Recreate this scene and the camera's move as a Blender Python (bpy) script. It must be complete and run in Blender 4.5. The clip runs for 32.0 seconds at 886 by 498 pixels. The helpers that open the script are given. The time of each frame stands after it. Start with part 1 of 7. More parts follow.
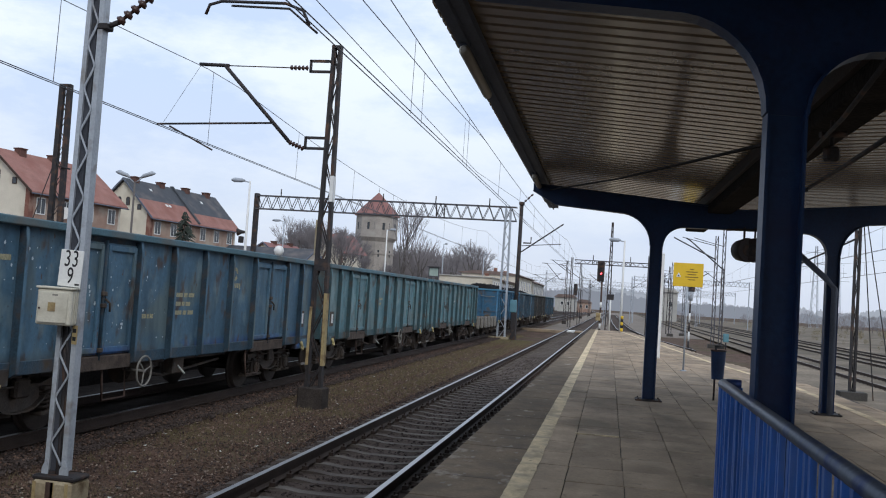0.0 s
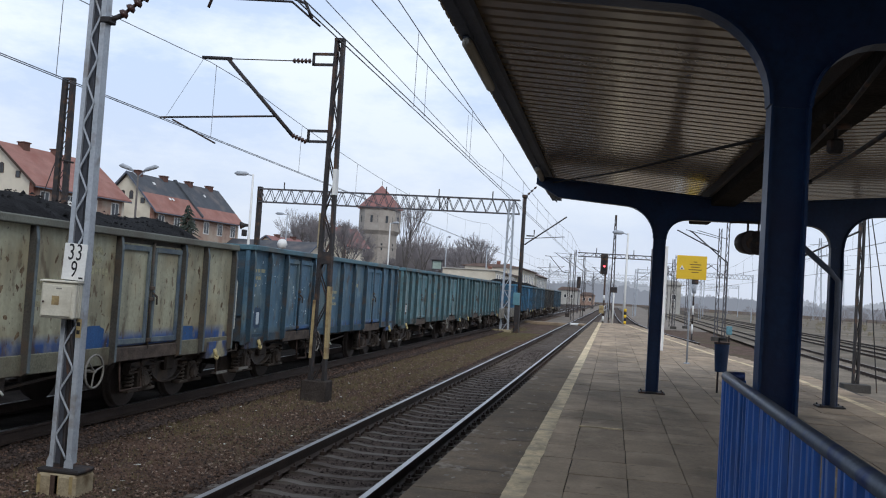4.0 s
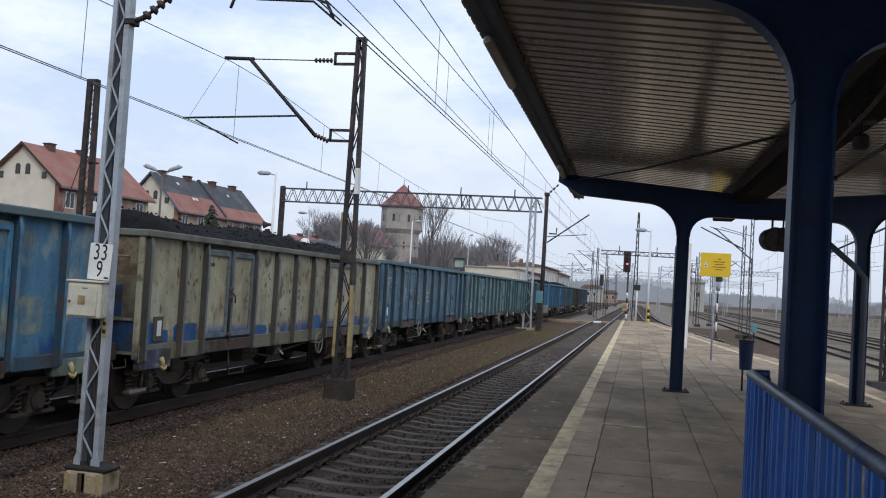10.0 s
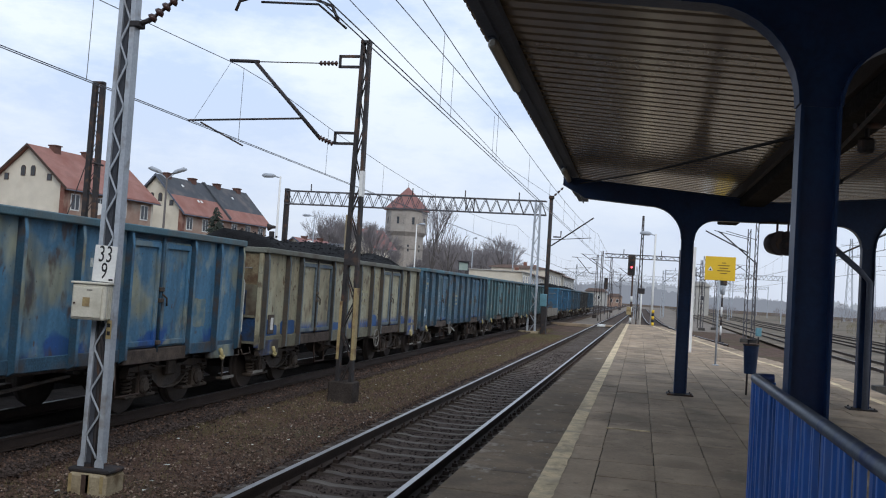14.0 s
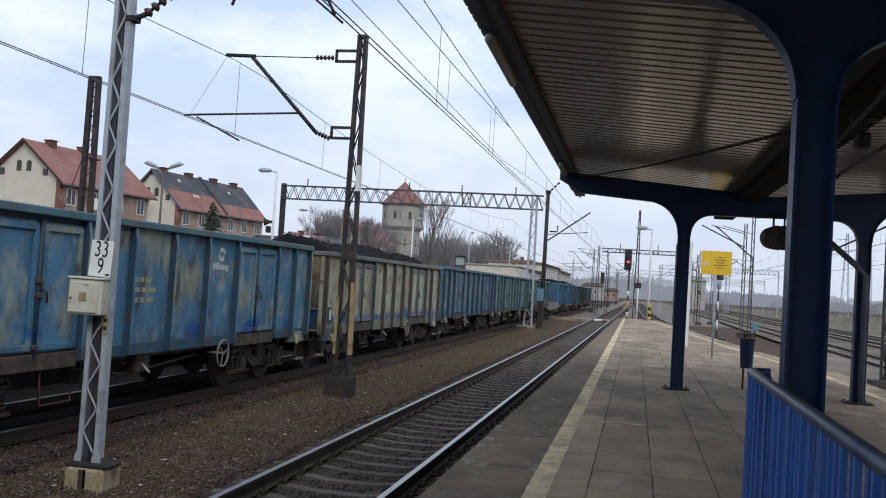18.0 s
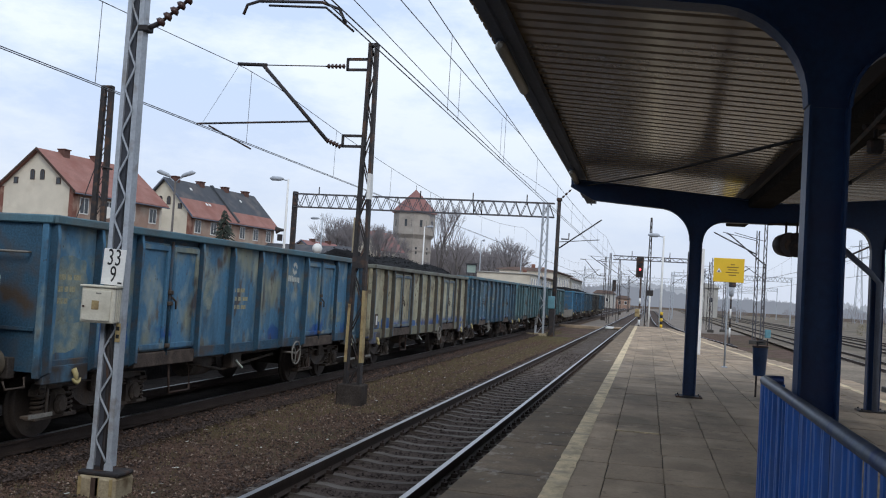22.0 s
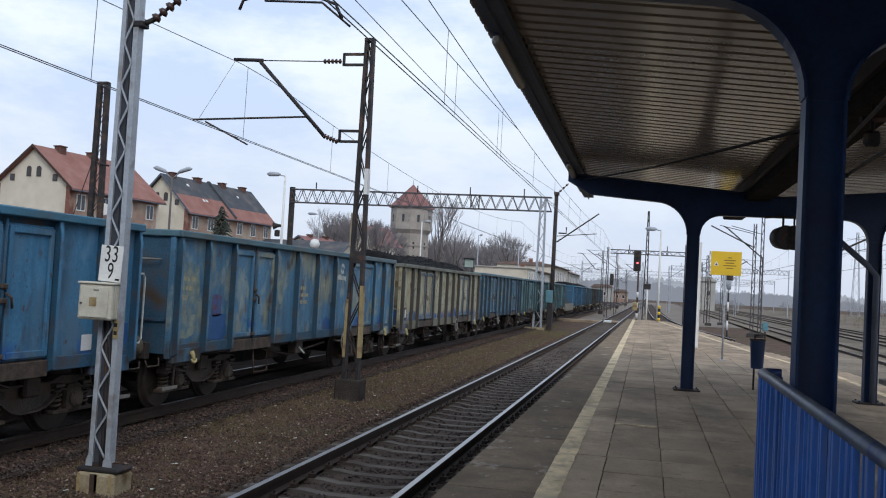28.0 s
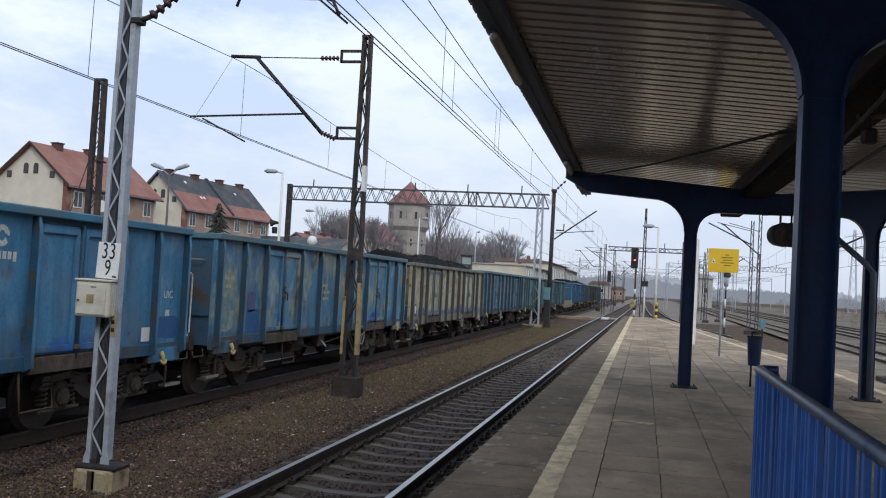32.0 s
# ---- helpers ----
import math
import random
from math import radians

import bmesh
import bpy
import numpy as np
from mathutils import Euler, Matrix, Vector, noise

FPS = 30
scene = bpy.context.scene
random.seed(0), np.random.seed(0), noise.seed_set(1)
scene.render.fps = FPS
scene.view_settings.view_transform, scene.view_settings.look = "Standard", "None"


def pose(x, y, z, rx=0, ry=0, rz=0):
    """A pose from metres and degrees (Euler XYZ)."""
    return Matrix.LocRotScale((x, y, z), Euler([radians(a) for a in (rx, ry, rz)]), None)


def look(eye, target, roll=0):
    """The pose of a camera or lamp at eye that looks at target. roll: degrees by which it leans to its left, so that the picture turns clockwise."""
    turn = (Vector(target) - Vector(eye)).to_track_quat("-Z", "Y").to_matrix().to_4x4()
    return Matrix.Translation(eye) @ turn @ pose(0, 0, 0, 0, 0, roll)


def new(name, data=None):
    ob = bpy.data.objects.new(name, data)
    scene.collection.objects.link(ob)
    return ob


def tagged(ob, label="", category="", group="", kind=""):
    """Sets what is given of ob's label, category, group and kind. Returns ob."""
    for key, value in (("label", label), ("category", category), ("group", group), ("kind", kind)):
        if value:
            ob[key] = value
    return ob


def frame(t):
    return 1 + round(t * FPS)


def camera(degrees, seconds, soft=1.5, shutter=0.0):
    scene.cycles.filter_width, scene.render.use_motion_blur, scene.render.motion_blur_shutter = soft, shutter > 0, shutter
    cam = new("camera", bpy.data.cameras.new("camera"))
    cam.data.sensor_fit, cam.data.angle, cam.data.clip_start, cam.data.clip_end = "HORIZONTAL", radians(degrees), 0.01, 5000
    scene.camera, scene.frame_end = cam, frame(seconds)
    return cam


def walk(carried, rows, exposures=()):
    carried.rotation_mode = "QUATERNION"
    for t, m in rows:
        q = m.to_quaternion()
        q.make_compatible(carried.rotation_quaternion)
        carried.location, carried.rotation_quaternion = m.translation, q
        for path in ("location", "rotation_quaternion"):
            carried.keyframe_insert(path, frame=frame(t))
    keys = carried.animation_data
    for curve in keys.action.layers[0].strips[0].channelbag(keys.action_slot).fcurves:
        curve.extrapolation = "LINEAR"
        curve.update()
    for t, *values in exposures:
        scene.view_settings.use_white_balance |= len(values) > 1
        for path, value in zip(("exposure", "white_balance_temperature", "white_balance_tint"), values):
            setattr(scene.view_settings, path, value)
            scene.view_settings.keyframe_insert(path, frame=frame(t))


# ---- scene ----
EYE = (0.0, 0.0, 2.258)
cam = camera(50.475, 32.0, soft=1.1)


def turned(yaw, pitch, roll):
    """The standing camera, turned by degrees: to the left, up, and leaning."""
    a, b = radians(yaw), radians(pitch)
    ahead = Vector((-math.sin(a) * math.cos(b), math.cos(a) * math.cos(b), math.sin(b)))
    return look(EYE, Vector(EYE) + ahead * 10, roll)


walk(cam, [(t, turned(a, b, c)) for t, a, b, c in (
    (0, 10.57, 2.85, 3.72), (0.5, 10.54, 2.75, 3.69), (1, 10.45, 2.75, 3.94), (1.5, 10.25, 2.80, 4.16), (2, 10.26, 2.80, 3.97),
    (2.5, 10.28, 2.82, 4.03), (3, 10.39, 2.69, 4.16), (3.5, 10.52, 2.51, 3.86), (5.5, 11.04, 2.32, 3.62), (6, 11.18, 2.40, 3.95),
    (6.5, 11.31, 2.57, 3.93), (7, 11.46, 2.53, 3.85), (7.5, 11.70, 2.36, 3.68), (8, 11.96, 2.32, 3.48), (8.5, 12.13, 2.40, 3.53),
    (9, 12.14, 2.44, 3.53), (9.5, 12.09, 2.38, 3.56), (10, 12.08, 2.23, 3.43), (10.5, 11.96, 2.29, 3.40), (11, 11.90, 2.46, 3.36),
    (11.5, 11.83, 2.53, 3.38), (12, 11.95, 2.65, 3.47), (12.5, 12.03, 2.65, 3.54), (13, 12.10, 2.52, 3.47), (13.5, 12.27, 2.49, 3.51),
    (14, 12.35, 2.39, 3.60), (14.5, 12.35, 2.39, 3.48), (16.5, 12.12, 1.81, 3.28), (17, 12.07, 1.84, 3.32), (17.5, 12.13, 2.00, 3.47),
    (18, 12.13, 2.08, 3.55), (18.5, 12.15, 2.09, 3.46), (19, 12.37, 2.24, 3.29), (19.5, 12.62, 2.26, 3.16), (20, 12.79, 2.33, 3.43),
    (20.5, 12.74, 2.49, 3.24), (21, 12.74, 2.54, 3.21), (21.5, 12.84, 2.51, 3.15), (22, 12.84, 2.51, 3.46), (22.5, 12.84, 2.45, 3.15),
    (23, 12.84, 2.48, 3.07), (23.5, 12.97, 2.44, 2.95), (24, 12.98, 2.44, 3.18), (24.5, 12.93, 2.42, 3.25), (25, 12.73, 2.46, 3.16),
    (25.5, 12.72, 2.46, 3.16), (27.5, 12.73, 2.25, 3.14), (28, 12.67, 2.20, 3.14), (28.5, 12.67, 2.20, 3.14), (29, 12.72, 2.26, 3.21),
    (29.5, 12.73, 2.32, 3.09), (30, 12.59, 2.37, 3.08), (30.5, 12.48, 2.32, 3.12), (31, 12.40, 2.28, 3.00), (31.5, 12.44, 2.17, 3.07),
    (32, 12.51, 2.03, 3.15))])

# ---- light: an overcast winter day ----
world = bpy.data.worlds.new("sky")
scene.world = world
world.use_nodes = True
wn, wl = world.node_tree.nodes, world.node_tree.links
wn.clear()
w_out, w_bg = wn.new("ShaderNodeOutputWorld"), wn.new("ShaderNodeBackground")
w_sky = wn.new("ShaderNodeTexSky")
w_sky.sky_type, w_sky.sun_disc = "NISHITA", False
w_sky.sun_elevation, w_sky.sun_rotation = radians(38), radians(155)
w_co, w_map = wn.new("ShaderNodeTexCoord"), wn.new("ShaderNodeMapping")
w_map.inputs["Scale"].default_value = (1.0, 1.0, 2.6)
w_no = wn.new("ShaderNodeTexNoise")
w_no.inputs["Scale"].default_value, w_no.inputs["Detail"].default_value, w_no.inputs["Roughness"].default_value = 3.8, 9, 0.64
w_ramp = wn.new("ShaderNodeValToRGB")
w_ramp.color_ramp.elements[0].position, w_ramp.color_ramp.elements[0].color = 0.40, (0.53, 0.65, 0.87, 1)
w_ramp.color_ramp.elements[1].position, w_ramp.color_ramp.elements[1].color = 0.60, (0.775, 0.85, 0.945, 1)
w_sep, w_hor, w_mixh = wn.new("ShaderNodeSeparateXYZ"), wn.new("ShaderNodeValToRGB"), wn.new("ShaderNodeMixRGB")
w_hor.color_ramp.elements[0].position, w_hor.color_ramp.elements[0].color = 0.0, (0, 0, 0, 1)
w_hor.color_ramp.elements[1].position, w_hor.color_ramp.elements[1].color = 0.22, (1, 1, 1, 1)
w_mixh.inputs["Color1"].default_value = (0.575, 0.63, 0.75, 1)
w_mix = wn.new("ShaderNodeMixRGB")
w_mix.inputs["Fac"].default_value = 0.94
w_scale = wn.new("ShaderNodeMixRGB")
w_scale.blend_type, w_scale.inputs["Fac"].default_value, w_scale.inputs["Color2"].default_value = "MULTIPLY", 1, (0.12, 0.12, 0.12, 1)
wl.new(w_co.outputs["Generated"], w_map.inputs["Vector"])
wl.new(w_map.outputs["Vector"], w_no.inputs["Vector"])
wl.new(w_no.outputs["Fac"], w_ramp.inputs["Fac"])
wl.new(w_co.outputs["Generated"], w_sep.inputs["Vector"])
wl.new(w_sep.outputs["Z"], w_hor.inputs["Fac"])
wl.new(w_hor.outputs["Color"], w_mixh.inputs["Fac"])
wl.new(w_ramp.outputs["Color"], w_mixh.inputs["Color2"])
wl.new(w_sky.outputs["Color"], w_scale.inputs["Color1"])
wl.new(w_scale.outputs["Color"], w_mix.inputs["Color1"])
wl.new(w_mixh.outputs["Color"], w_mix.inputs["Color2"])
wl.new(w_mix.outputs["Color"], w_bg.inputs["Color"])
w_bg.inputs["Strength"].default_value = 1.10
wl.new(w_bg.outputs["Background"], w_out.inputs["Surface"])
sun = new("sun", bpy.data.lights.new("sun", "SUN"))
sun.data.energy, sun.data.angle, sun.data.color = 1.15, radians(25), (1.0, 0.97, 0.93)
sun.matrix_world = look((18, -38, 34), (0, 0, 0))
scene.view_settings.exposure = 0.12

# ---- materials ----


def mat(name, color, rough=0.8, metal=0.0, vary=0.25, scale=3.0, fine=40.0, bump=0.15, second=None, amount=0.5, sharp=0.12,
        second_scale=1.2, random_tint=0.0, axis=(1, 1, 1), spec=0.3, island=False, stains=()):
    """A painted, weathered or mineral surface: base colour broken up at two scales, stains of a second colour, fine relief."""
    m = bpy.data.materials.new(name)
    m.use_nodes = True
    n, l = m.node_tree.nodes, m.node_tree.links
    b = n["Principled BSDF"]
    b.inputs["Roughness"].default_value, b.inputs["Metallic"].default_value = rough, metal
    b.inputs["Specular IOR Level"].default_value = spec
    co, mp = n.new("ShaderNodeTexCoord"), n.new("ShaderNodeMapping")
    mp.inputs["Scale"].default_value = axis
    l.new(co.outputs["Object"], mp.inputs["Vector"])
    info = n.new("ShaderNodeObjectInfo")
    shift = n.new("ShaderNodeVectorMath")
    shift.operation = "MULTIPLY_ADD"
    shift.inputs[1].default_value = (37.0, 19.0, 11.0)
    l.new(info.outputs["Random"], shift.inputs[0])
    l.new(mp.outputs["Vector"], shift.inputs[2])

    def grain(sc, detail):
        t = n.new("ShaderNodeTexNoise")
        t.inputs["Scale"].default_value, t.inputs["Detail"].default_value = sc, detail
        l.new(shift.outputs["Vector"], t.inputs["Vector"])
        return t.outputs["Fac"]
    big, small = grain(scale, 4), grain(fine, 3)
    add = n.new("ShaderNodeMath")
    add.operation = "ADD"
    l.new(big, add.inputs[0])
    l.new(small, add.inputs[1])
    last = add.outputs["Value"]
    if random_tint:
        more = n.new("ShaderNodeMath")
        more.operation = "MULTIPLY_ADD"
        more.inputs[1].default_value = random_tint
        l.new(n.new("ShaderNodeNewGeometry").outputs["Random Per Island"] if island else info.outputs["Random"], more.inputs[0])
        l.new(last, more.inputs[2])
        last = more.outputs["Value"]
    ramp = n.new("ShaderNodeMapRange")
    ramp.inputs["From Min"].default_value, ramp.inputs["From Max"].default_value = 0.6, 1.4 + random_tint
    ramp.inputs["To Min"].default_value, ramp.inputs["To Max"].default_value = 1 - vary, 1 + vary
    l.new(last, ramp.inputs["Value"])
    mul = n.new("ShaderNodeVectorMath")
    mul.operation = "SCALE"
    mul.inputs[0].default_value = color[:3]
    l.new(ramp.outputs["Result"], mul.inputs["Scale"])
    col = mul.outputs["Vector"]
    if second:
        st = grain(second_scale, 6)
        step = n.new("ShaderNodeMapRange")
        step.inputs["From Min"].default_value, step.inputs["From Max"].default_value = 1 - amount - sharp, 1 - amount + sharp
        l.new(st, step.inputs["Value"])
        mx = n.new("ShaderNodeMixRGB")
        mx.inputs["Color2"].default_value = (*second, 1)
        l.new(step.outputs["Result"], mx.inputs["Fac"])
        l.new(col, mx.inputs["Color1"])
        col = mx.outputs["Color"]
    for tint, sc, lo, hi, most, stretch in stains:
        at, mp2, t, r, mx = n.new("ShaderNodeNewGeometry"), n.new("ShaderNodeMapping"), n.new("ShaderNodeTexNoise"), n.new("ShaderNodeMapRange"), n.new("ShaderNodeMixRGB")
        mp2.inputs["Scale"].default_value = stretch
        t.inputs["Scale"].default_value, t.inputs["Detail"].default_value, t.inputs["Roughness"].default_value = sc, 7, 0.62
        r.inputs["From Min"].default_value, r.inputs["From Max"].default_value, r.inputs["To Max"].default_value = lo, hi, most
        mx.inputs["Color2"].default_value = (*tint, 1)
        l.new(at.outputs["Position"], mp2.inputs["Vector"])
        l.new(mp2.outputs["Vector"], t.inputs["Vector"])
        l.new(t.outputs["Fac"], r.inputs["Value"])
        l.new(r.outputs["Result"], mx.inputs["Fac"])
        l.new(col, mx.inputs["Color1"])
        col = mx.outputs["Color"]
    l.new(col, b.inputs["Base Color"])
    if bump:
        bp = n.new("ShaderNodeBump")
        bp.inputs["Strength"].default_value, bp.inputs["Distance"].default_value = bump, 0.02
        l.new(last, bp.inputs["Height"])
        l.new(bp.outputs["Normal"], b.inputs["Normal"])
    return m


def glow(name, color, strength):
    m = bpy.data.materials.new(name)
    m.use_nodes = True
    b = m.node_tree.nodes["Principled BSDF"]
    b.inputs["Base Color"].default_value = (*color, 1)
    b.inputs["Emission Color"].default_value = (*color, 1)
    b.inputs["Emission Strength"].default_value = strength
    return m


RUST = (0.11, 0.055, 0.03)
m_earth = mat("gravelly_earth", (0.095, 0.062, 0.048), 0.95, vary=0.75, scale=1.6, fine=22, bump=0.9, second=(0.085, 0.075, 0.040), amount=0.42, second_scale=0.35, spec=0.08)
m_ballast = mat("dark_ballast", (0.078, 0.060, 0.051), 0.95, vary=0.5, scale=5, fine=45, bump=1.0, spec=0.06)
m_stone = mat("ballast_stone", (0.122, 0.081, 0.063), 0.9, vary=0.8, scale=9, fine=60, bump=0.3, random_tint=1.2, island=True, spec=0.1)
m_stone_pale = mat("pale_dusty_stone", (0.26, 0.205, 0.165), 0.9, vary=0.5, scale=9, fine=60, bump=0.3, random_tint=1.0, island=True, spec=0.1)
m_stone_dark = mat("oily_ballast_stone", (0.072, 0.056, 0.051), 0.85, vary=0.6, scale=9, fine=60, bump=0.3, random_tint=1.0, island=True, spec=0.1)
m_rail_side = mat("rusty_rail_steel", (0.055, 0.039, 0.032), 0.75, 0.3, vary=0.3, bump=0.2)
m_rail_head = mat("polished_rail_head", (0.385, 0.375, 0.38), 0.36, 1.0, vary=0.12, scale=2, bump=0.03)
m_rail_dull = mat("dull_rail_head", (0.21, 0.18, 0.155), 0.55, 0.5, vary=0.2, scale=2, bump=0.05)
m_sleeper = mat("grey_concrete_sleeper", (0.125, 0.108, 0.093), 0.9, vary=0.35, scale=3, fine=50, bump=0.4, second=(0.07, 0.055, 0.045), amount=0.45, random_tint=0.5)
m_slab = mat("worn_concrete_slab", (0.385, 0.290, 0.200), 0.8, vary=0.42, scale=1.3, fine=28, bump=0.4, second=(0.26, 0.197, 0.138), amount=0.50, sharp=0.16, second_scale=1.1, random_tint=0.7, spec=0.15,
             stains=(((0.145, 0.113, 0.080), 0.8, 0.44, 0.64, 0.75, (1, 0.45, 1)), ((0.44, 0.35, 0.25), 1.9, 0.56, 0.70, 0.5, (1, 0.8, 1)), ((0.085, 0.07, 0.05), 7.0, 0.60, 0.70, 0.5, (1, 1, 1)), ((0.36, 0.30, 0.22), 11.0, 0.62, 0.72, 0.45, (1, 1, 1))))
m_edge = mat("stained_platform_edge", (0.21, 0.158, 0.11), 0.9, vary=0.3, scale=1.0, fine=30, bump=0.4, second=(0.15, 0.12, 0.09), amount=0.45, second_scale=2.6, spec=0.1,
             stains=(((0.11, 0.087, 0.063), 0.9, 0.46, 0.64, 0.7, (1, 0.5, 1)), ((0.36, 0.31, 0.25), 2.3, 0.60, 0.68, 0.75, (1.2, 0.7, 1)), ((0.30, 0.25, 0.19), 9.0, 0.62, 0.70, 0.5, (1, 1, 1))))
m_plat_side = mat("dark_platform_wall", (0.06, 0.055, 0.05), 0.95, vary=0.4, scale=2, bump=0.5)
m_line = mat("worn_white_line_paint", (0.67, 0.53, 0.325), 0.85, vary=0.22, scale=3, fine=40, bump=0.2, second=(0.42, 0.34, 0.235), amount=0.43, sharp=0.10, second_scale=3.5,
             stains=(((0.30, 0.235, 0.155), 1.6, 0.48, 0.64, 0.7, (1.5, 0.6, 1)), ((0.20, 0.155, 0.105), 8.0, 0.60, 0.70, 0.7, (1, 1, 1))))
m_blue = mat("dark_blue_gloss_paint", (0.007, 0.029, 0.088), 0.4, vary=0.35, scale=2, fine=25, bump=0.1, second=(0.012, 0.022, 0.07), amount=0.36, second_scale=3, spec=0.4)
m_blue_rail = mat("bright_blue_railing_paint", (0.018, 0.095, 0.34), 0.42, vary=0.45, scale=3, fine=25, bump=0.15, second=(0.07, 0.13, 0.30), amount=0.36, second_scale=9, spec=0.5, axis=(1, 1, 0.25))
m_rail_cap = mat("worn_blue_handrail", (0.10, 0.115, 0.145), 0.42, 0.35, vary=0.3, scale=4, bump=0.1, second=(0.02, 0.04, 0.14), amount=0.42, second_scale=5)
m_sheet = mat("cream_corrugated_sheet", (0.235, 0.178, 0.12), 0.2, vary=0.2, scale=0.7, fine=6, bump=0.02, second=(0.20, 0.15, 0.10), amount=0.40, second_scale=0.55, spec=0.55)
cb = m_sheet.node_tree.nodes["Principled BSDF"]
cb.inputs["Coat Weight"].default_value, cb.inputs["Coat Roughness"].default_value = 0.4, 0.14
m_fascia = mat("dark_grey_fascia", (0.10, 0.114, 0.15), 0.6, vary=0.3, scale=2, bump=0.1)
m_black = mat("soot_black_steel", (0.030, 0.027, 0.028), 0.7, vary=0.4, scale=4, bump=0.2, second=RUST, amount=0.36, second_scale=4)
m_galv = mat("pale_grey_mast_paint", (0.34, 0.37, 0.41), 0.55, vary=0.2, scale=4, fine=30, bump=0.1, second=(0.17, 0.15, 0.13), amount=0.33, second_scale=5)
m_rustpost = mat("rusty_brown_mast", (0.06, 0.038, 0.03), 0.8, vary=0.4, scale=3, bump=0.3)
m_ochre = mat("faded_yellow_band", (0.36, 0.28, 0.14), 0.7, vary=0.25, scale=4, second=RUST, amount=0.40, second_scale=4)
m_white = mat("off_white_paint", (0.68, 0.68, 0.66), 0.6, vary=0.12, scale=3, bump=0.05)
m_box = mat("grimy_cream_cabinet", (0.56, 0.535, 0.45), 0.6, vary=0.15, scale=3, bump=0.08, second=(0.36, 0.33, 0.26), amount=0.38, second_scale=3)
m_conc = mat("stained_foundation_concrete", (0.38, 0.32, 0.215), 0.9, vary=0.3, scale=4, bump=0.4, second=(0.13, 0.09, 0.05), amount=0.44, second_scale=4)
m_ink = mat("black_sign_paint", (0.02, 0.02, 0.022), 0.6, vary=0.1)
m_faded_ink = mat("faded_brown_sign_print", (0.19, 0.12, 0.028), 0.6, vary=0.3, scale=30)
m_yellow = mat("bright_yellow_sign", (0.72, 0.47, 0.035), 0.5, vary=0.08, scale=3, bump=0.03)
m_wire = mat("dark_wire", (0.10, 0.10, 0.108), 0.6, 0.3, vary=0.1, bump=0)
m_insul = mat("brown_porcelain", (0.05, 0.025, 0.02), 0.25, vary=0.2, bump=0)
m_coal = mat("heaped_coal", (0.011, 0.011, 0.012), 0.85, vary=0.6, scale=6, fine=30, bump=1.0, spec=0.08)
m_under = mat("grimy_running_gear", (0.085, 0.071, 0.062), 0.8, 0.2, vary=0.5, scale=5, bump=0.3, second=(0.115, 0.082, 0.060), amount=0.42, second_scale=3)
m_gear = mat("dusty_brown_axle_boxes", (0.085, 0.066, 0.052), 0.8, 0.1, vary=0.5, scale=6, bump=0.3, second=(0.05, 0.04, 0.034), amount=0.45, second_scale=4)
m_dull = mat("dull_worn_grey_steel", (0.20, 0.19, 0.17), 0.7, 0.1, vary=0.3, scale=8)
m_wheel = mat("brown_wheel_steel", (0.07, 0.056, 0.048), 0.75, 0.1, vary=0.3, scale=5, bump=0.1)
m_pale = mat("pale_worn_stencil", (0.50, 0.52, 0.48), 0.7, vary=0.3, scale=20, bump=0)
m_gold = mat("faded_yellow_stencil", (0.33, 0.31, 0.20), 0.7, vary=0.4, scale=20, bump=0)
m_sill = mat("rust_brown_door_sill", (0.062, 0.046, 0.038), 0.85, vary=0.5, scale=5, bump=0.3, second=(0.11, 0.085, 0.065), amount=0.42, second_scale=6)
m_buffer = mat("dusty_buffer_casing", (0.19, 0.16, 0.115), 0.75, vary=0.45, scale=5, bump=0.2, second=(0.08, 0.062, 0.048), amount=0.46, second_scale=5)
m_hook = mat("pale_yellow_hook_paint", (0.42, 0.35, 0.17), 0.6, vary=0.3, scale=8)
m_plaster = mat("weathered_cream_plaster", (0.60, 0.55, 0.455), 0.9, vary=0.15, scale=0.8, bump=0.1, second=(0.47, 0.41, 0.325), amount=0.36, second_scale=0.5)
m_pale_wall = mat("grey_cream_render", (0.40, 0.39, 0.36), 0.9, vary=0.2, scale=0.8)
m_house_side = mat("stained_pinkish_render", (0.34, 0.225, 0.175), 0.9, vary=0.3, scale=1.2, bump=0.2, second=(0.42, 0.35, 0.28), amount=0.42, second_scale=0.6)
m_brick = mat("dull_red_brickwork", (0.19, 0.085, 0.064), 0.9, vary=0.3, scale=2, bump=0.2, second=(0.33, 0.22, 0.17), amount=0.4, second_scale=1)
m_stack = mat("sooty_chimney_brick", (0.12, 0.062, 0.05), 0.9, vary=0.35, scale=3, bump=0.2)
m_tile = mat("orange_red_roof_tile", (0.285, 0.14, 0.115), 0.8, vary=0.25, scale=1, fine=12, bump=0.3, second=(0.235, 0.098, 0.075), amount=0.42, second_scale=0.6)
m_brown_roof = mat("faded_brown_roof_tile", (0.17, 0.125, 0.11), 0.85, vary=0.25, scale=1, fine=8, bump=0.2)
m_slate = mat("dark_grey_roofing_felt", (0.062, 0.067, 0.077), 0.75, vary=0.25, scale=1, bump=0.2, second=(0.14, 0.12, 0.115), amount=0.38, second_scale=0.5)
m_glass = mat("dark_window_glass", (0.03, 0.035, 0.04), 0.12, vary=0.2, bump=0, spec=0.6)
m_frame = mat("white_window_frame", (0.7, 0.69, 0.66), 0.6, vary=0.08)
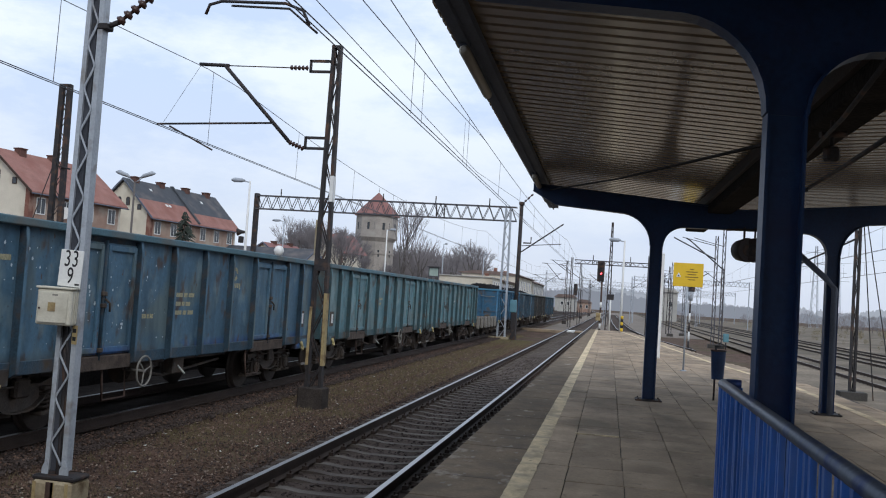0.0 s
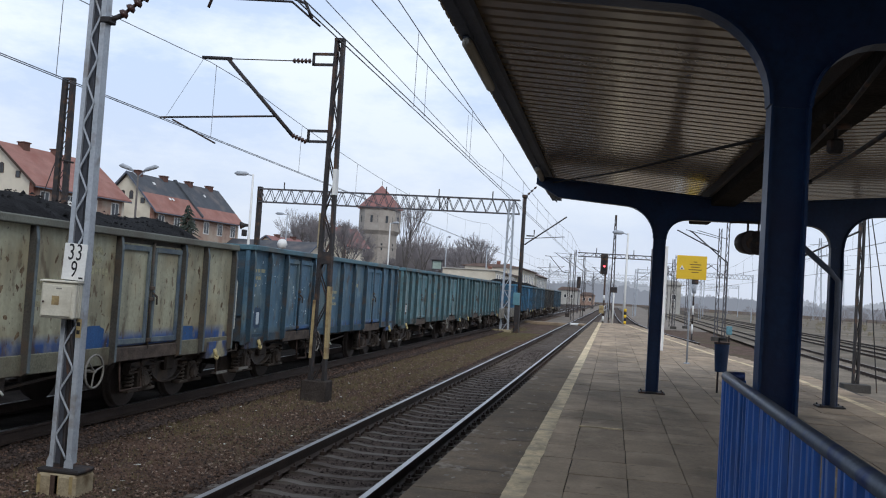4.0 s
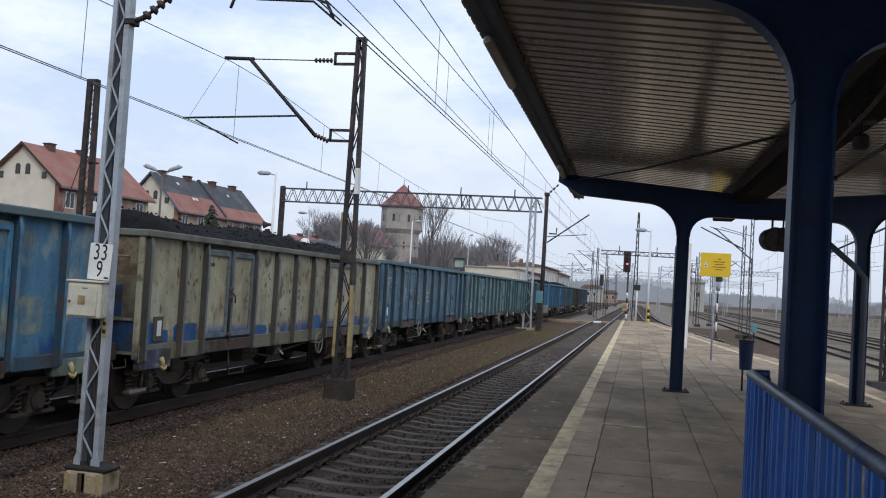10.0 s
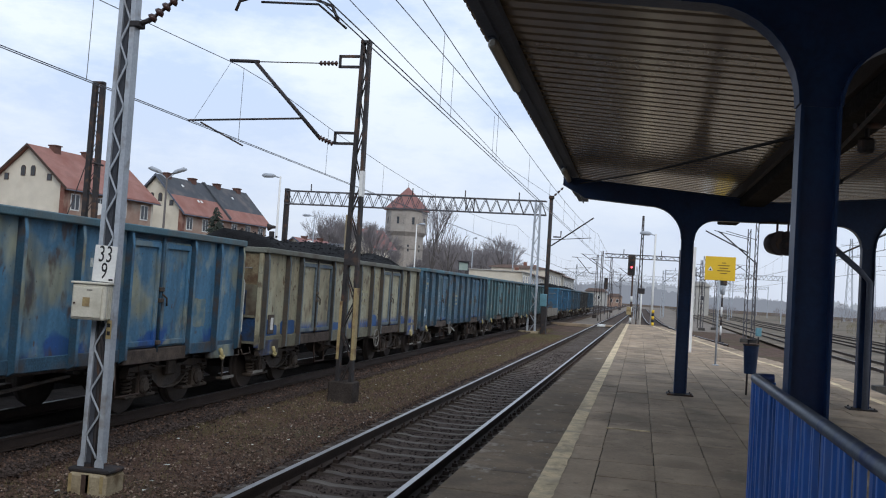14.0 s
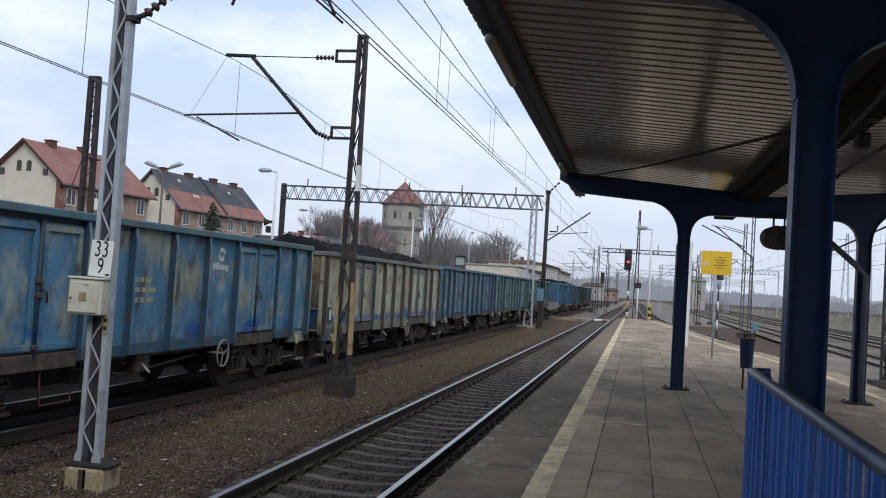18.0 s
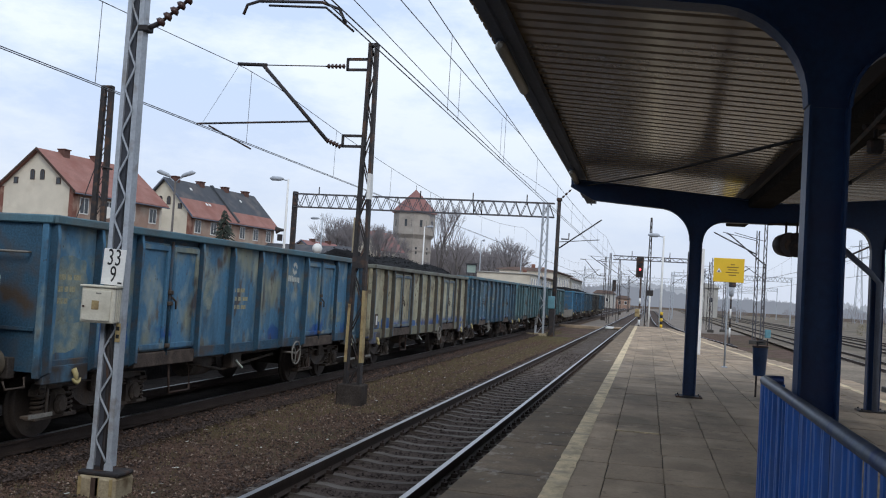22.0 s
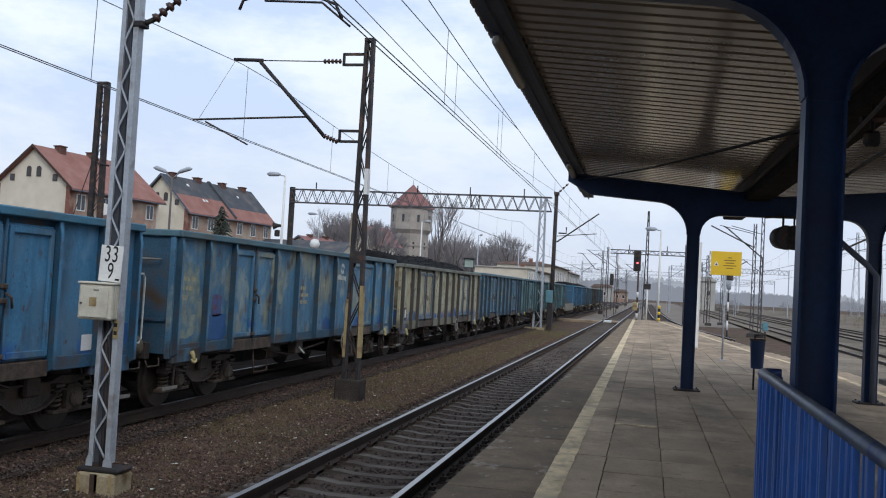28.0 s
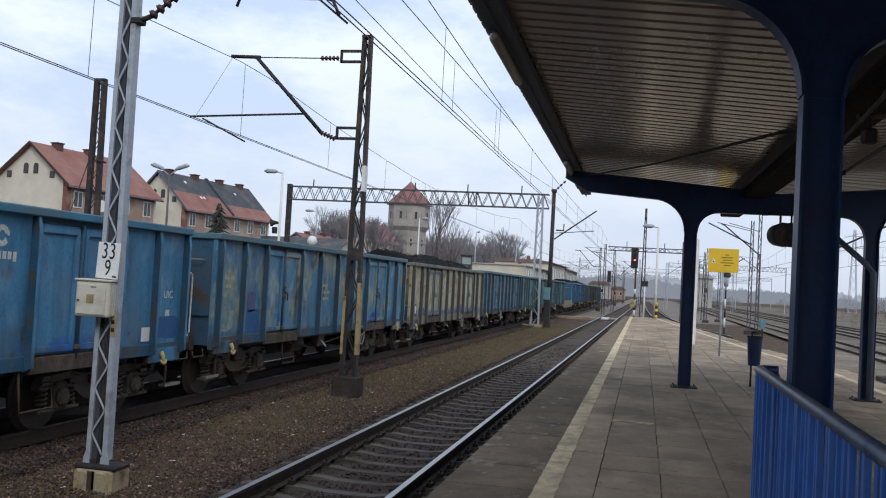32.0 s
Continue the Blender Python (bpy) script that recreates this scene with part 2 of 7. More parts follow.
m_tower = mat("grey_brown_tower_brick", (0.31, 0.28, 0.25), 0.9, vary=0.25, scale=0.5, fine=3, bump=0.2, second=(0.40, 0.365, 0.325), amount=0.42, second_scale=0.3)
m_tower_roof = mat("faded_red_tower_roof", (0.235, 0.115, 0.105), 0.85, vary=0.25, scale=0.6)
m_bark = mat("bare_winter_bark", (0.12, 0.108, 0.102), 0.95, vary=0.3, scale=3, bump=0.2)
m_twig = mat("bare_grey_twigs", (0.205, 0.190, 0.196), 0.95, vary=0.3, scale=1, bump=0)
# far woods: paler and bluer than the twigs, haze put into the colour
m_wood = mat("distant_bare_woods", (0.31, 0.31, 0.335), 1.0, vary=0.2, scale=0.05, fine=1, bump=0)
m_fir = mat("dark_conifer_needles", (0.036, 0.045, 0.036), 0.9, vary=0.4, scale=4)
m_dry = mat("dry_winter_grass", (0.16, 0.135, 0.075), 0.95, vary=0.4, scale=4, bump=0.2)
m_speaker = mat("dark_brown_speaker_casing", (0.035, 0.026, 0.026), 0.55, vary=0.3, scale=5)
m_lamp = mat("milky_lamp_cover", (0.32, 0.295, 0.25), 0.45, vary=0.15, scale=5, bump=0.03)
m_truss = mat("dull_grey_truss_paint", (0.085, 0.086, 0.098), 0.65, vary=0.25, scale=3, second=(0.08, 0.06, 0.05), amount=0.4, second_scale=3)
m_dark_grit = mat("coal_black_ballast", (0.055, 0.047, 0.043), 0.95, vary=0.5, scale=4, fine=40, bump=0.8, spec=0.03)
m_yard = mat("pale_dry_yard_ground", (0.185, 0.148, 0.108), 0.95, vary=0.6, scale=0.5, fine=6, bump=0.6, second=(0.09, 0.074, 0.052), amount=0.52, second_scale=0.16)
m_bed_pale = mat("brown_overgrown_bed", (0.165, 0.138, 0.105), 0.95, vary=0.4, scale=0.8, fine=12, bump=0.4, second=(0.09, 0.075, 0.058), amount=0.45, second_scale=0.4)
m_scuff = mat("thin_worn_paint_splash", (0.29, 0.25, 0.195), 0.85, vary=0.35, scale=8, second=(0.18, 0.15, 0.12), amount=0.5, second_scale=12)
m_near_black = mat("soot_blackened_brick", (0.032, 0.029, 0.028), 0.95, vary=0.5, scale=2, fine=20, bump=0.5, spec=0.03)
m_inner_shade = mat("inner_mast_shade", (0.05, 0.054, 0.066), 0.7, vary=0.3, scale=4)
m_red = glow("red_signal_glow", (1.0, 0.06, 0.08), 7.0)
# no lamps: the haze over the horizon woods is put into glowing colours
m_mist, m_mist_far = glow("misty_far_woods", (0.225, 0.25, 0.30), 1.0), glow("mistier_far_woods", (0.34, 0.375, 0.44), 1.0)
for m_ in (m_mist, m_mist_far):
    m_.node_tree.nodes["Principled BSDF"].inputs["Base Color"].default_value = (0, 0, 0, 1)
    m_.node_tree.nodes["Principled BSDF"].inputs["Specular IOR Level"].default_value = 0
m_throat = mat("grey_trodden_gravel", (0.185, 0.155, 0.128), 0.95, vary=0.4, scale=0.6, fine=9, bump=0.3, second=(0.15, 0.125, 0.10), amount=0.47, second_scale=0.2)

# ---- building blocks ----


def V(*a):
    return Vector(a)


def box(bm, x0, x1, y0, y1, z0, z1):
    v = [bm.verts.new((x, y, z)) for x in (x0, x1) for y in (y0, y1) for z in (z0, z1)]
    for f in ((0, 1, 3, 2), (4, 6, 7, 5), (0, 4, 5, 1), (2, 3, 7, 6), (0, 2, 6, 4), (1, 5, 7, 3)):
        bm.faces.new([v[i] for i in f])
    return bm


def bevelled(bm, width=0.01):
    bmesh.ops.bevel(bm, geom=list(bm.edges), offset=width, segments=1, affect="EDGES", clamp_overlap=True)
    return bm


def bar(bm, a, b, w, h=None, up=(0, 0, 1)):
    """A straight bar of rectangular section between two points."""
    a, b, h = Vector(a), Vector(b), h or w
    d = (b - a).normalized()
    s = d.cross(Vector(up))
    s = (s if s.length > 1e-4 else d.cross(V(1, 0, 0))).normalized()
    u = s.cross(d)
    v = [bm.verts.new(p + s * (w / 2 * i) + u * (h / 2 * j)) for p in (a, b) for i, j in ((-1, -1), (1, -1), (1, 1), (-1, 1))]
    for i in range(4):
        bm.faces.new((v[i], v[(i + 1) % 4], v[4 + (i + 1) % 4], v[4 + i]))
    bm.faces.new(v[3::-1])
    bm.faces.new(v[4:])
    return bm


def tube(bm, points, radii, n=8, cap=True):
    """A round tube through points, with a radius at each."""
    pts = [Vector(p) for p in points]
    radii = radii if isinstance(radii, (list, tuple)) else [radii] * len(pts)
    rings = []
    for i, p in enumerate(pts):
        d = (pts[min(i + 1, len(pts) - 1)] - pts[max(i - 1, 0)]).normalized()
        s = d.cross(V(0.13, 0.21, 1.0))
        s = (s if s.length > 1e-3 else d.cross(V(1, 0, 0))).normalized()
        u = s.cross(d)
        rings.append([bm.verts.new(p + (s * math.cos(k * math.tau / n) + u * math.sin(k * math.tau / n)) * radii[i]) for k in range(n)])
    for r, q in zip(rings, rings[1:]):
        for k in range(n):
            bm.faces.new((r[k], r[(k + 1) % n], q[(k + 1) % n], q[k])).smooth = n > 5
    if cap:
        bm.faces.new(rings[0][::-1])
        bm.faces.new(rings[-1])
    return bm


def plate(bm, outline, axis, c0, c1):
    """A flat plate: an outline of (u, v) given depth along an axis ('x' or 'y')."""
    def at(u, v, c):
        return (c, u, v) if axis == "x" else (u, c, v)
    p = [bm.verts.new(at(u, v, c0)) for u, v in outline]
    q = [bm.verts.new(at(u, v, c1)) for u, v in outline]
    bm.faces.new(p)
    bm.faces.new(q[::-1])
    for i in range(len(p)):
        j = (i + 1) % len(p)
        bm.faces.new((p[j], p[i], q[i], q[j]))
    bmesh.ops.recalc_face_normals(bm, faces=list(bm.faces))
    return bm


def mesh_of(name, bm, material):
    bmesh.ops.recalc_face_normals(bm, faces=list(bm.faces))
    me = bpy.data.meshes.new(name)
    bm.to_mesh(me)
    bm.free()
    me.materials.append(material)
    return me


def part(name, bm, material, parent, label="", at=None):
    ob = new(name, mesh_of(name, bm, material))
    ob.parent = parent
    if at is not None:
        ob.matrix_basis = at
    if label:
        tagged(ob, label)
    return ob


def again(ob, m, parent=None):
    """Another part on the same mesh."""
    o = new(ob.name.split(".")[0], ob.data)
    o.parent = parent or ob.parent
    o.matrix_basis = m
    if "label" in ob.keys():
        o["label"] = ob["label"]
    return o


def thing(name, label, category, x=0, y=0, z=0, rz=0, group="", kind=""):
    return tagged(at_pose(new(name), pose(x, y, z, 0, 0, rz)), label, category, group, kind)


def at_pose(ob, m):
    ob.matrix_basis = m
    return ob


def solid(name, bm, material, label, category, kind="", group=""):
    return tagged(new(name, mesh_of(name, bm, material)), label, category, group, kind)


def B():
    return bmesh.new()


def letters(name, text, size, material, parent, m, label=""):
    """Writing as a thin mesh, from the built-in font."""
    c = bpy.data.curves.new(name, "FONT")
    c.body, c.size, c.extrude, c.align_x, c.align_y = text, size, 0.002, "CENTER", "CENTER"
    c.resolution_u, c.space_character = 3, 1.1
    tmp = bpy.data.objects.new(name, c)
    scene.collection.objects.link(tmp)
    me = bpy.data.meshes.new_from_object(tmp.evaluated_get(bpy.context.evaluated_depsgraph_get()))
    bpy.data.objects.remove(tmp)
    me.materials.clear()
    me.materials.append(material)
    ob = new(name, me)
    ob.parent = parent
    ob.matrix_basis = m
    return ob


NEAR, TRAIN, PLAT, EDGE = -3.302, -8.703, 0.55, -1.67

# ---- ground, tracks, platform ----


def spaced(stops):
    out = []
    for a, b, n in stops:
        out += [a + (b - a) * i / n for i in range(n)]
    return out + [stops[-1][1]]


def ground_sheet():
    xs = spaced([(-2500, -120, 8), (-120, -20, 20), (-20, -12, 16), (-12, 14, 104), (14, 120, 24), (120, 2500, 8)])
    ys = spaced([(-400, 0, 10), (0, 45, 150), (45, 120, 75), (120, 400, 20), (400, 3500, 10)])
    nx = len(xs)
    verts = [(x, y, -0.29 + (0.018 * noise.noise((x * 0.9, y * 0.9, 0)) + 0.008 * noise.noise((x * 3, y * 3, 5))) * (abs(x) < 30 and y < 130))
             for y in ys for x in xs]
    faces = [(j * nx + i, j * nx + i + 1, (j + 1) * nx + i + 1, (j + 1) * nx + i) for j in range(len(ys) - 1) for i in range(nx - 1)]
    me = bpy.data.meshes.new("ground")
    me.from_pydata(verts, [], faces)
    me.polygons.foreach_set("use_smooth", [True] * len(faces))
    me.materials.append(m_earth)
    return tagged(new("ground", me), "brown gravelly earth with dry winter weeds between tracks", "ground", kind="structure")


ground_sheet()


def stones(name, label, material, areas, rng, beds=False):
    """Loose stones: eight-sided lumps, turned and sized at random, as one mesh."""
    base = np.array([(1, 0, 0), (-1, 0, 0), (0, 1, 0), (0, -1, 0), (0, 0, 0.7), (0, 0, -0.7)], float)
    tris = np.array([(0, 2, 4), (2, 1, 4), (1, 3, 4), (3, 0, 4), (2, 0, 5), (1, 2, 5), (3, 1, 5), (0, 3, 5)])
    pts = []
    for x0, x1, y0, y1, count, z, lo, hi in areas:
        u = rng.random(count)
        y = y0 + (y1 - y0) * u ** 1.7
        pts.append(np.stack([rng.uniform(x0, x1, count), y, z + rng.uniform(-0.012, 0.012, count), rng.uniform(lo, hi, count) * (0.8 + 0.6 * u)], 1))
    pts = np.concatenate(pts)
    if beds:
        off = np.abs(((pts[:, 1] - 5.0) / 0.6 + 0.5) % 1 - 0.5) * 0.6
        pts = pts[(off > 0.14) | (np.abs(pts[:, 0] - NEAR) > 1.2)]
    n = len(pts)
    shape = base[None] * rng.uniform(0.55, 1.2, (n, 6, 1)) + rng.normal(0, 0.12, (n, 6, 3))
    a = rng.uniform(0, math.tau, n)
    tilt = rng.uniform(-0.6, 0.6, n)
    c, s, ct, st = np.cos(a), np.sin(a), np.cos(tilt), np.sin(tilt)
    x, y, z = shape[..., 0], shape[..., 1], shape[..., 2]
    x, z = x * ct[:, None] - z * st[:, None], x * st[:, None] + z * ct[:, None]
    v = np.stack([x * c[:, None] - y * s[:, None], x * s[:, None] + y * c[:, None], z], -1) * pts[:, 3, None, None] + pts[:, None, :3]
    f = tris[None] + 6 * np.arange(n)[:, None, None]
    me = bpy.data.meshes.new(name)
    me.from_pydata(v.reshape(-1, 3).tolist(), [], f.reshape(-1, 3).tolist())
    me.materials.append(material)
    return tagged(new(name, me), label, "gravel", kind="stuff")


rng = np.random.default_rng(4)
stones("gravel", "loose brown gravel strewn between the two tracks", m_stone, [(-7.9, -4.5, 6, 55, 70000, -0.279, 0.008, 0.026), (-8.3, -7.3, 8, 50, 5000, -0.20, 0.015, 0.035), (-4.9, -4.45, 6, 50, 5000, -0.25, 0.012, 0.03)], rng)
stones("gravel", "scattered paler stones among the gravel", m_stone_pale, [(-7.8, -4.6, 6, 50, 4200, -0.272, 0.01, 0.026)], rng)
stones("gravel", "dark oily clumps among the gravel", m_stone_dark, [(-7.8, -4.5, 6, 50, 12000, -0.275, 0.01, 0.028)], rng)
stones("track_ballast", "oily dark ballast stones round the sleepers", m_stone_dark, [(-4.75, -1.75, 6, 42, 17000, -0.205, 0.012, 0.033), (-7.88, -7.05, 8, 60, 12000, -0.205, 0.014, 0.036)], rng, beds=True)


def grass(areas, rs):
    """Thin dry blades in low tufts, as one mesh."""
    v, f = [], []
    for x0, x1, y0, y1, n in areas:
        for _ in range(n):
            cx, cy = rs.uniform(x0, x1), rs.uniform(y0, y1)
            for _ in range(7):
                a, h = rs.uniform(0, math.tau), rs.uniform(0.03, 0.11)
                x, y = cx + rs.gauss(0, 0.04), cy + rs.gauss(0, 0.04)
                i = len(v)
                v += [(x - 0.005, y, -0.30), (x + 0.005, y, -0.30), (x + h * 0.5 * math.cos(a), y + h * 0.5 * math.sin(a), -0.29 + h)]
                f.append((i, i + 1, i + 2))
    me = bpy.data.meshes.new("dry_grass")
    me.from_pydata(v, [], f)
    me.materials.append(m_dry)
    return tagged(new("dry_grass", me), "sparse dry grass tufts in the gravel strip", "grass", kind="stuff")


grass([(-7.6, -5.2, 24, 60, 1300), (-7.6, -5.6, 9, 24, 350), (-7.4, -6.3, 40, 70, 700), (-5.7, -4.8, 18, 60, 1400), (-7.2, -6.0, 14, 40, 900)], random.Random(3))


def litter(n, rs):
    """Pale scraps of paper and leaves lying on the gravel."""
    bm = B()
    for _ in range(n):
        x, y, s = rs.uniform(-7.4, -4.8), 8 + 30 * rs.random() ** 1.6, rs.uniform(0.015, 0.04)
        bm.faces.new([bm.verts.new((x + s * math.cos(k * 1.57 + s * 90), y + s * math.sin(k * 1.57 + s * 90), -0.262 + rs.uniform(0, 0.02))) for k in range(4)])
    return solid("litter", bm, m_pale, "pale scraps of litter on the gravel", "litter", kind="stuff")


litter(70, random.Random(5))


def track(name, x, y0, y1, head, sleepers, label, bed_mat=None):
    """A straight track: two rails, sleepers and the ballast bed under them."""
    tr = thing(name, label, "track", x, 0, 0, kind="structure")
    bed = B()
    plate(bed, [(-1.55, -0.42), (-1.29, -0.212), (1.29, -0.212), (1.5, -0.42)], "y", y0, y1)
    part("ballast_bed", bed, bed_mat or m_ballast, tr)
    prof = [(-0.07, -0.172), (0.07, -0.172), (0.07, -0.16), (0.012, -0.14), (0.010, -0.05), (0.036, -0.038), (0.036, -0.004),
            (-0.036, -0.004), (-0.036, -0.038), (-0.010, -0.05), (-0.012, -0.14), (-0.07, -0.16)]
    for side in (-0.7535, 0.7535):
        r = part("rail", plate(B(), prof, "y", y0, y1), m_rail_side, tr, at=pose(side, 0, 0))
        part("running_surface", plate(B(), [(-0.034, -0.004), (0.034, -0.004), (0.034, -0.001), (0.026, 0.0), (-0.026, 0.0), (-0.034, -0.001)], "y", y0, y1),
             head, r)
    if sleepers:
        s0, s1 = sleepers
        sl = plate(B(), [(-1.25, -0.36), (1.25, -0.36), (1.25, -0.195), (1.05, -0.178), (0.5, -0.178), (0.3, -0.205), (-0.3, -0.205), (-0.5, -0.178),
                         (-1.05, -0.178), (-1.25, -0.195)], "y", -0.13, 0.13)
        for v in sl.verts:
            if v.co.z > -0.3:
                v.co.y *= 0.62
        first = part("sleeper", sl, m_sleeper, tr, at=pose(0, s0, 0))
        k = 1
        while s0 + 0.6 * k < s1:
            again(first, pose(0.01 * math.sin(k * 2.3), s0 + 0.6 * k + 0.02 * math.sin(k * 1.7), 0, 0, 0, 0.5 * math.sin(k * 3.1)))
            k += 1
        clips = B()
        for i in range(int((min(s1, 60) - s0) / 0.6)):
            for side in (-0.7535, 0.7535):
                for d in (-0.105, 0.105):
                    box(clips, side + d - 0.035, side + d + 0.035, s0 + 0.6 * i - 0.05, s0 + 0.6 * i + 0.05, -0.18, -0.125)
                    box(clips, side + d - 0.012, side + d + 0.012, s0 + 0.6 * i - 0.012, s0 + 0.6 * i + 0.012, -0.13, -0.09)
        tagged(part("rail_clips", clips, m_rail_side, tr), kind="stuff")
    return tr


track("track_near_platform", NEAR, -10, 420, m_rail_head, (-4.6, 100), "straight railway track with polished rails on concrete sleepers")
track("track_of_freight_train", TRAIN, -20, 420, m_rail_head, None, "railway track under the freight train in dark ballast")
# sheet under the wagons: their shade is put into its dark colour
shade_bed = box(B(), TRAIN - 8.0, TRAIN + 0.45, -20, 300, -0.40, -0.185)
solid("ballast_shoulder", shade_bed, m_dark_grit, "ballast under and behind the freight train, darkened for shade", "ballast", kind="structure")
# low wall added to keep the view under the wagons dark
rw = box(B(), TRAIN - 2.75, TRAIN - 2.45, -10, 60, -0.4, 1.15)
solid("retaining_wall", bevelled(rw, 0.03), m_near_black, "low dark wall added behind the freight train", "wall", kind="structure")
yd = B()
yd.faces.new([yd.verts.new(q) for q in ((5.9, -10, -0.13), (130, -10, -0.13), (130, 330, -0.13), (8.6, 330, -0.13), (8.6, 60, -0.13), (6.6, 34, -0.13), (5.9, 25, -0.13))])
solid("yard_ground", yd, m_yard, "pale dry grass and grit of the goods yard", "ground", kind="structure")
# far gravel laid as a paler sheet, with haze put into its colour
tg = B()
tg.faces.new([tg.verts.new(q) for q in ((-6.9, 86, -0.262), (8.55, 92, -0.262), (8.55, 400, -0.262), (-6.9, 400, -0.262))])
solid("throat_ground", tg, m_throat, "gravel of the station throat, paled for haze", "ground", kind="structure")
for x in (-14.0, -18.8, -23.6):
    track("yard_track", x, -10, 420, m_rail_dull, None, "disused rusty yard track behind the freight train")
for x in (10.6, 15.4, 18.9):
    track("yard_track", x, 10, 420, m_rail_dull, (30, 70), "rusty yard track beyond the platform in brown earth", m_bed_pale)



def curved_siding():
    """The siding that bends away past the platform end."""
    tr = thing("curved_siding", "shiny siding curving in behind the platform end", "track", kind="structure")
    mid = [(-0.9, 300), (-0.3, 230), (0.25, 160), (0.55, 130), (1.0, 102), (1.45, 90), (1.95, 80), (2.6, 72), (3.3, 65), (4.1, 58)]
    bed = B()
    a = [bed.verts.new((x - 1.4, y, -0.255)) for x, y in mid]
    b = [bed.verts.new((x + 1.4, y, -0.255)) for x, y in mid]
    for i in range(len(mid) - 1):
        bed.faces.new((a[i], b[i], b[i + 1], a[i + 1]))
    part("ballast_bed", bed, m_ballast, tr)
    for s in (-0.7535, 0.7535):
        r, h = B(), B()
        for (x0, y0), (x1, y1) in zip(mid, mid[1:]):
            bar(r, (x0 + s, y0, -0.09), (x1 + s, y1, -0.09), 0.07, 0.17)
            bar(h, (x0 + s, y0, -0.002), (x1 + s, y1, -0.002), 0.06, 0.006)
        rail = part("rail", r, m_rail_side, tr)
        part("running_surface", h, m_rail_head, rail)


curved_siding()

# crossing boards over the near track
cr = thing("track_crossing", "pale boarded crossing laid over the near track", "crossing", NEAR, 82.5, 0, kind="structure")
for i, (a, b) in enumerate(((-0.66, -0.02), (0.02, 0.66))):
    part("crossing_panel", bevelled(box(B(), a, b, -1.2, 1.2, -0.15, -0.02), 0.01), m_white if i == 0 else m_slab, cr)
part("crossing_path", box(B(), -6.0, -0.9, -0.9, 0.9, -0.28, -0.06), m_slab, cr)


def line_x(y):
    return -0.83 - 0.0066 * y


def right_line(y):
    stops = [(-10, 4.75), (18, 4.65), (25, 4.5), (33.8, 3.4), (46.6, 2.3), (70, 0.3)]
    for (a, p), (b, q) in zip(stops, stops[1:]):
        if y <= b:
            return p + (q - p) * (y - a) / (b - a)
    return 0.3


def platform():
    pf = thing("platform", "low island platform of worn concrete slabs", "platform", kind="structure")
    rim = [(EDGE + 0.03, -70), (EDGE + 0.03, 69)] + [(right_line(y) + 0.72, y) for y in (69, 60, 46.6, 40, 33.8, 29, 25, 18, 0, -70)]
    bm = B()
    lo, hi = [bm.verts.new((x, y, -0.45)) for x, y in rim], [bm.verts.new((x, y, PLAT - 0.018)) for x, y in rim]
    bm.faces.new(hi[::-1])
    bm.faces.new(lo)
    for i in range(len(rim)):
        j = (i + 1) % len(rim)
        bm.faces.new((lo[i], lo[j], hi[j], hi[i]))
    part("platform_body", bm, m_plat_side, pf)
    for k in range(79):
        y = -10 + k
        e = bevelled(box(B(), EDGE, line_x(y) + 0.08, y + 0.006, y + 0.994, PLAT - 0.14, PLAT + 0.002 * math.sin(k * 2.1)), 0.012)
        part("edge_slab", e, m_edge, pf)
    rest, count, shared = B(), 0, {}
    rs = random.Random(8)
    for row in range(-27, 65):
        y = 12.74 + row * 0.865
        x, first = line_x(y) + 0.09, True
        while x < right_line(y) + 0.65:
            full = 0.41 if first else 0.565
            dz, w = rs.uniform(-0.004, 0.004), min(full, right_line(y) + 0.7 - x)
            if w > 0.1:
                if 5 < y < 30 and count < 300 and w > 0.56 and x < 3.5:
                    if not shared:
                        shared["slab"] = part("paving_slab", bevelled(box(B(), 0.004, 0.561, 0.002, 0.862, -0.045, 0.0), 0.006), m_slab, pf, at=pose(x, y, PLAT + dz))
                    else:
                        again(shared["slab"], pose(x + rs.uniform(-0.004, 0.004), y, PLAT + dz, rs.uniform(-0.25, 0.25), rs.uniform(-0.3, 0.3), rs.uniform(-0.35, 0.35)))
                    count += 1
                else:
                    box(rest, x + 0.005, x + w - 0.004, y + 0.002, y + 0.862, PLAT - 0.04, PLAT + dz)
            x += full
            first = False
    part("mortar_strip", box(B(), -0.43, 0.14, 12.715, 12.762, PLAT - 0.01, PLAT + 0.010), m_line, pf)
    tagged(part("far_slabs", rest, m_slab, pf), kind="stuff")
    for k in range(77):
        y = -9 + k
        a, b = line_x(y), line_x(y + 1)
        bm = B()
        n = 6
        le = [bm.verts.new((a + (b - a) * i / n + rs.uniform(-0.005, 0.005), y + i / n, PLAT + 0.006)) for i in range(n + 1)]
        ri = [bm.verts.new((a + (b - a) * i / n + 0.195 + rs.uniform(-0.008, 0.008), y + i / n, PLAT + 0.006)) for i in range(n + 1)]
        for i in range(n):
            bm.faces.new((le[i], ri[i], ri[i + 1], le[i + 1]))
        part("white_line", bm, m_line, pf)
        if 8 < y < 67:
            bm = B()
            a, b = right_line(y), right_line(y + 1)
            bm.faces.new([bm.verts.new(q) for q in ((a - 0.09, y, PLAT + 0.007), (a + 0.09, y, PLAT + 0.007), (b + 0.09, y + 1, PLAT + 0.007), (b - 0.09, y + 1, PLAT + 0.007))])
            part("white_line", bm, m_line, pf)
    return pf


platform()


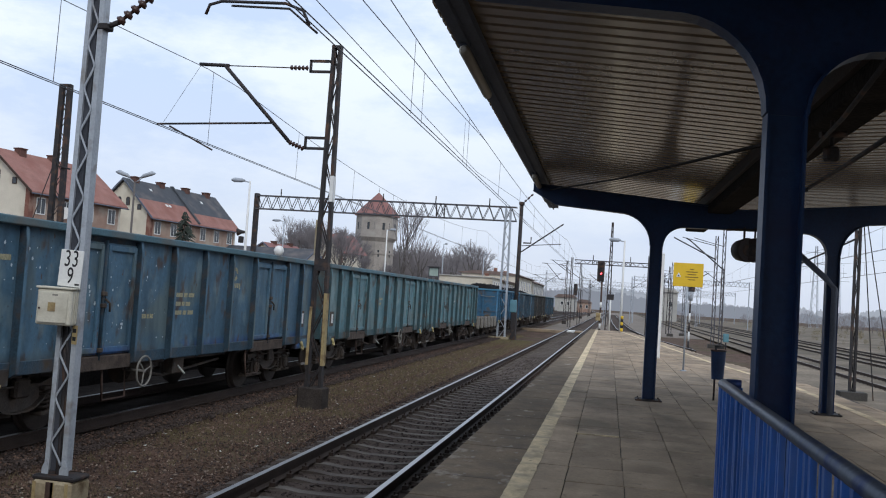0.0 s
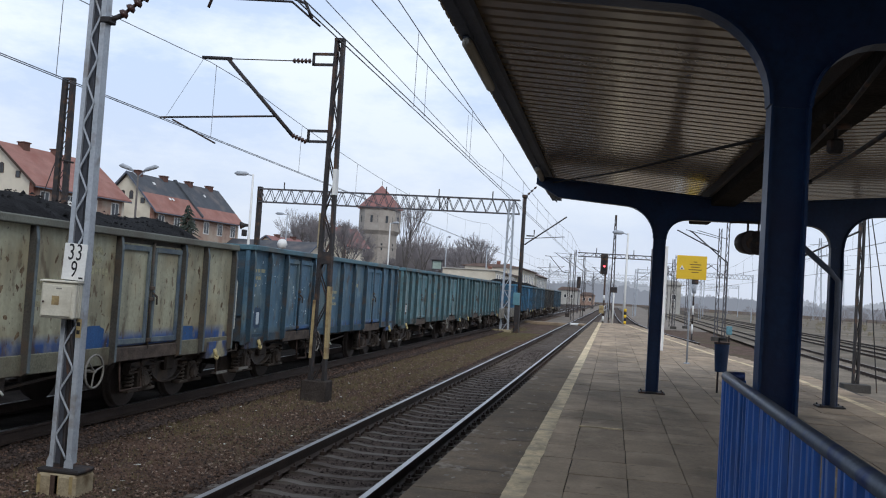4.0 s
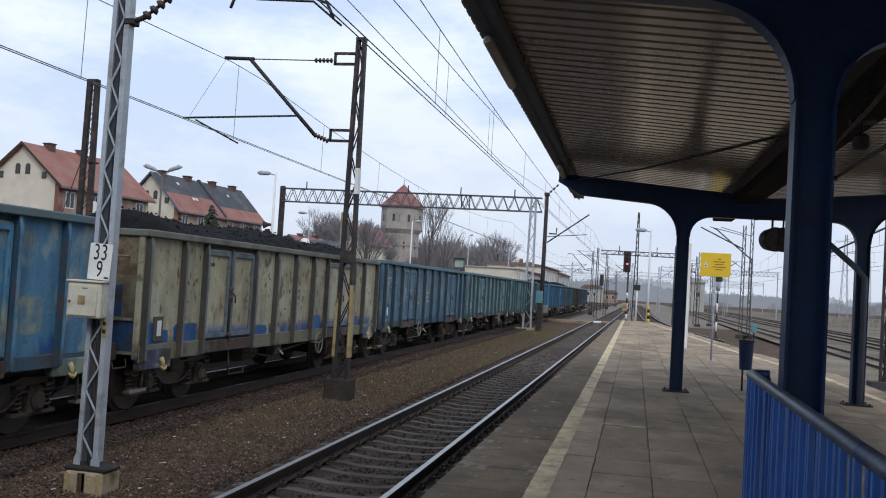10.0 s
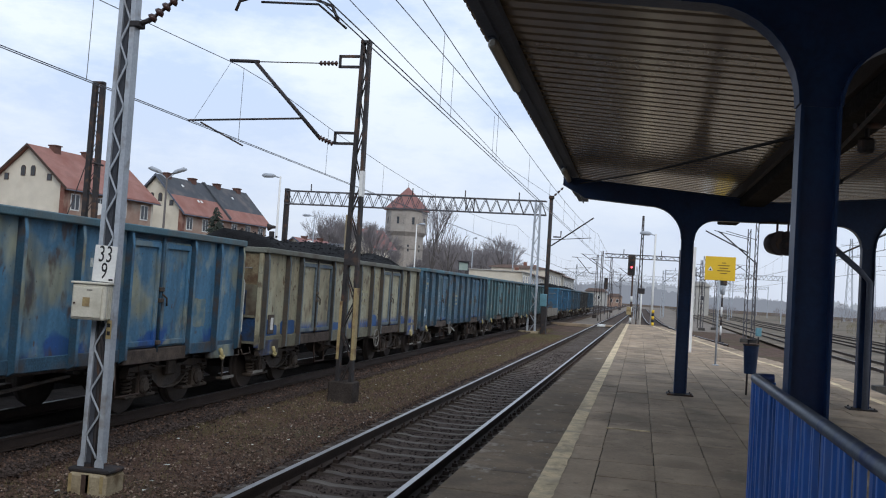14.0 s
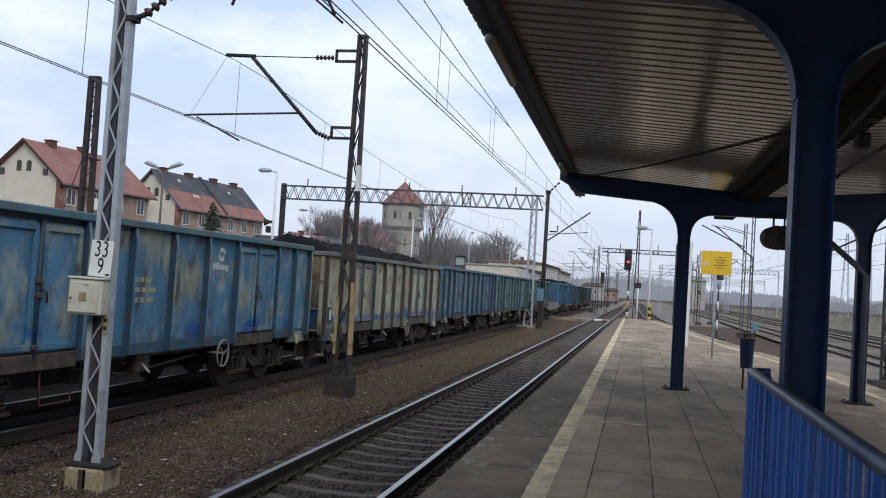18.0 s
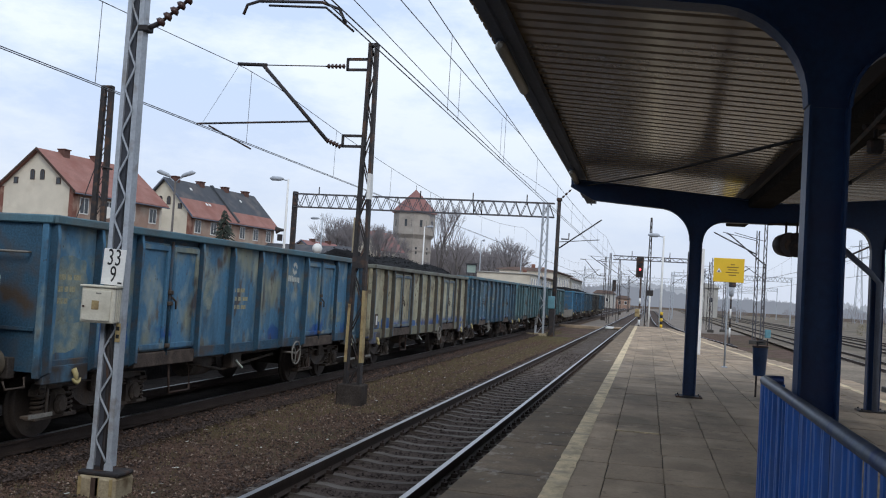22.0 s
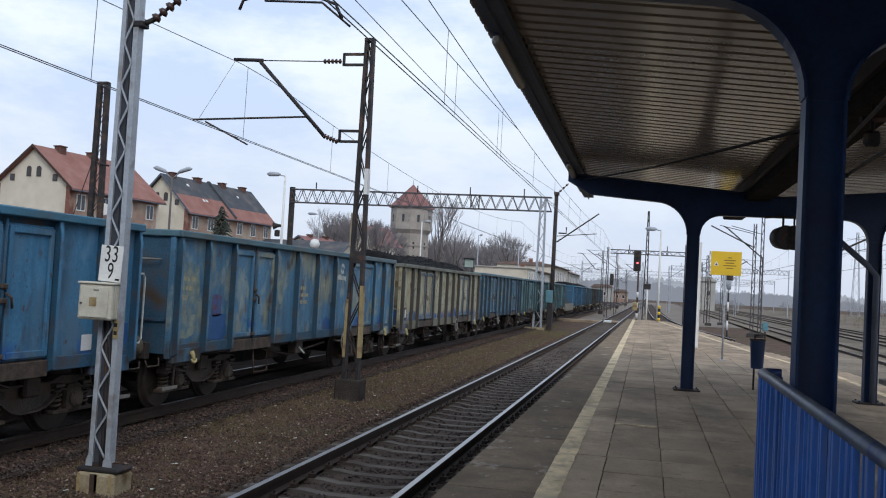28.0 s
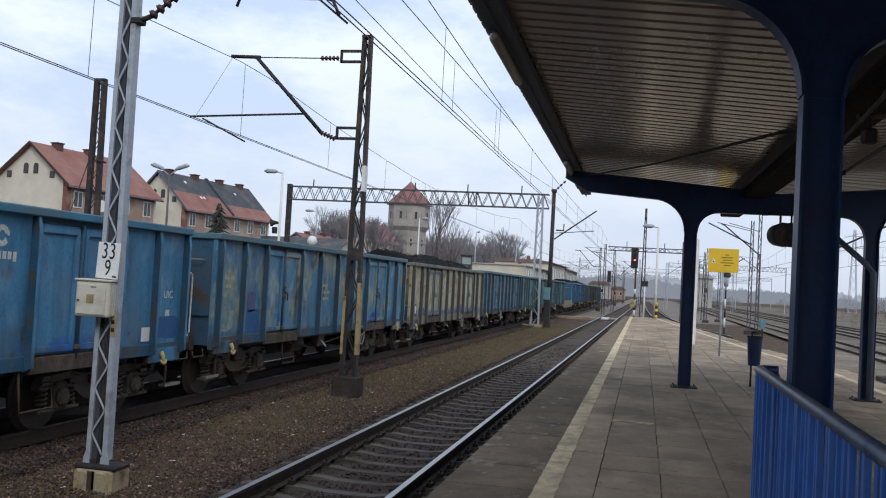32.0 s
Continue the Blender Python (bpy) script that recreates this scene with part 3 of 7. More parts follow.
def paint_scuffs(n, rs):
    """Old paint splashes worn thin on the edge slabs."""
    bm = B()
    for _ in range(n):
        cx, cy, r = -0.95 - 0.6 * rs.random() ** 1.6, 5.5 + 14 * rs.random() ** 1.5, 0.006 + 0.035 * rs.random() ** 2.5
        k = rs.choice((7, 9, 11))
        bm.faces.new([bm.verts.new((cx + r * rs.uniform(0.25, 1.3) * math.cos(i * math.tau / k), cy + 2.2 * r * rs.uniform(0.25, 1.4) * math.sin(i * math.tau / k), PLAT + 0.0045)) for i in range(k)])
    return solid("paint_scuffs", bm, m_scuff, "worn pale paint splashes on the platform edge", "stain", kind="stuff")


paint_scuffs(110, random.Random(12))

# ---- canopy ----
SPAN, BAY = 3.18, 12.4


def canopy_beam_z(x):
    return 4.21 + 0.083 * abs(x - SPAN / 2)


def canopy_sheet_z(x):
    return canopy_beam_z(x) + 0.17


def canopy():
    cn = thing("platform_canopy", "dark blue steel canopy with corrugated cream roof sheets", "canopy", 0.70, 18.2, 0, rz=1.22)
    def arc(cx, cz, r, a0, a1, n=10):
        return [(cx + r * math.cos(radians(a0 + (a1 - a0) * i / n)), cz + r * math.sin(radians(a0 + (a1 - a0) * i / n))) for i in range(n + 1)]
    reach = 2.41
    # frames past the first two are unseen, added under the lengthened roof
    for y in (0.0, -BAY, -2 * BAY, -3 * BAY, -4 * BAY):
        dx = 0.0 if y == 0 else -0.035
        left = [(-2.38, 4.41), (-1.94, 4.16)] + arc(-0.714 + dx, 3.46, 0.60, 90, 0)
        inner = arc(0.504 + dx, 3.45, 0.39, 180, 90) + arc(SPAN - 0.504 + dx, 3.45, 0.39, 90, 0)
        right = [(SPAN - x + 2 * dx, z) for x, z in left][::-1]
        web = left + inner + right + [(SPAN + 2.38, canopy_beam_z(5.56)), (SPAN / 2, 4.21), (-2.38, canopy_beam_z(-2.38))]
        beam = part("cantilever_beam", plate(B(), web, "y", y - 0.012, y + 0.012), m_blue, cn)
        top = B()
        for a, b in ((-2.38, SPAN / 2), (SPAN / 2, SPAN + 2.38)):
            bar(top, (a, y, canopy_beam_z(a)), (b, y, canopy_beam_z(b)), 0.17, 0.018)
        part("beam_flange", top, m_blue, beam)
        for path in (left, inner, right):
            fl = B()
            for (x0, z0), (x1, z1) in zip(path, path[1:]):
                d = Vector((x1 - x0, 0, z1 - z0))
                bar(fl, (x0, y, z0), (x1, y, z1), 0.17, 0.018, up=(-d.z, 0, d.x))
            part("beam_flange", fl, m_blue, beam)
        for cx in (0.0, SPAN):
            col = B()
            box(col, cx - 0.10 + dx, cx + 0.10 + dx, y - 0.008, y + 0.008, PLAT, 3.48)
            c = part("column", col, m_blue, cn, "dark blue H-section steel column")
            for s in (-1, 1):
                part("flange", box(B(), dx + min(cx + s * 0.098, cx + s * 0.114), dx + max(cx + s * 0.098, cx + s * 0.114), y - 0.09, y + 0.09, PLAT, 3.455), m_blue, c)
            part("base_plate", bevelled(box(B(), cx - 0.24, cx + 0.24, y - 0.2, y + 0.2, PLAT - 0.01, PLAT + 0.03), 0.01), m_black, c)
            for bx in (-0.19, 0.19):
                for by in (-0.15, 0.15):
                    part("anchor_bolt", tube(B(), [(cx + bx, y + by, PLAT + 0.03), (cx + bx, y + by, PLAT + 0.055)], 0.016, 6), m_black, c)
    # roof is lengthened unseen behind the camera to cut sky light from there
    y0, y1, pitch = -66.0, 4.9, 0.25
    def skewed(bm):
        """The near roof edge runs slightly out of line with the columns."""
        for v in bm.verts:
            v.co.x += 0.0095 * max(v.co.y, -22.0)
        return bm
    for side, (xa, xb) in (("near", (-reach - 0.07, SPAN / 2 - 0.6)), ("far", (SPAN / 2 - 0.30, SPAN + reach + 0.07))):
        bm = B()
        za, zb = canopy_sheet_z(xa), canopy_sheet_z(xb)
        prof = []
        k = 0
        while y0 + k * pitch < y1:
            y = y0 + k * pitch
            prof += [(y, 0.0), (y + 0.168, 0.0), (y + 0.187, 0.025), (y + 0.230, 0.025)]
            k += 1
        slant = 0.0095 if side == "near" else 0.0
        a = [bm.verts.new((xa + slant * max(y, -22.0), y, za + h)) for y, h in prof]
        b = [bm.verts.new((xb, y, zb + h)) for y, h in prof]
        for i in range(len(prof) - 1):
            bm.faces.new((a[i], a[i + 1], b[i + 1], b[i]))
        part("roof_sheet", bm, m_sheet, cn, "corrugated cream roof sheeting with water stains")
        ed = xa if side == "near" else xb
        s = 1 if side == "near" else -1
        ez = canopy_sheet_z(ed + s * 0.2)
        wx = ed + s * 0.225
        bars = []
        for y_a, y_b in ((y0, -22.0), (-22.0, y1)):
            bars.append((("edge_trim", box(B(), *sorted((ed + s * 0.05, ed + s * 0.09)), y_a, y_b, ez - 0.012, ez + 0.012))))
            bars.append((("edge_beam", box(B(), *sorted((ed + s * 0.11, ed + s * 0.34)), y_a, y_b, ez - 0.12, ez - 0.035))))
            bars.append((("edge_web", box(B(), wx - 0.01, wx + 0.01, y_a, y_b, canopy_beam_z(wx) + 0.01, ez - 0.12))))
        for nm, bm in bars:
            part(nm, skewed(bm) if side == "near" else bm, m_fascia, cn)
    for x in (SPAN / 2 - 0.72, SPAN / 2 - 0.20):
        part("valley_purlin", box(B(), x - 0.03, x + 0.03, y0, y1 - 0.1, canopy_beam_z(x) + 0.01, canopy_sheet_z(x) - 0.003), m_speaker, cn)
    part("valley_gutter", bevelled(box(B(), SPAN / 2 - 0.68, SPAN / 2 - 0.24, y0, y1 - 0.5, 4.13, 4.33), 0.02), m_near_black, cn)
    dp = B()
    tube(dp, [(SPAN / 2 + 0.9, -0.05, 3.52), (SPAN - 0.12, -0.10, 3.02), (SPAN + 0.02, -0.14, 2.85), (SPAN + 0.02, -0.16, 0.57)], 0.055, 10)
    part("downpipe", dp, m_fascia, cn, "slanting rainwater downpipe")
    part("hanging_cable", tube(B(), [(-0.1, -BAY + 0.05, 3.30), (-0.9, -6.5, 3.83), (-2.05, -0.15, 4.42)], 0.012, 6), m_near_black, cn)
    return cn


canopy()
# unseen wall behind the camera, added to darken the canopy beams and sheets
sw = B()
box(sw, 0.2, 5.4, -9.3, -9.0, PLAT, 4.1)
solid("stairwell_wall", sw, m_near_black, "plain dark wall added under the canopy to block light", "wall", kind="structure")


def strip_light(x, y, z, length):
    t = thing("strip_light", "milky fluorescent strip light under the canopy edge", "lamp", x, y, z, rz=1.0, group="canopy strip lights")
    part("cover", tube(B(), [(0, 0, 0), (0, 0.04, 0), (0, length - 0.04, 0), (0, length, 0)], [0.025, 0.05, 0.05, 0.025], 10), m_lamp, t)
    part("bracket", box(B(), -0.05, 0.05, 0.1, length - 0.1, 0.05, 0.085), m_fascia, t)


strip_light(-1.47, 8.25, 4.49, 1.9)
strip_light(-1.55, 16.7, 4.49, 1.5)
strip_light(-1.42, 2.1, 4.49, 1.6)


def floodlight(x, y, z, ang):
    t = thing("canopy_floodlight", "small dark floodlight hung from a pole under the roof", "lamp", x, y, z, rz=ang, group="canopy floodlights")
    part("drop_pole", tube(B(), [(0, 0, 0.0), (0, 0, 0.42)], 0.02, 6), m_black, t)
    part("housing", bevelled(box(B(), -0.065, 0.065, -0.06, 0.06, -0.10, 0.04), 0.025), m_black, t)
    part("arm", tube(B(), [(-0.12, 0, 0.14), (0.14, 0, 0.17)], 0.032, 8), m_black, t)


floodlight(1.90, 9.2, 3.84, 20)
floodlight(2.2, 12.6, 3.74, -15)
for run in ([(1.25, 4.0, 3.66), (1.62, 7.5, 3.80), (1.83, 10.0, 3.92), (2.1, 14.0, 4.10)], [(1.6, 5.5, 3.42), (1.96, 9.0, 3.66), (2.39, 13.0, 3.97), (2.6, 16.0, 4.12)]):
    solid("canopy_cable", tube(B(), run, 0.02, 6), m_black, "dark electric conduit strung under the canopy roof", "cable")


def loudspeaker():
    t = thing("loudspeaker", "pair of dark drum loudspeakers hung under the beam", "loudspeaker", 2.36, 17.95, 3.45)
    for dx, a in ((-0.10, 24), (0.09, -6)):
        d = part("drum", tube(B(), [(0, 0.16, 0), (0, 0.13, 0), (0, -0.13, 0), (0, -0.16, 0)], [0.13, 0.19, 0.225, 0.205], 20), m_speaker, t, at=pose(dx, 0, 0, 0, 0, a))
        part("grille", tube(B(), [(0, -0.15, 0), (0, -0.168, 0)], [0.14, 0.10], 20), m_black, d)
        part("hanger", tube(B(), [(0, 0, 0.16), (0, 0, 0.42)], 0.02, 6), m_black, d)
    part("yoke", tube(B(), [(-0.42, 0, 0.36), (-0.28, 0, 0.37), (-0.1, 0, 0.38), (0.2, 0, 0.38)], 0.02, 6), m_black, t)


loudspeaker()


def railing():
    rx, y0, y1, top = 0.768, 1.2, 6.92, 1.80
    rl = thing("stairwell_railing", "bright blue railing of close vertical slats with a worn handrail", "railing", rx, 0, 0)
    part("handrail", tube(B(), [(0, y0, top - 0.028), (0, y1 - 0.06, top - 0.028), (0.015, y1 - 0.015, top - 0.028), (0.06, y1, top - 0.028), (0.13, y1, top - 0.028)],
                          0.034, 10), m_rail_cap, rl, "worn blue-grey tubular handrail")
    part("lower_rail", box(B(), -0.012, 0.012, y0, y1, PLAT + 0.08, PLAT + 0.12), m_blue_rail, rl)
    slat = None
    k = 0
    while y0 + 0.02 + k * 0.128 < y1:
        m = pose(0, y0 + 0.02 + k * 0.128, 0, 0, 0.25 * math.sin(k * 2.7), 5 * math.sin(k * 1.9))
        if slat is None:
            slat = part("slat", bevelled(box(B(), -0.013, 0.013, -0.022, 0.022, PLAT + 0.02, top - 0.05), 0.004), m_blue_rail, rl, at=m)
        else:
            again(slat, m)
        k += 1
    post = None
    for y in (y1 - 0.02, y1 - 1.9, y1 - 3.8):
        if post is None:
            post = part("post", box(B(), -0.02, 0.02, -0.02, 0.02, PLAT, top - 0.05), m_blue_rail, rl, at=pose(0.0, y, 0))
        else:
            again(post, pose(0.0, y, 0))
    again(post, pose(0.12, y1, 0))


railing()


def litter_bin():
    t = thing("litter_bin", "blue tapered metal litter bin on a thin post", "bin", 2.05, 19.3, PLAT)
    bm = tube(B(), [(0, 0, 0.42), (0, 0, 0.98)], [0.115, 0.145], 16, cap=False)
    tube(bm, [(0, 0, 0.98), (0, 0, 0.44)], [0.132, 0.105], 16)
    part("bucket", bm, m_blue, t)
    part("rim", tube(B(), [(0, 0, 0.965), (0, 0, 0.995)], [0.152, 0.152], 16, cap=False), m_black, t)
    part("post", tube(B(), [(-0.05, 0.03, 0.0), (-0.05, 0.03, 1.08)], 0.02, 8), m_black, t)
    part("bracket", tube(B(), [(-0.05, 0.03, 1.06), (0.06, 0.1, 1.07)], 0.014, 6), m_black, t)


litter_bin()


def yellow_sign():
    t = thing("warning_sign", "bright yellow warning sign with small black text on a post", "sign", 2.02, 28.0, PLAT)
    part("post", tube(B(), [(0, 0, 0), (0, 0, 2.75)], 0.028, 8), m_galv, t)
    p = part("sign_plate", bevelled(box(B(), -0.42, 0.42, -0.045, -0.03, 2.43, 3.11), 0.004), m_yellow, t)
    for i, w in enumerate((0.10, 0.32, 0.24, 0.36, 0.20)):
        part("text_bar", box(B(), 0.10 - w / 2, 0.10 + w / 2, -0.049, -0.0455, 2.92 - i * 0.075, 2.945 - i * 0.075), m_faded_ink, p)
    tri = plate(B(), [(-0.34, 2.70), (-0.20, 2.70), (-0.27, 2.83)], "y", -0.049, -0.0455)
    part("warning_triangle", tri, m_white, p)
    part("triangle_mark", plate(B(), [(-0.30, 2.715), (-0.24, 2.715), (-0.27, 2.77)], "y", -0.052, -0.0495), m_ink, p)
    part("foot", tube(B(), [(0, 0, 0), (0, 0, 0.03)], [0.11, 0.07], 10), m_galv, t)


yellow_sign()


def station_board():
    t = thing("name_board", "white station board on tall white posts", "sign", 1.57, 34.3, PLAT)
    part("post", bevelled(box(B(), -0.07, 0.07, -0.05, 0.05, 0, 3.72), 0.01), m_white, t)
    part("board", bevelled(box(B(), -0.17, 0.0, -0.06, 0.9, 2.62, 3.4), 0.01), m_white, t)
    part("text_bar", box(B(), -0.14, -0.04, -0.066, -0.061, 3.2, 3.23), m_ink, t)


station_board()

# ---- masts and overhead line ----
m_teal_box = mat("teal_cabinet_paint", (0.10, 0.22, 0.26), 0.6)



def lattice(t, z0, z1, w0, w1, depth, leg_mat, lace_mat, step, leg_x=0.05, single=False):
    """Two channel legs that lean towards each other, with zigzag lacing, parts of a mast."""
    for s in (-1, 1):
        bm = B()
        bar(bm, (s * (w0 / 2 - leg_x / 2), 0, z0), (s * (w1 / 2 - leg_x / 2), 0, z1), leg_x, depth, up=(0, 1, 0))
        part("leg", bm, leg_mat, t)
    lc = B()
    n = max(2, int((z1 - z0) / step))
    for face in (-1, 1):
        for i in range(n):
            za, zb = z0 + (z1 - z0) * i / n, z0 + (z1 - z0) * (i + 1) / n
            wa, wb = (w0 + (w1 - w0) * i / n) / 2 - leg_x * 0.6, (w0 + (w1 - w0) * (i + 1) / n) / 2 - leg_x * 0.6
            s = 1 if i % 2 else -1
            bar(lc, (s * wa, face * depth * 0.45, za), (-s * wb, face * depth * 0.45, zb), 0.028, 0.012, up=(0, 1, 0))
            if single:
                part("lacing_bar", lc, lace_mat, t)
                lc = B()
    if not single:
        tagged(part("lacing", lc, lace_mat, t), kind="stuff")


def insulator(name, a, b, parent, r=0.055, sheds=5):
    a, b = Vector(a), Vector(b)
    pts, rad = [a], [0.018]
    for i in range(sheds):
        for f, q in ((0.15, 0.02), (0.3, r), (0.7, r * 0.75), (0.85, 0.02)):
            pts.append(a.lerp(b, (i + f) / sheds))
            rad.append(q)
    pts.append(b)
    rad.append(0.018)
    return part(name, tube(B(), pts, rad, 8), m_insul, parent, "brown porcelain insulator")


def marker_mast():
    x, y = -6.0, 9.7
    t = thing("catenary_mast", "pale grey lattice mast with a kilometre plate and cabinet", "mast", x, y, 0)
    part("leg", bar(B(), (-0.128, -0.045, 0.04), (-0.046, -0.045, 8.8), 0.055, 0.03, up=(0, 1, 0)), m_galv, t)
    part("leg", bar(B(), (0.082, 0, 0.04), (0.074, 0, 8.8), 0.062, 0.12, up=(0, 1, 0)), m_galv, t)
    # shaded inside of the left channel, put in as a dark web
    part("leg_web", bar(B(), (-0.075, 0.015, 0.04), (-0.01, 0.015, 8.8), 0.105, 0.085, up=(0, 1, 0)), m_inner_shade, t)
    rod = []
    for k in range(35):
        z = 0.10 + k * 0.25
        l, r = -0.088 + 0.009 * z, 0.050 + 0.0006 * z
        a, b = (l, r) if k % 2 else (r, l)
        rod += [(a, -0.070, z), (a + (b - a) * 0.12, -0.072, z + 0.04), (a + (b - a) * 0.88, -0.072, z + 0.21)]
    part("lacing_rod", tube(B(), rod, 0.0125, 6), m_galv, t, "bent pale lacing rod")
    f = part("foundation", bevelled(box(B(), -0.21, 0.27, -0.2, 0.2, -0.34, -0.05), 0.03), m_conc, t, "stained concrete foundation block")
    part("base_plate", bevelled(box(B(), -0.23, 0.28, -0.17, 0.17, -0.05, 0.0), 0.015), m_black, t)
    part("oil_stain", box(B(), -0.03, 0.06, -0.2045, -0.2, -0.33, -0.06), m_rustpost, f)
    for bx in (-0.17, 0.05, 0.22):
        part("rust_stain", box(B(), bx - 0.02, bx + 0.02, -0.2045, -0.2, -0.26 + 0.04 * bx, -0.06), m_ochre, f)
    for a, b in ((-0.175, -0.095), (0.04, 0.15)):
        part("foot_gusset", plate(B(), [(a, 0.0), (b, 0.0), (b, 0.06), ((a + b) / 2, 0.16), (a, 0.06)], "y", -0.075, -0.062), m_galv, t)
    part("cable_pipe", tube(B(), [(0.005, -0.05, -0.3), (0.0, -0.02, 0.3), (-0.03, 0.0, 1.0), (-0.06, -0.03, 1.66)], 0.03, 8), m_black, t)
    part("cable_pipe", tube(B(), [(0.03, -0.04, -0.1), (0.02, -0.02, 0.8), (0.02, -0.05, 1.3), (-0.03, -0.08, 1.68)], 0.018, 7), m_black, t)
    pl = part("kilometre_plate", bevelled(box(B(), -0.135, 0.135, -0.012, 0.0, -0.21, 0.2), 0.004), m_white, t, "white plate with black numbers", at=pose(0.005, -0.115, 2.30, 0, 2.6, 4))
    letters("number", "33", 0.235, m_ink, pl, pose(0, -0.014, 0.095, 90) @ Matrix.Diagonal((0.70, 1.12, 1, 1)))
    letters("number", "9", 0.235, m_ink, pl, pose(0.005, -0.014, -0.095, 90) @ Matrix.Diagonal((0.70, 1.12, 1, 1)))
    part("text_bar", box(B(), 0.07, 0.12, -0.016, -0.0125, -0.19, -0.17), m_ink, pl)
    cb = part("cabinet", bevelled(box(B(), -0.19, 0.19, -0.13, 0.10, -0.20, 0.20), 0.015), m_box, t, "grimy cream electric cabinet", at=pose(-0.085, -0.16, 1.86, 0, 0.6, 12))
    part("cabinet_door", bevelled(box(B(), -0.17, 0.15, -0.146, -0.131, -0.175, 0.165), 0.006), m_box, cb)
    part("cabinet_lid", bevelled(box(B(), -0.205, 0.205, -0.15, 0.12, 0.198, 0.222), 0.006), m_box, cb)
    part("cabinet_label", box(B(), -0.06, 0.02, -0.151, -0.1465, -0.05, 0.05), m_ochre, cb)
    part("cabinet_lock", tube(B(), [(-0.15, -0.146, -0.02), (-0.15, -0.158, -0.02)], 0.012, 8), m_black, cb)
    part("vent_slot", box(B(), -0.02, 0.04, -0.1495, -0.1465, 0.125, 0.14), m_dull, cb)
    for yy in (-0.06, -0.01, 0.04):
        part("side_rib", box(B(), 0.19, 0.197, yy - 0.008, yy + 0.008, -0.18, 0.18), m_box, cb)
    nb = part("number_band", box(B(), 0.055, 0.115, -0.072, -0.062, 1.45, 1.66), m_ochre, t, "yellow number band")
    for z in (1.49, 1.58):
        part("text_bar", box(B(), 0.065, 0.105, -0.075, -0.0725, z, z + 0.045), m_ink, nb)
    hd = part("clamp", bevelled(box(B(), -0.01, 0.17, -0.075, 0.075, 5.03, 5.10), 0.01), m_black, t)
    part("strut", tube(B(), [(0.12, 0, 5.07), (0.30, 0, 5.14)], 0.03, 8), m_black, hd)
    insulator("insulator", (0.26, 0, 5.12), (0.75, 0, 5.50), t, 0.062, 6)
    part("bracket_tube", tube(B(), [(0.74, 0, 5.49), (2.9, 0, 7.1)], 0.035, 8), m_black, t)
    insulator("insulator", (0.2, 0, 7.15), (0.75, 0, 7.15), t, 0.062, 6)
    part("top_tie", tube(B(), [(0.74, 0, 7.15), (2.95, 0, 7.12)], 0.02, 8), m_black, t)
    part("steady_tube", tube(B(), [(1.32, 0, 5.23), (1.36, 0, 5.34), (1.5, 0, 5.38), (2.25, 0, 5.36), (2.46, 0, 5.28), (2.54, 0, 5.12)], 0.018, 8), m_black, t)
    part("steady_arm", tube(B(), [(1.62, 0, 5.33), (2.3, 0, 5.30), (2.64, 0, 5.03)], 0.013, 6), m_black, t)
    part("registration_wire", tube(B(), [(1.6, 0, 6.13), (1.62, 0, 5.36)], 0.008, 5), m_wire, t)


marker_mast()


def arm_mast(x, y, height, side, name_label, w0=0.37, w1=0.20):
    """A black lattice mast with a cantilever over one track: bracket tube, top tie, steady tube."""
    t = thing("catenary_mast", name_label, "mast", x, y, 0, group="masts along the line")
    lattice(t, 0.0, height, w0, w1, 0.17, m_black, m_black, 0.62, leg_x=0.065, single=y < 60)
    part("foundation", bevelled(box(B(), -0.27, 0.27, -0.25, 0.25, -0.36, 0.16), 0.02), m_dark_grit, t)
    part("cap", box(B(), -w1 / 2, w1 / 2, -0.1, 0.1, height - 0.03, height + 0.03), m_black, t)
    s = side
    for z, n in ((height - 0.42, "upper_bracket"), (5.35, "lower_bracket")):
        bm = B()
        e = 0.13
        for dz in (-0.115, 0.115):
            bar(bm, (s * e, 0, z + dz), (s * (e + 0.44), 0, z + dz), 0.05, 0.055)
        bar(bm, (s * (e + 0.44), 0, z - 0.14), (s * (e + 0.44), 0, z + 0.14), 0.05, 0.05)
        part(n, bm, m_black, t)
    z = height - 0.46
    insulator("insulator", (s * 0.62, 0, z), (s * 1.05, 0, z), t, 0.06, 5)
    part("top_tie", tube(B(), [(s * 1.05, 0, z), (s * 2.54, 0, z + 0.02)], 0.012, 6), m_black, t)
    part("head_tube", tube(B(), [(s * 2.45, 0, z + 0.02), (s * 3.14, 0, z + 0.04)], 0.042, 8), m_black, t)
    insulator("insulator", (s * 0.60, 0, 5.22), (s * 0.95, 0, 5.36), t, 0.062, 5)
    part("bracket_tube", tube(B(), [(s * 0.93, 0, 5.35), (s * 2.55, 0, z + 0.03)], 0.042, 8), m_black, t)
    part("steady_tube", tube(B(), [(s * 1.33, 0, 5.76), (s * 4.05, 0, 5.66)], 0.024, 8), m_black, t)
    part("steady_arm", tube(B(), [(s * 3.75, 0, 5.62), (s * 2.7, 0, 5.12)], 0.02, 6), m_black, t)
    part("registration_wire", tube(B(), [(s * 3.1, 0, z + 0.03), (s * 3.9, 0, 5.7)], 0.0045, 5), m_wire, t)
    return t


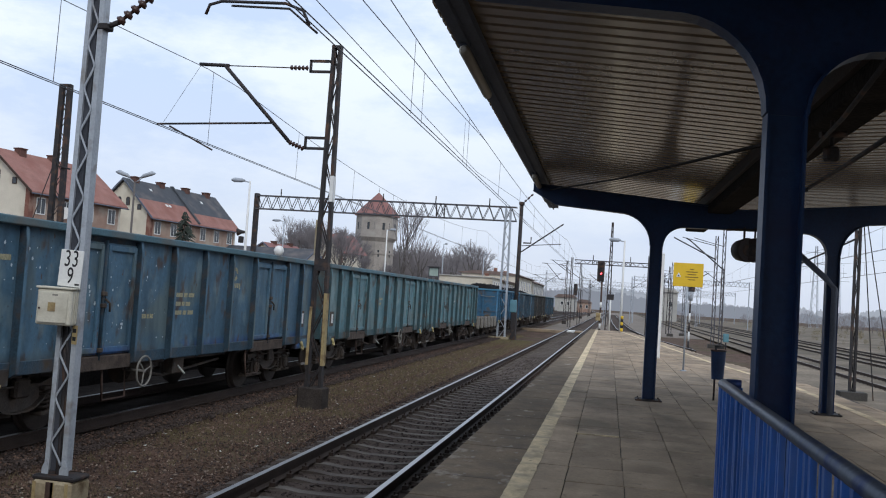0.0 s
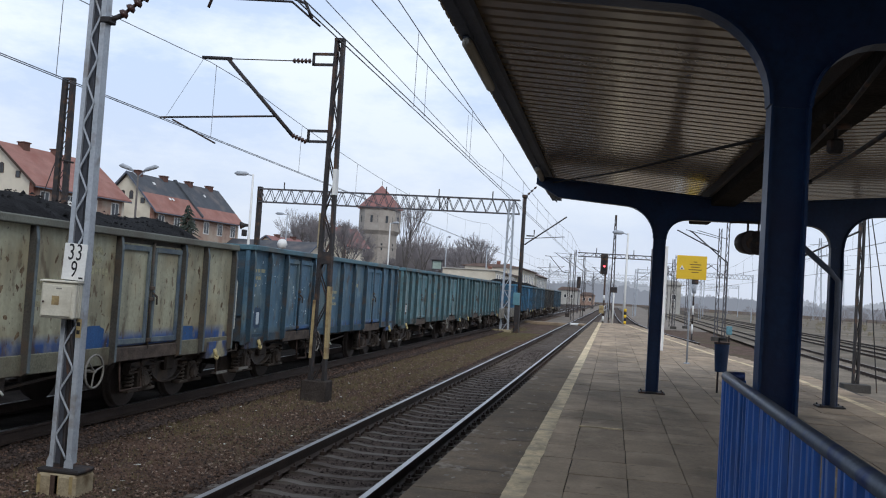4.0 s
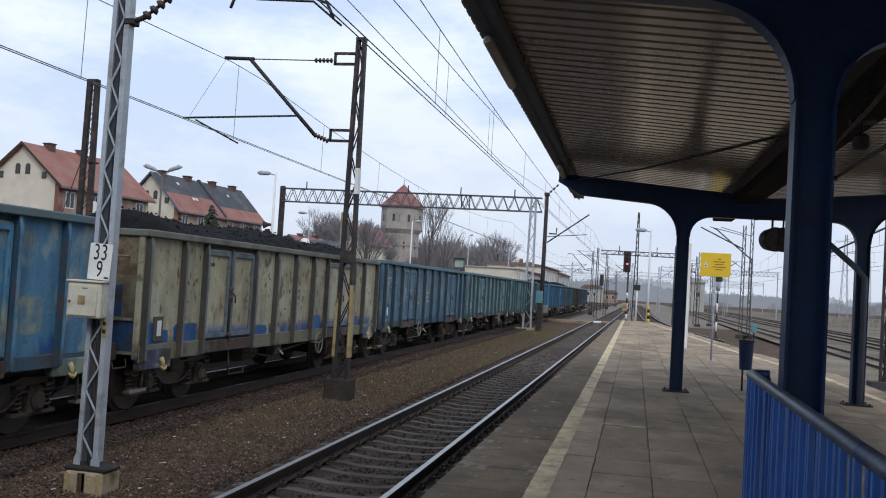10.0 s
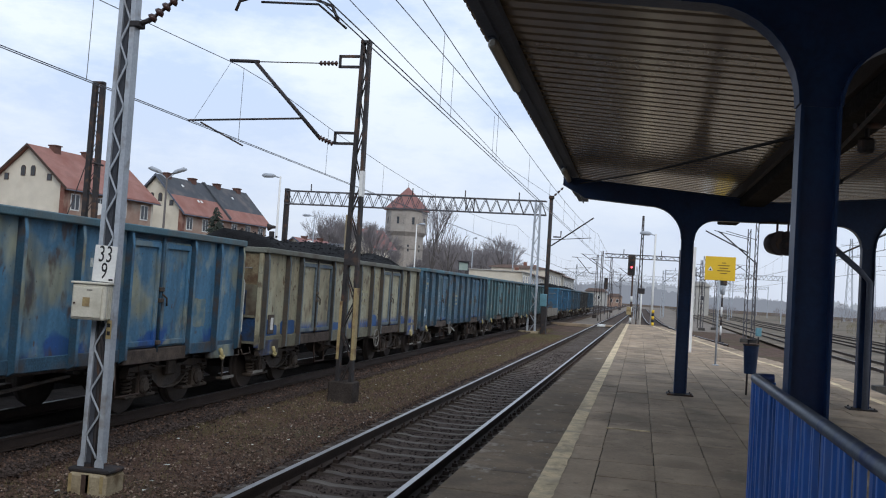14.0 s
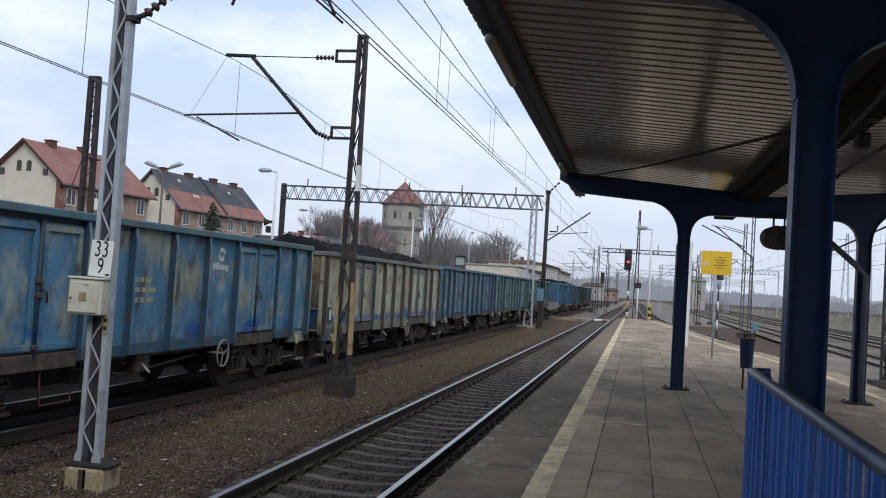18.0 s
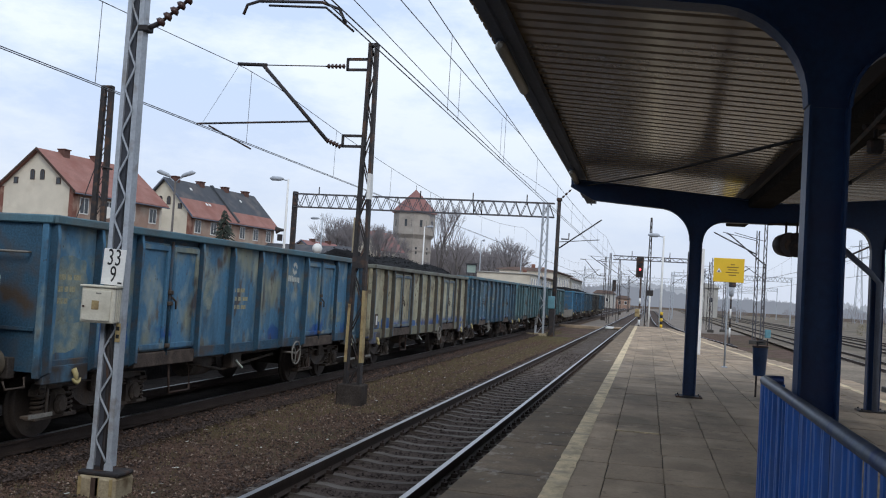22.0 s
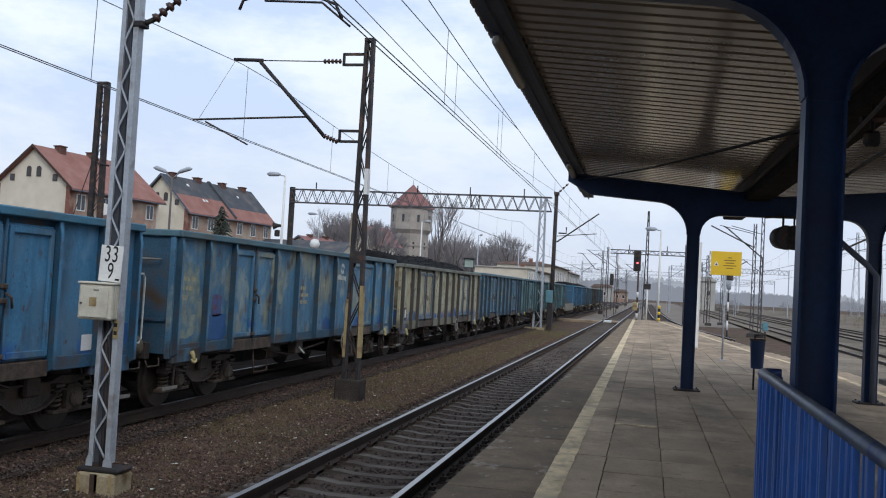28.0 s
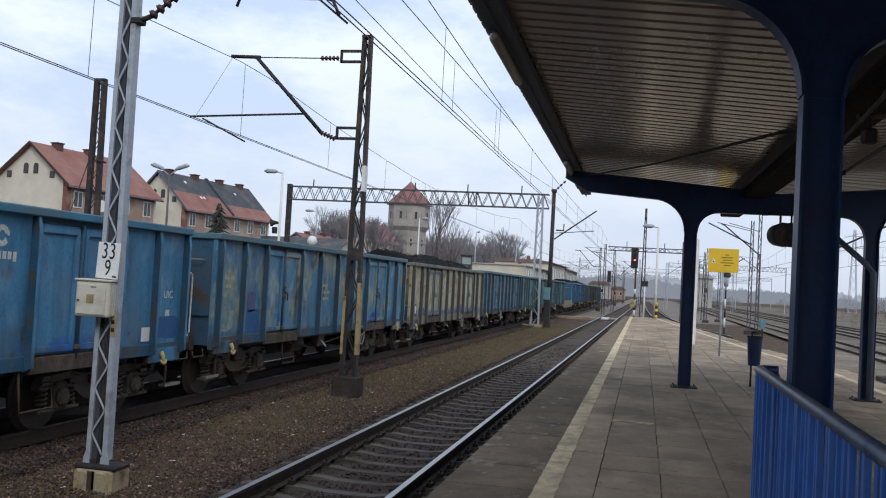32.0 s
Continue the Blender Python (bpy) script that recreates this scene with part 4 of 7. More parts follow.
mm = arm_mast(-6.17, 19.2, 7.44, -1, "black lattice mast with yellow bands and a cantilever arm")
for s, za, zb in ((-1, 0.62, 1.85), (1, 0.62, 2.15)):
    part("yellow_band", bar(B(), (s * 0.165, -0.005, za), (s * (0.172 - 0.0115 * zb), -0.005, zb), 0.060, 0.18, up=(0, 1, 0)), m_ochre, mm, "faded yellow warning band")
part("white_band", bar(B(), (0.112, -0.005, 4.1), (0.105, -0.005, 4.65), 0.075, 0.185, up=(0, 1, 0)), m_white, mm)
part("rung", box(B(), -0.15, 0.15, -0.095, 0.095, 2.62, 2.88), m_black, mm)
part("hanging_rag", box(B(), -0.20, -0.165, -0.03, 0.03, 2.95, 3.7), m_conc, mm)


def wire_run(name, x, y0, y1, supports, label, x_far=None, low=5.15, high=6.75, sag=0.75, drop=5.6):
    """Contact wires, a sagging messenger wire and droppers along one track."""
    t = thing(name, label, "overhead line", x, 0, 0, kind="structure")
    def mess(y):
        for a, b in zip(supports, supports[1:]):
            if a <= y <= b:
                u = (y - a) / (b - a)
                return high - sag * 4 * u * (1 - u)
        return high
    for dx in (-0.04, 0.04):
        part("contact_wire", tube(B(), [(dx, y0, low), (dx, y1, low)], 0.008, 5), m_wire, t)
    ys = spaced([(y0, 70, 60), (70, y1, 60)])
    part("messenger_wire", tube(B(), [(0, y, mess(y)) for y in ys], 0.008, 5), m_wire, t)
    y = supports[0] + 2.6
    while y < min(y1, 130):
        if mess(y) - low > 0.2:
            part("dropper", tube(B(), [(0, y, low), (0, y + 0.03, mess(y))], 0.006, 4), m_wire, t)
        y += drop
    return t


wire_run("overhead_line", TRAIN, -30, 300, (-40, 19.2, 62, 118, 174, 230, 300), "twin contact wires with droppers above the freight train")
wire_run("overhead_line", NEAR, -30, 300, (-50, 9.7, 62, 118, 174, 230, 300), "twin contact wires with droppers above the near track", low=5.06, high=6.42, sag=0.48)
st = B()
tube(st, [(NEAR, -3, 6.07), (NEAR, 3, 5.93), (NEAR, 9.7, 5.86), (NEAR, 16.4, 5.93), (NEAR, 22.3, 6.07)], 0.007, 5)
for y in (4.0, 15.0, 19.3):
    tube(st, [(NEAR, y, 5.06), (NEAR, y + 0.02, 5.93)], 0.005, 4)
solid("stitch_wire", st, m_wire, "thin stitch wire slung under the messenger wire", "cable")
for x in (10.6, 15.4):
    wire_run("overhead_line", x, -10, 300, (-40, 30, 78, 130, 190, 240, 300), "overhead wires above the yard tracks", low=5.3)
fw = B()
tube(fw, [(-6.1, -30, 8.4), (-6.1, 9.7, 8.0), (-6.2, 40, 7.7), (-6.4, 62, 8.75), (-6.4, 118, 8.6), (-6.4, 240, 8.6)], 0.010, 5)
solid("feeder_wire", fw, m_wire, "thin dark feeder wire running from mast to mast", "cable")


def back_mast(x, y, h, label, mt):
    t = thing("catenary_mast", label, "mast", x, y, 0, group="masts along the line")
    lattice(t, -0.3, h, 0.70, 0.50, 0.18, mt, m_black, 0.55, leg_x=0.185)
    part("cap", bevelled(box(B(), -0.24, 0.24, -0.12, 0.12, h - 0.06, h + 0.04), 0.02), mt, t)
    part("fitting", tube(B(), [(0.1, -0.15, h - 3.2), (0.55, -0.15, h - 3.3)], 0.04, 6), m_black, t)
    part("stay", tube(B(), [(-0.2, 0, h - 2.9), (-1.4, -0.5, 1.8)], 0.02, 5), m_black, t)


back_mast(-21.5, 33, 9.5, "dark rusty lattice mast behind the freight train", m_black)


def truss(t, x0, x1, y, z0, z1, mt, bay=0.37):
    bm = B()
    for z in (z0, z1):
        for dy in (-0.22, 0.22):
            bar(bm, (x0, y + dy, z), (x1, y + dy, z), 0.07, 0.07)
    part("chord", bm, mt, t)
    dg = B()
    n = int((x1 - x0) / bay)
    for dy in (-0.22, 0.22):
        for i in range(n):
            a, b = x0 + (x1 - x0) * i / n, x0 + (x1 - x0) * (i + 1) / n
            za, zb = (z0, z1) if i % 2 else (z1, z0)
            bar(dg, (a, y + dy, za), (b, y + dy, zb), 0.04, 0.035, up=(0, 1, 0))
    tagged(part("lacing", dg, mt, t), kind="stuff")


def gantry(x0, x1, y, z0, z1, label, mt=None, posts=5, legs=True, leg=0.16):
    t = thing("catenary_gantry", label, "gantry", 0, y, 0, group="gantries over the tracks")
    mt = mt or m_truss
    truss(t, x0, x1, 0, z0, z1, mt)
    for i in range(posts):
        x = x0 + (x1 - x0) * (i + 0.5) / posts
        part("wire_stub", tube(B(), [(x, -0.22, z1), (x, -0.22, z1 + 0.5)], 0.04, 6), m_black, t)
    for f in (0.28, 0.72):
        x = x0 + (x1 - x0) * f
        fr = B()
        for dx in (-0.28, 0.28):
            bar(fr, (x + dx, -0.24, z0), (x + dx, -0.24, z1), 0.06, 0.06, up=(0, 1, 0))
        bar(fr, (x - 0.28, -0.24, z0), (x, -0.24, z1), 0.05, 0.05, up=(0, 1, 0))
        bar(fr, (x + 0.28, -0.24, z0), (x, -0.24, z1), 0.05, 0.05, up=(0, 1, 0))
        part("stiffener", fr, m_black, t)
    if legs:
        for x in ((x0, x1) if legs is True else (x0,) if legs else ()):
            part("leg", bevelled(box(B(), x - leg, x + leg, -leg, leg, -0.33, z1 + 0.15), 0.02), m_black if leg > 0.1 else mt, t)
    return t


g = gantry(-25.0, -6.75, 62, 7.5, 8.42, "long pale lattice gantry across the yard tracks", legs="one")
part("mast", tube(B(), [(0.3, 0, -0.35), (0.3, 0, 8.75)], [0.15, 0.12], 10), m_black, g, "sooty black gantry mast", at=pose(-6.75, 0, 0))
part("cap", bevelled(box(B(), -6.62, -6.28, -0.2, 0.2, 8.6, 8.8), 0.02), m_black, g)
part("side_arm", tube(B(), [(-6.2, 0, 6.1), (-5.7, 0, 6.1), (-5.7, 0, 6.5)], 0.05, 6), m_black, g)
insulator("insulator", (-6.3, 0, 8.8), (-5.7, 0, 9.4), g, 0.08, 3)
part("cantilever", tube(B(), [(-6.3, 0, 5.5), (-3.62, 0, 7.47)], 0.045, 6), m_black, g)
part("cantilever_tie", tube(B(), [(-6.3, 0, 5.9), (-3.7, 0, 6.15)], 0.025, 6), m_black, g)
gm = thing("catenary_mast", "pale grey lattice mast beside the gantry leg", "mast", -7.15, 60.6, 0, group="masts along the line")
lattice(gm, -0.3, 8.2, 0.62, 0.42, 0.2, m_galv, m_galv, 0.7, leg_x=0.12)
part("foundation", bevelled(box(B(), -0.8, 0.5, -0.4, 0.4, -0.36, -0.12), 0.03), m_conc, gm)
part("cabinet", bevelled(box(B(), 0.6, 0.95, -0.3, 0.3, -0.3, 1.5), 0.03), m_black, gm)
part("cabinet_top", bevelled(box(B(), 0.5, 0.9, -0.35, 0.25, 1.5, 2.3), 0.03), m_teal_box, gm)

# cantilevers and gantries down the line
for y in (118, 174, 232):
    arm_mast(-6.15, y, 7.6, -1 if y != 174 else 1, "black lattice mast far down the line")
sg = gantry(-4.0, 2.9, 90, 6.15, 6.5, "short lattice gantry beyond the platform end", posts=2, legs=None)
part("leg", box(B(), 2.8, 3.05, -0.12, 0.12, -0.33, 7.2), m_black, sg)
# distant gantries get the pale mast paint in place of haze
for y, a, b in ((165, 3, 22), (210, -26, 18), (250, -20, 30), (310, -30, 34)):
    gantry(a, b, y, 7.0, 7.7, "distant lattice gantry over the station throat", posts=6, mt=m_galv, leg=0.08)
# masts past 125 m change to greyer paint, standing in for haze
for x, y, h in ((-4.9, 104, 7.4), (-4.2, 112, 7.2), (5.6, 104, 7.0), (4.2, 118, 7.2), (-1.4, 128, 6.8), (6.8, 140, 7.6), (2.4, 150, 7.2), (12.8, 120, 7.8), (20.5, 130, 7.8), (-11, 150, 7.4),
                (13.2, 160, 7.8), (24, 170, 7.8), (-5.6, 205, 7.8), (7, 210, 7.8), (16, 225, 7.8)):
    t = thing("catenary_mast", "slender dark lattice mast in the station throat", "mast", x, y, 0, group="masts along the line")
    lattice(t, -0.33, h, 0.36, 0.22, 0.16, m_black if y < 125 else m_truss if (x * 7 + y) % 2 > 1 else m_galv, m_truss, 0.8, leg_x=0.07)
    part("cantilever", tube(B(), [(0, 0, h - 1.9), (2.2 if int(y) % 4 else -2.2, 0, h - 0.4)], 0.04, 6), m_truss, t)
    part("top_tie", tube(B(), [(0, 0, h - 0.5), (2.4 if int(y) % 4 else -2.4, 0, h - 0.4)], 0.02, 6), m_truss, t)

# masts on the yard side
for x, y, h, s, foot, tip in ((7.1, 71.5, 7.95, -3.1, 6.2, 7.7), (7.65, 71.6, 8.9, -2.75, 5.5, 7.7), (5.4, 95, 7.0, 2.4, 4.6, 6.2), (6.9, 100, 7.2, 2.4, 4.8, 6.4)):
    t = thing("catenary_mast", "slim grey lattice mast with a cantilever on the yard side", "mast", x, y, 0, group="masts along the line")
    lattice(t, -0.33, h, 0.27, 0.24, 0.14, m_truss, m_truss, 0.6, leg_x=0.06)
    part("cantilever", tube(B(), [(0, 0, foot), (s * 0.9, 0, tip - 0.15), (s, 0, tip)], 0.05, 6), m_truss, t)
    part("top_tie", tube(B(), [(0, 0, tip - 0.5), (s * 0.8, 0, tip + 0.05)], 0.025, 6), m_truss, t)
    part("foundation", bevelled(box(B(), -0.3, 0.3, -0.3, 0.3, -0.36, 0.0), 0.02), m_plat_side, t)
t = thing("catenary_mast", "tall dark lattice mast with stays beyond the platform", "mast", 7.35, 31.2, 0, group="masts along the line")
lattice(t, -0.3, 8.6, 0.20, 0.17, 0.16, m_black, m_black, 0.8, leg_x=0.06)
part("foundation", bevelled(box(B(), -0.4, 0.4, -0.3, 0.3, -0.36, 0.12), 0.02), m_plat_side, t)
for dx in (0.7, 1.3):
    part("stay", tube(B(), [(0.05, 0, 6.6), (dx, 0.2, -0.3)], 0.018, 5), m_black, t)
part("cantilever", tube(B(), [(0, 0, 5.6), (3.0, 0, 6.7)], 0.04, 6), m_black, t)
part("lower_arm", tube(B(), [(0, 0, 4.9), (-1.9, 0, 3.9)], 0.03, 6), m_black, t)

t = thing("relay_box", "small teal relay box on a leg beside the masts", "cabinet", 7.95, 70.5, -0.3)
part("box", bevelled(box(B(), -0.2, 0.18, -0.2, 0.2, 0.55, 1.15), 0.03), m_teal_box, t)
part("leg", tube(B(), [(0, 0, 0), (0, 0, 0.5)], 0.06, 6), m_black, t)

# ---- signals and lamp posts ----


def main_signal(x, y):
    t = thing("railway_signal", "black colour-light signal showing a single red lamp", "signal", x, y, PLAT - 0.9)
    part("mast", tube(B(), [(0.12, 0, 0), (0.12, 0, 4.6)], 0.07, 8), m_rustpost, t)
    for i in range(4):
        part("white_band", tube(B(), [(0.12, 0, 0.1 + i * 0.8), (0.12, 0, 0.5 + i * 0.8)], 0.078, 8), m_white, t)
    h = part("signal_head", bevelled(box(B(), -0.27, 0.27, -0.12, 0.12, 4.45, 6.0), 0.05), m_black, t)
    for i in range(4):
        part("lens", tube(B(), [(0.02, -0.12, 4.72 + i * 0.34), (0.02, -0.13, 4.72 + i * 0.34)], 0.065, 12), m_red if i == 1 else m_glass, h, "glowing red lamp" if i == 1 else "")
        part("hood", tube(B(), [(0.02, -0.12, 4.74 + i * 0.34), (0.02, -0.24, 4.75 + i * 0.34)], [0.11, 0.10], 10, cap=False), m_black, h)
    part("base", bevelled(box(B(), -0.2, 0.4, -0.25, 0.25, -0.1, 0.3), 0.03), m_conc, t)
    part("yellow_box", bevelled(box(B(), -0.2, 0.15, -0.2, 0.2, 1.5, 2.1), 0.03), m_ochre, t)


main_signal(-1.2, 72)
t = thing("black_pole", "tall thin black lattice pole at the platform end", "mast", -0.52, 72.5, -0.33)
lattice(t, 0, 9.0, 0.42, 0.16, 0.18, m_black, m_black, 0.5, leg_x=0.08)


def street_lamp(x, y, h, reach, label, z=0.0, double=False, mt=None):
    t = thing("lamp_post", label, "lamp post", x, y, z, group="yard lamp posts")
    part("pole", tube(B(), [(0, 0, -0.3), (0, 0, h)], [0.11, 0.07], 8), mt or m_white, t)
    for s in ((-1, 1) if double else (1,)):
        up = 0.45 if double else 0.02
        part("arm", tube(B(), [(0, 0, h - 0.1), (s * reach * 0.6, 0, h + up)], 0.04, 6), m_galv, t)
        part("lamp_head", tube(B(), [(s * reach * 0.35, 0, h + up * 0.7), (s * reach * 0.55, 0, h + up), (s * reach * 1.1, 0, h + up * 1.5), (s * reach * 1.3, 0, h + up * 1.5)],
                               [0.06, 0.15, 0.17, 0.05], 8), m_galv, t)
    return t


street_lamp(0.45, 72, 7.3, -0.9, "slim white lamp post at the platform end", z=0.0)
lp = street_lamp(-25.2, 61.0, 9.3, -1.05, "white concrete lamp post beside the gantry")
horn = part("horn_speaker", tube(B(), [(-0.1, 0, 5.75), (-0.32, -0.05, 5.75), (-0.62, -0.1, 5.72)], [0.09, 0.13, 0.27], 12), m_black, lp, "dark horn loudspeaker")
part("speaker_box", bevelled(box(B(), -0.5, -0.2, -0.15, 0.15, 5.0, 5.45), 0.03), m_black, lp)
street_lamp(-34.9, 63, 9.1, 1.2, "wooden pole with two angled lamp heads", double=True, mt=m_bark)
street_lamp(-40.6, 110, 10.2, -1.2, "grey lamp post far across the yard", mt=m_galv)
street_lamp(-29.0, 116, 10.2, 0.9, "white lamp post far across the yard")
street_lamp(-27.9, 150, 10.7, 0.5, "grey lamp post far across the yard", mt=m_galv)
street_lamp(-19.8, 140, 8.9, 0.4, "grey lamp post far across the yard", mt=m_galv)
t = thing("signal_board", "dark framed pale green board on two posts", "sign", -19.5, 100, -0.3)
part("frame", bevelled(box(B(), -0.58, 0.58, -0.08, 0.0, 4.55, 5.6), 0.02), m_truss, t)
part("face", box(B(), -0.47, 0.47, -0.09, -0.081, 4.66, 5.49), mat("pale_green_board", (0.30, 0.38, 0.34), 0.6), t)
part("shade", box(B(), -0.7, 0.8, -0.4, 0.05, 5.61, 5.67), m_truss, t)
for x in (-0.5, 0.5):
    part("post", tube(B(), [(x, 0.06, 0), (x, 0.06, 5.6)], 0.04, 6), m_truss, t)

t = thing("small_signal", "small signal on a black and white banded post", "signal", 4.9, 64.7, -0.3)
for i in range(6):
    part("band", tube(B(), [(0, 0, i * 0.62), (0, 0, (i + 1) * 0.62)], 0.06, 8), m_white if i % 2 else m_black, t)
part("signal_head", bevelled(box(B(), -0.26, 0.26, -0.12, 0.12, 3.9, 4.6), 0.05), m_black, t)
part("lower_head", tube(B(), [(0, 0, 3.3), (0, 0, 3.9)], [0.14, 0.2], 10), m_galv, t)
part("base", tube(B(), [(0, 0, -0.1), (0, 0, 0.2)], 0.25, 10), m_black, t)
t = thing("small_signal", "black signal on a slim post down the line", "signal", -6.3, 150, -0.3)
part("post", tube(B(), [(0, 0, 0), (0, 0, 4.2)], 0.07, 8), m_truss, t)
part("signal_head", bevelled(box(B(), -0.3, 0.3, -0.12, 0.12, 4.0, 5.8), 0.08), m_black, t)
t = thing("striped_post", "yellow and black striped buffer post at the platform end", "post", 0.52, 68.6, PLAT)
for i in range(5):
    part("band", tube(B(), [(0, 0, i * 0.22), (0, 0, (i + 1) * 0.22)], 0.10, 8), m_ink if i % 2 else m_yellow, t)
t = thing("small_signal", "slim white post with a small dark signal box", "signal", -0.35, 68.5, PLAT)
part("post", tube(B(), [(0, 0, 0), (0, 0, 2.6)], 0.06, 8), m_white, t)
part("signal_head", bevelled(box(B(), -0.22, 0.22, -0.1, 0.1, 2.2, 2.6), 0.03), m_black, t)

# ---- freight train ----
LENGTH, PITCH = 12.5, 13.63
RUN = [(0, -3.78), (1, -1.5), (2, 0.70), (3, 2.70), (4.5, 5.4), (6, 7.78), (7.5, 9.8), (9, 11.69), (10, 12.83), (11, 13.96), (12, 15.06), (13, 16.12), (14, 17.13),
       (15.5, 18.62), (17, 20.03), (18, 20.92), (19, 21.72), (20, 22.47), (21, 23.17), (22, 23.80), (23, 24.42), (24, 25.0), (25, 25.55), (26.5, 26.33), (28, 27.03),
       (29, 27.46), (30, 27.88), (31, 28.24), (32, 28.58)]
RUN_T, RUN_S = [a for a, _ in RUN], [b for _, b in RUN]
GRID = [i * 0.25 for i in range(32)] + [8 + i * 0.5 for i in range(49)]


def travelled(t):
    """Where the pale wagon's near end stands along the track, smoothed."""
    return float(np.mean(np.interp([t - 0.6, t - 0.3, t, t + 0.3, t + 0.6], [-1.0] + RUN_T + [33.0], [-6.1] + RUN_S + [28.92])))


def wagon_paint(name, base, faded, amount, patch=None, patch_top=1.45, rust=0.36, patch_from=0.47):
    """Old wagon paint: faded blotches, rust specks, and touched-up patches low on the sides."""
    m = mat(name, base, 0.6, vary=0.28, scale=1.3, fine=18, bump=0.12, second=faded, amount=amount, sharp=0.06, second_scale=0.9, random_tint=0.25)
    n, l = m.node_tree.nodes, m.node_tree.links
    b = n["Principled BSDF"]
    col = b.inputs["Base Color"].links[0].from_socket
    co = n.new("ShaderNodeTexCoord")

    def layer(color, scale, lo, hi, band=None, stretch=(1, 1, 1), most=1.0):
        nonlocal col
        mp, t, r, mx = n.new("ShaderNodeMapping"), n.new("ShaderNodeTexNoise"), n.new("ShaderNodeMapRange"), n.new("ShaderNodeMixRGB")
        mp.inputs["Scale"].default_value = stretch
        t.inputs["Scale"].default_value, t.inputs["Detail"].default_value = scale, 5
        r.inputs["From Min"].default_value, r.inputs["From Max"].default_value, r.inputs["To Max"].default_value = lo, hi, most
        l.new(co.outputs["Object"], mp.inputs["Vector"])
        l.new(mp.outputs["Vector"], t.inputs["Vector"])
        l.new(t.outputs["Fac"], r.inputs["Value"])
        fac = r.outputs["Result"]
        if band:
            s, q, k = n.new("ShaderNodeSeparateXYZ"), n.new("ShaderNodeMapRange"), n.new("ShaderNodeMath")
            q.inputs["From Min"].default_value, q.inputs["From Max"].default_value = band[1], band[0]
            k.operation = "MULTIPLY"
            l.new(co.outputs["Object"], s.inputs["Vector"])
            l.new(s.outputs["Z"], q.inputs["Value"])
            l.new(q.outputs["Result"], k.inputs[0])
            l.new(fac, k.inputs[1])
            fac = k.outputs["Value"]
        mx.inputs["Color2"].default_value = (*color, 1)
        l.new(fac, mx.inputs["Fac"])
        l.new(col, mx.inputs["Color1"])
        col = mx.outputs["Color"]
    if patch:
        layer(patch, 1.1, patch_from, patch_from + 0.04, (patch_top - 0.1, patch_top + 0.05))
    layer((0.10, 0.05, 0.028), 9.0, 1.01 - rust, 1.06 - rust, None, (1, 1, 0.5), 0.8)
    layer((0.085, 0.05, 0.03), 3.0, 0.60, 0.68, None, (1, 1, 0.5), 0.85)
    layer(tuple(c * 0.35 for c in base), 3.2, 0.44, 0.72, None, (1.6, 1.6, 0.3), 0.55)
    layer(tuple(min(1, c * 1.5 + 0.03) for c in faded), 2.6, 0.54, 0.74, None, (1, 1, 0.7), 0.65)
    layer((0.05, 0.04, 0.034), 2.4, 0.36, 0.60, (0.98, 1.22))
    layer((0.045, 0.035, 0.03), 26.0, 0.66, 0.72, None, (1, 1, 0.7), 0.7)
    layer(tuple(min(1, c * 1.6 + 0.06) for c in base), 30.0, 0.70, 0.75, None, (1, 1, 1), 0.6)
    l.new(col, b.inputs["Base Color"])
    m["base"] = base
    return m


SHADES = {}
POSTS = (0.06, 1.02, 2.02, 3.90, 5.08, 6.28, 7.46, 8.66, 10.58, 11.54, 12.44)
CREAM_POSTS = (0.06, 1.18, 1.95, 4.04, 5.11, 6.18, 7.28, 8.24, 10.32, 11.2, 12.44)


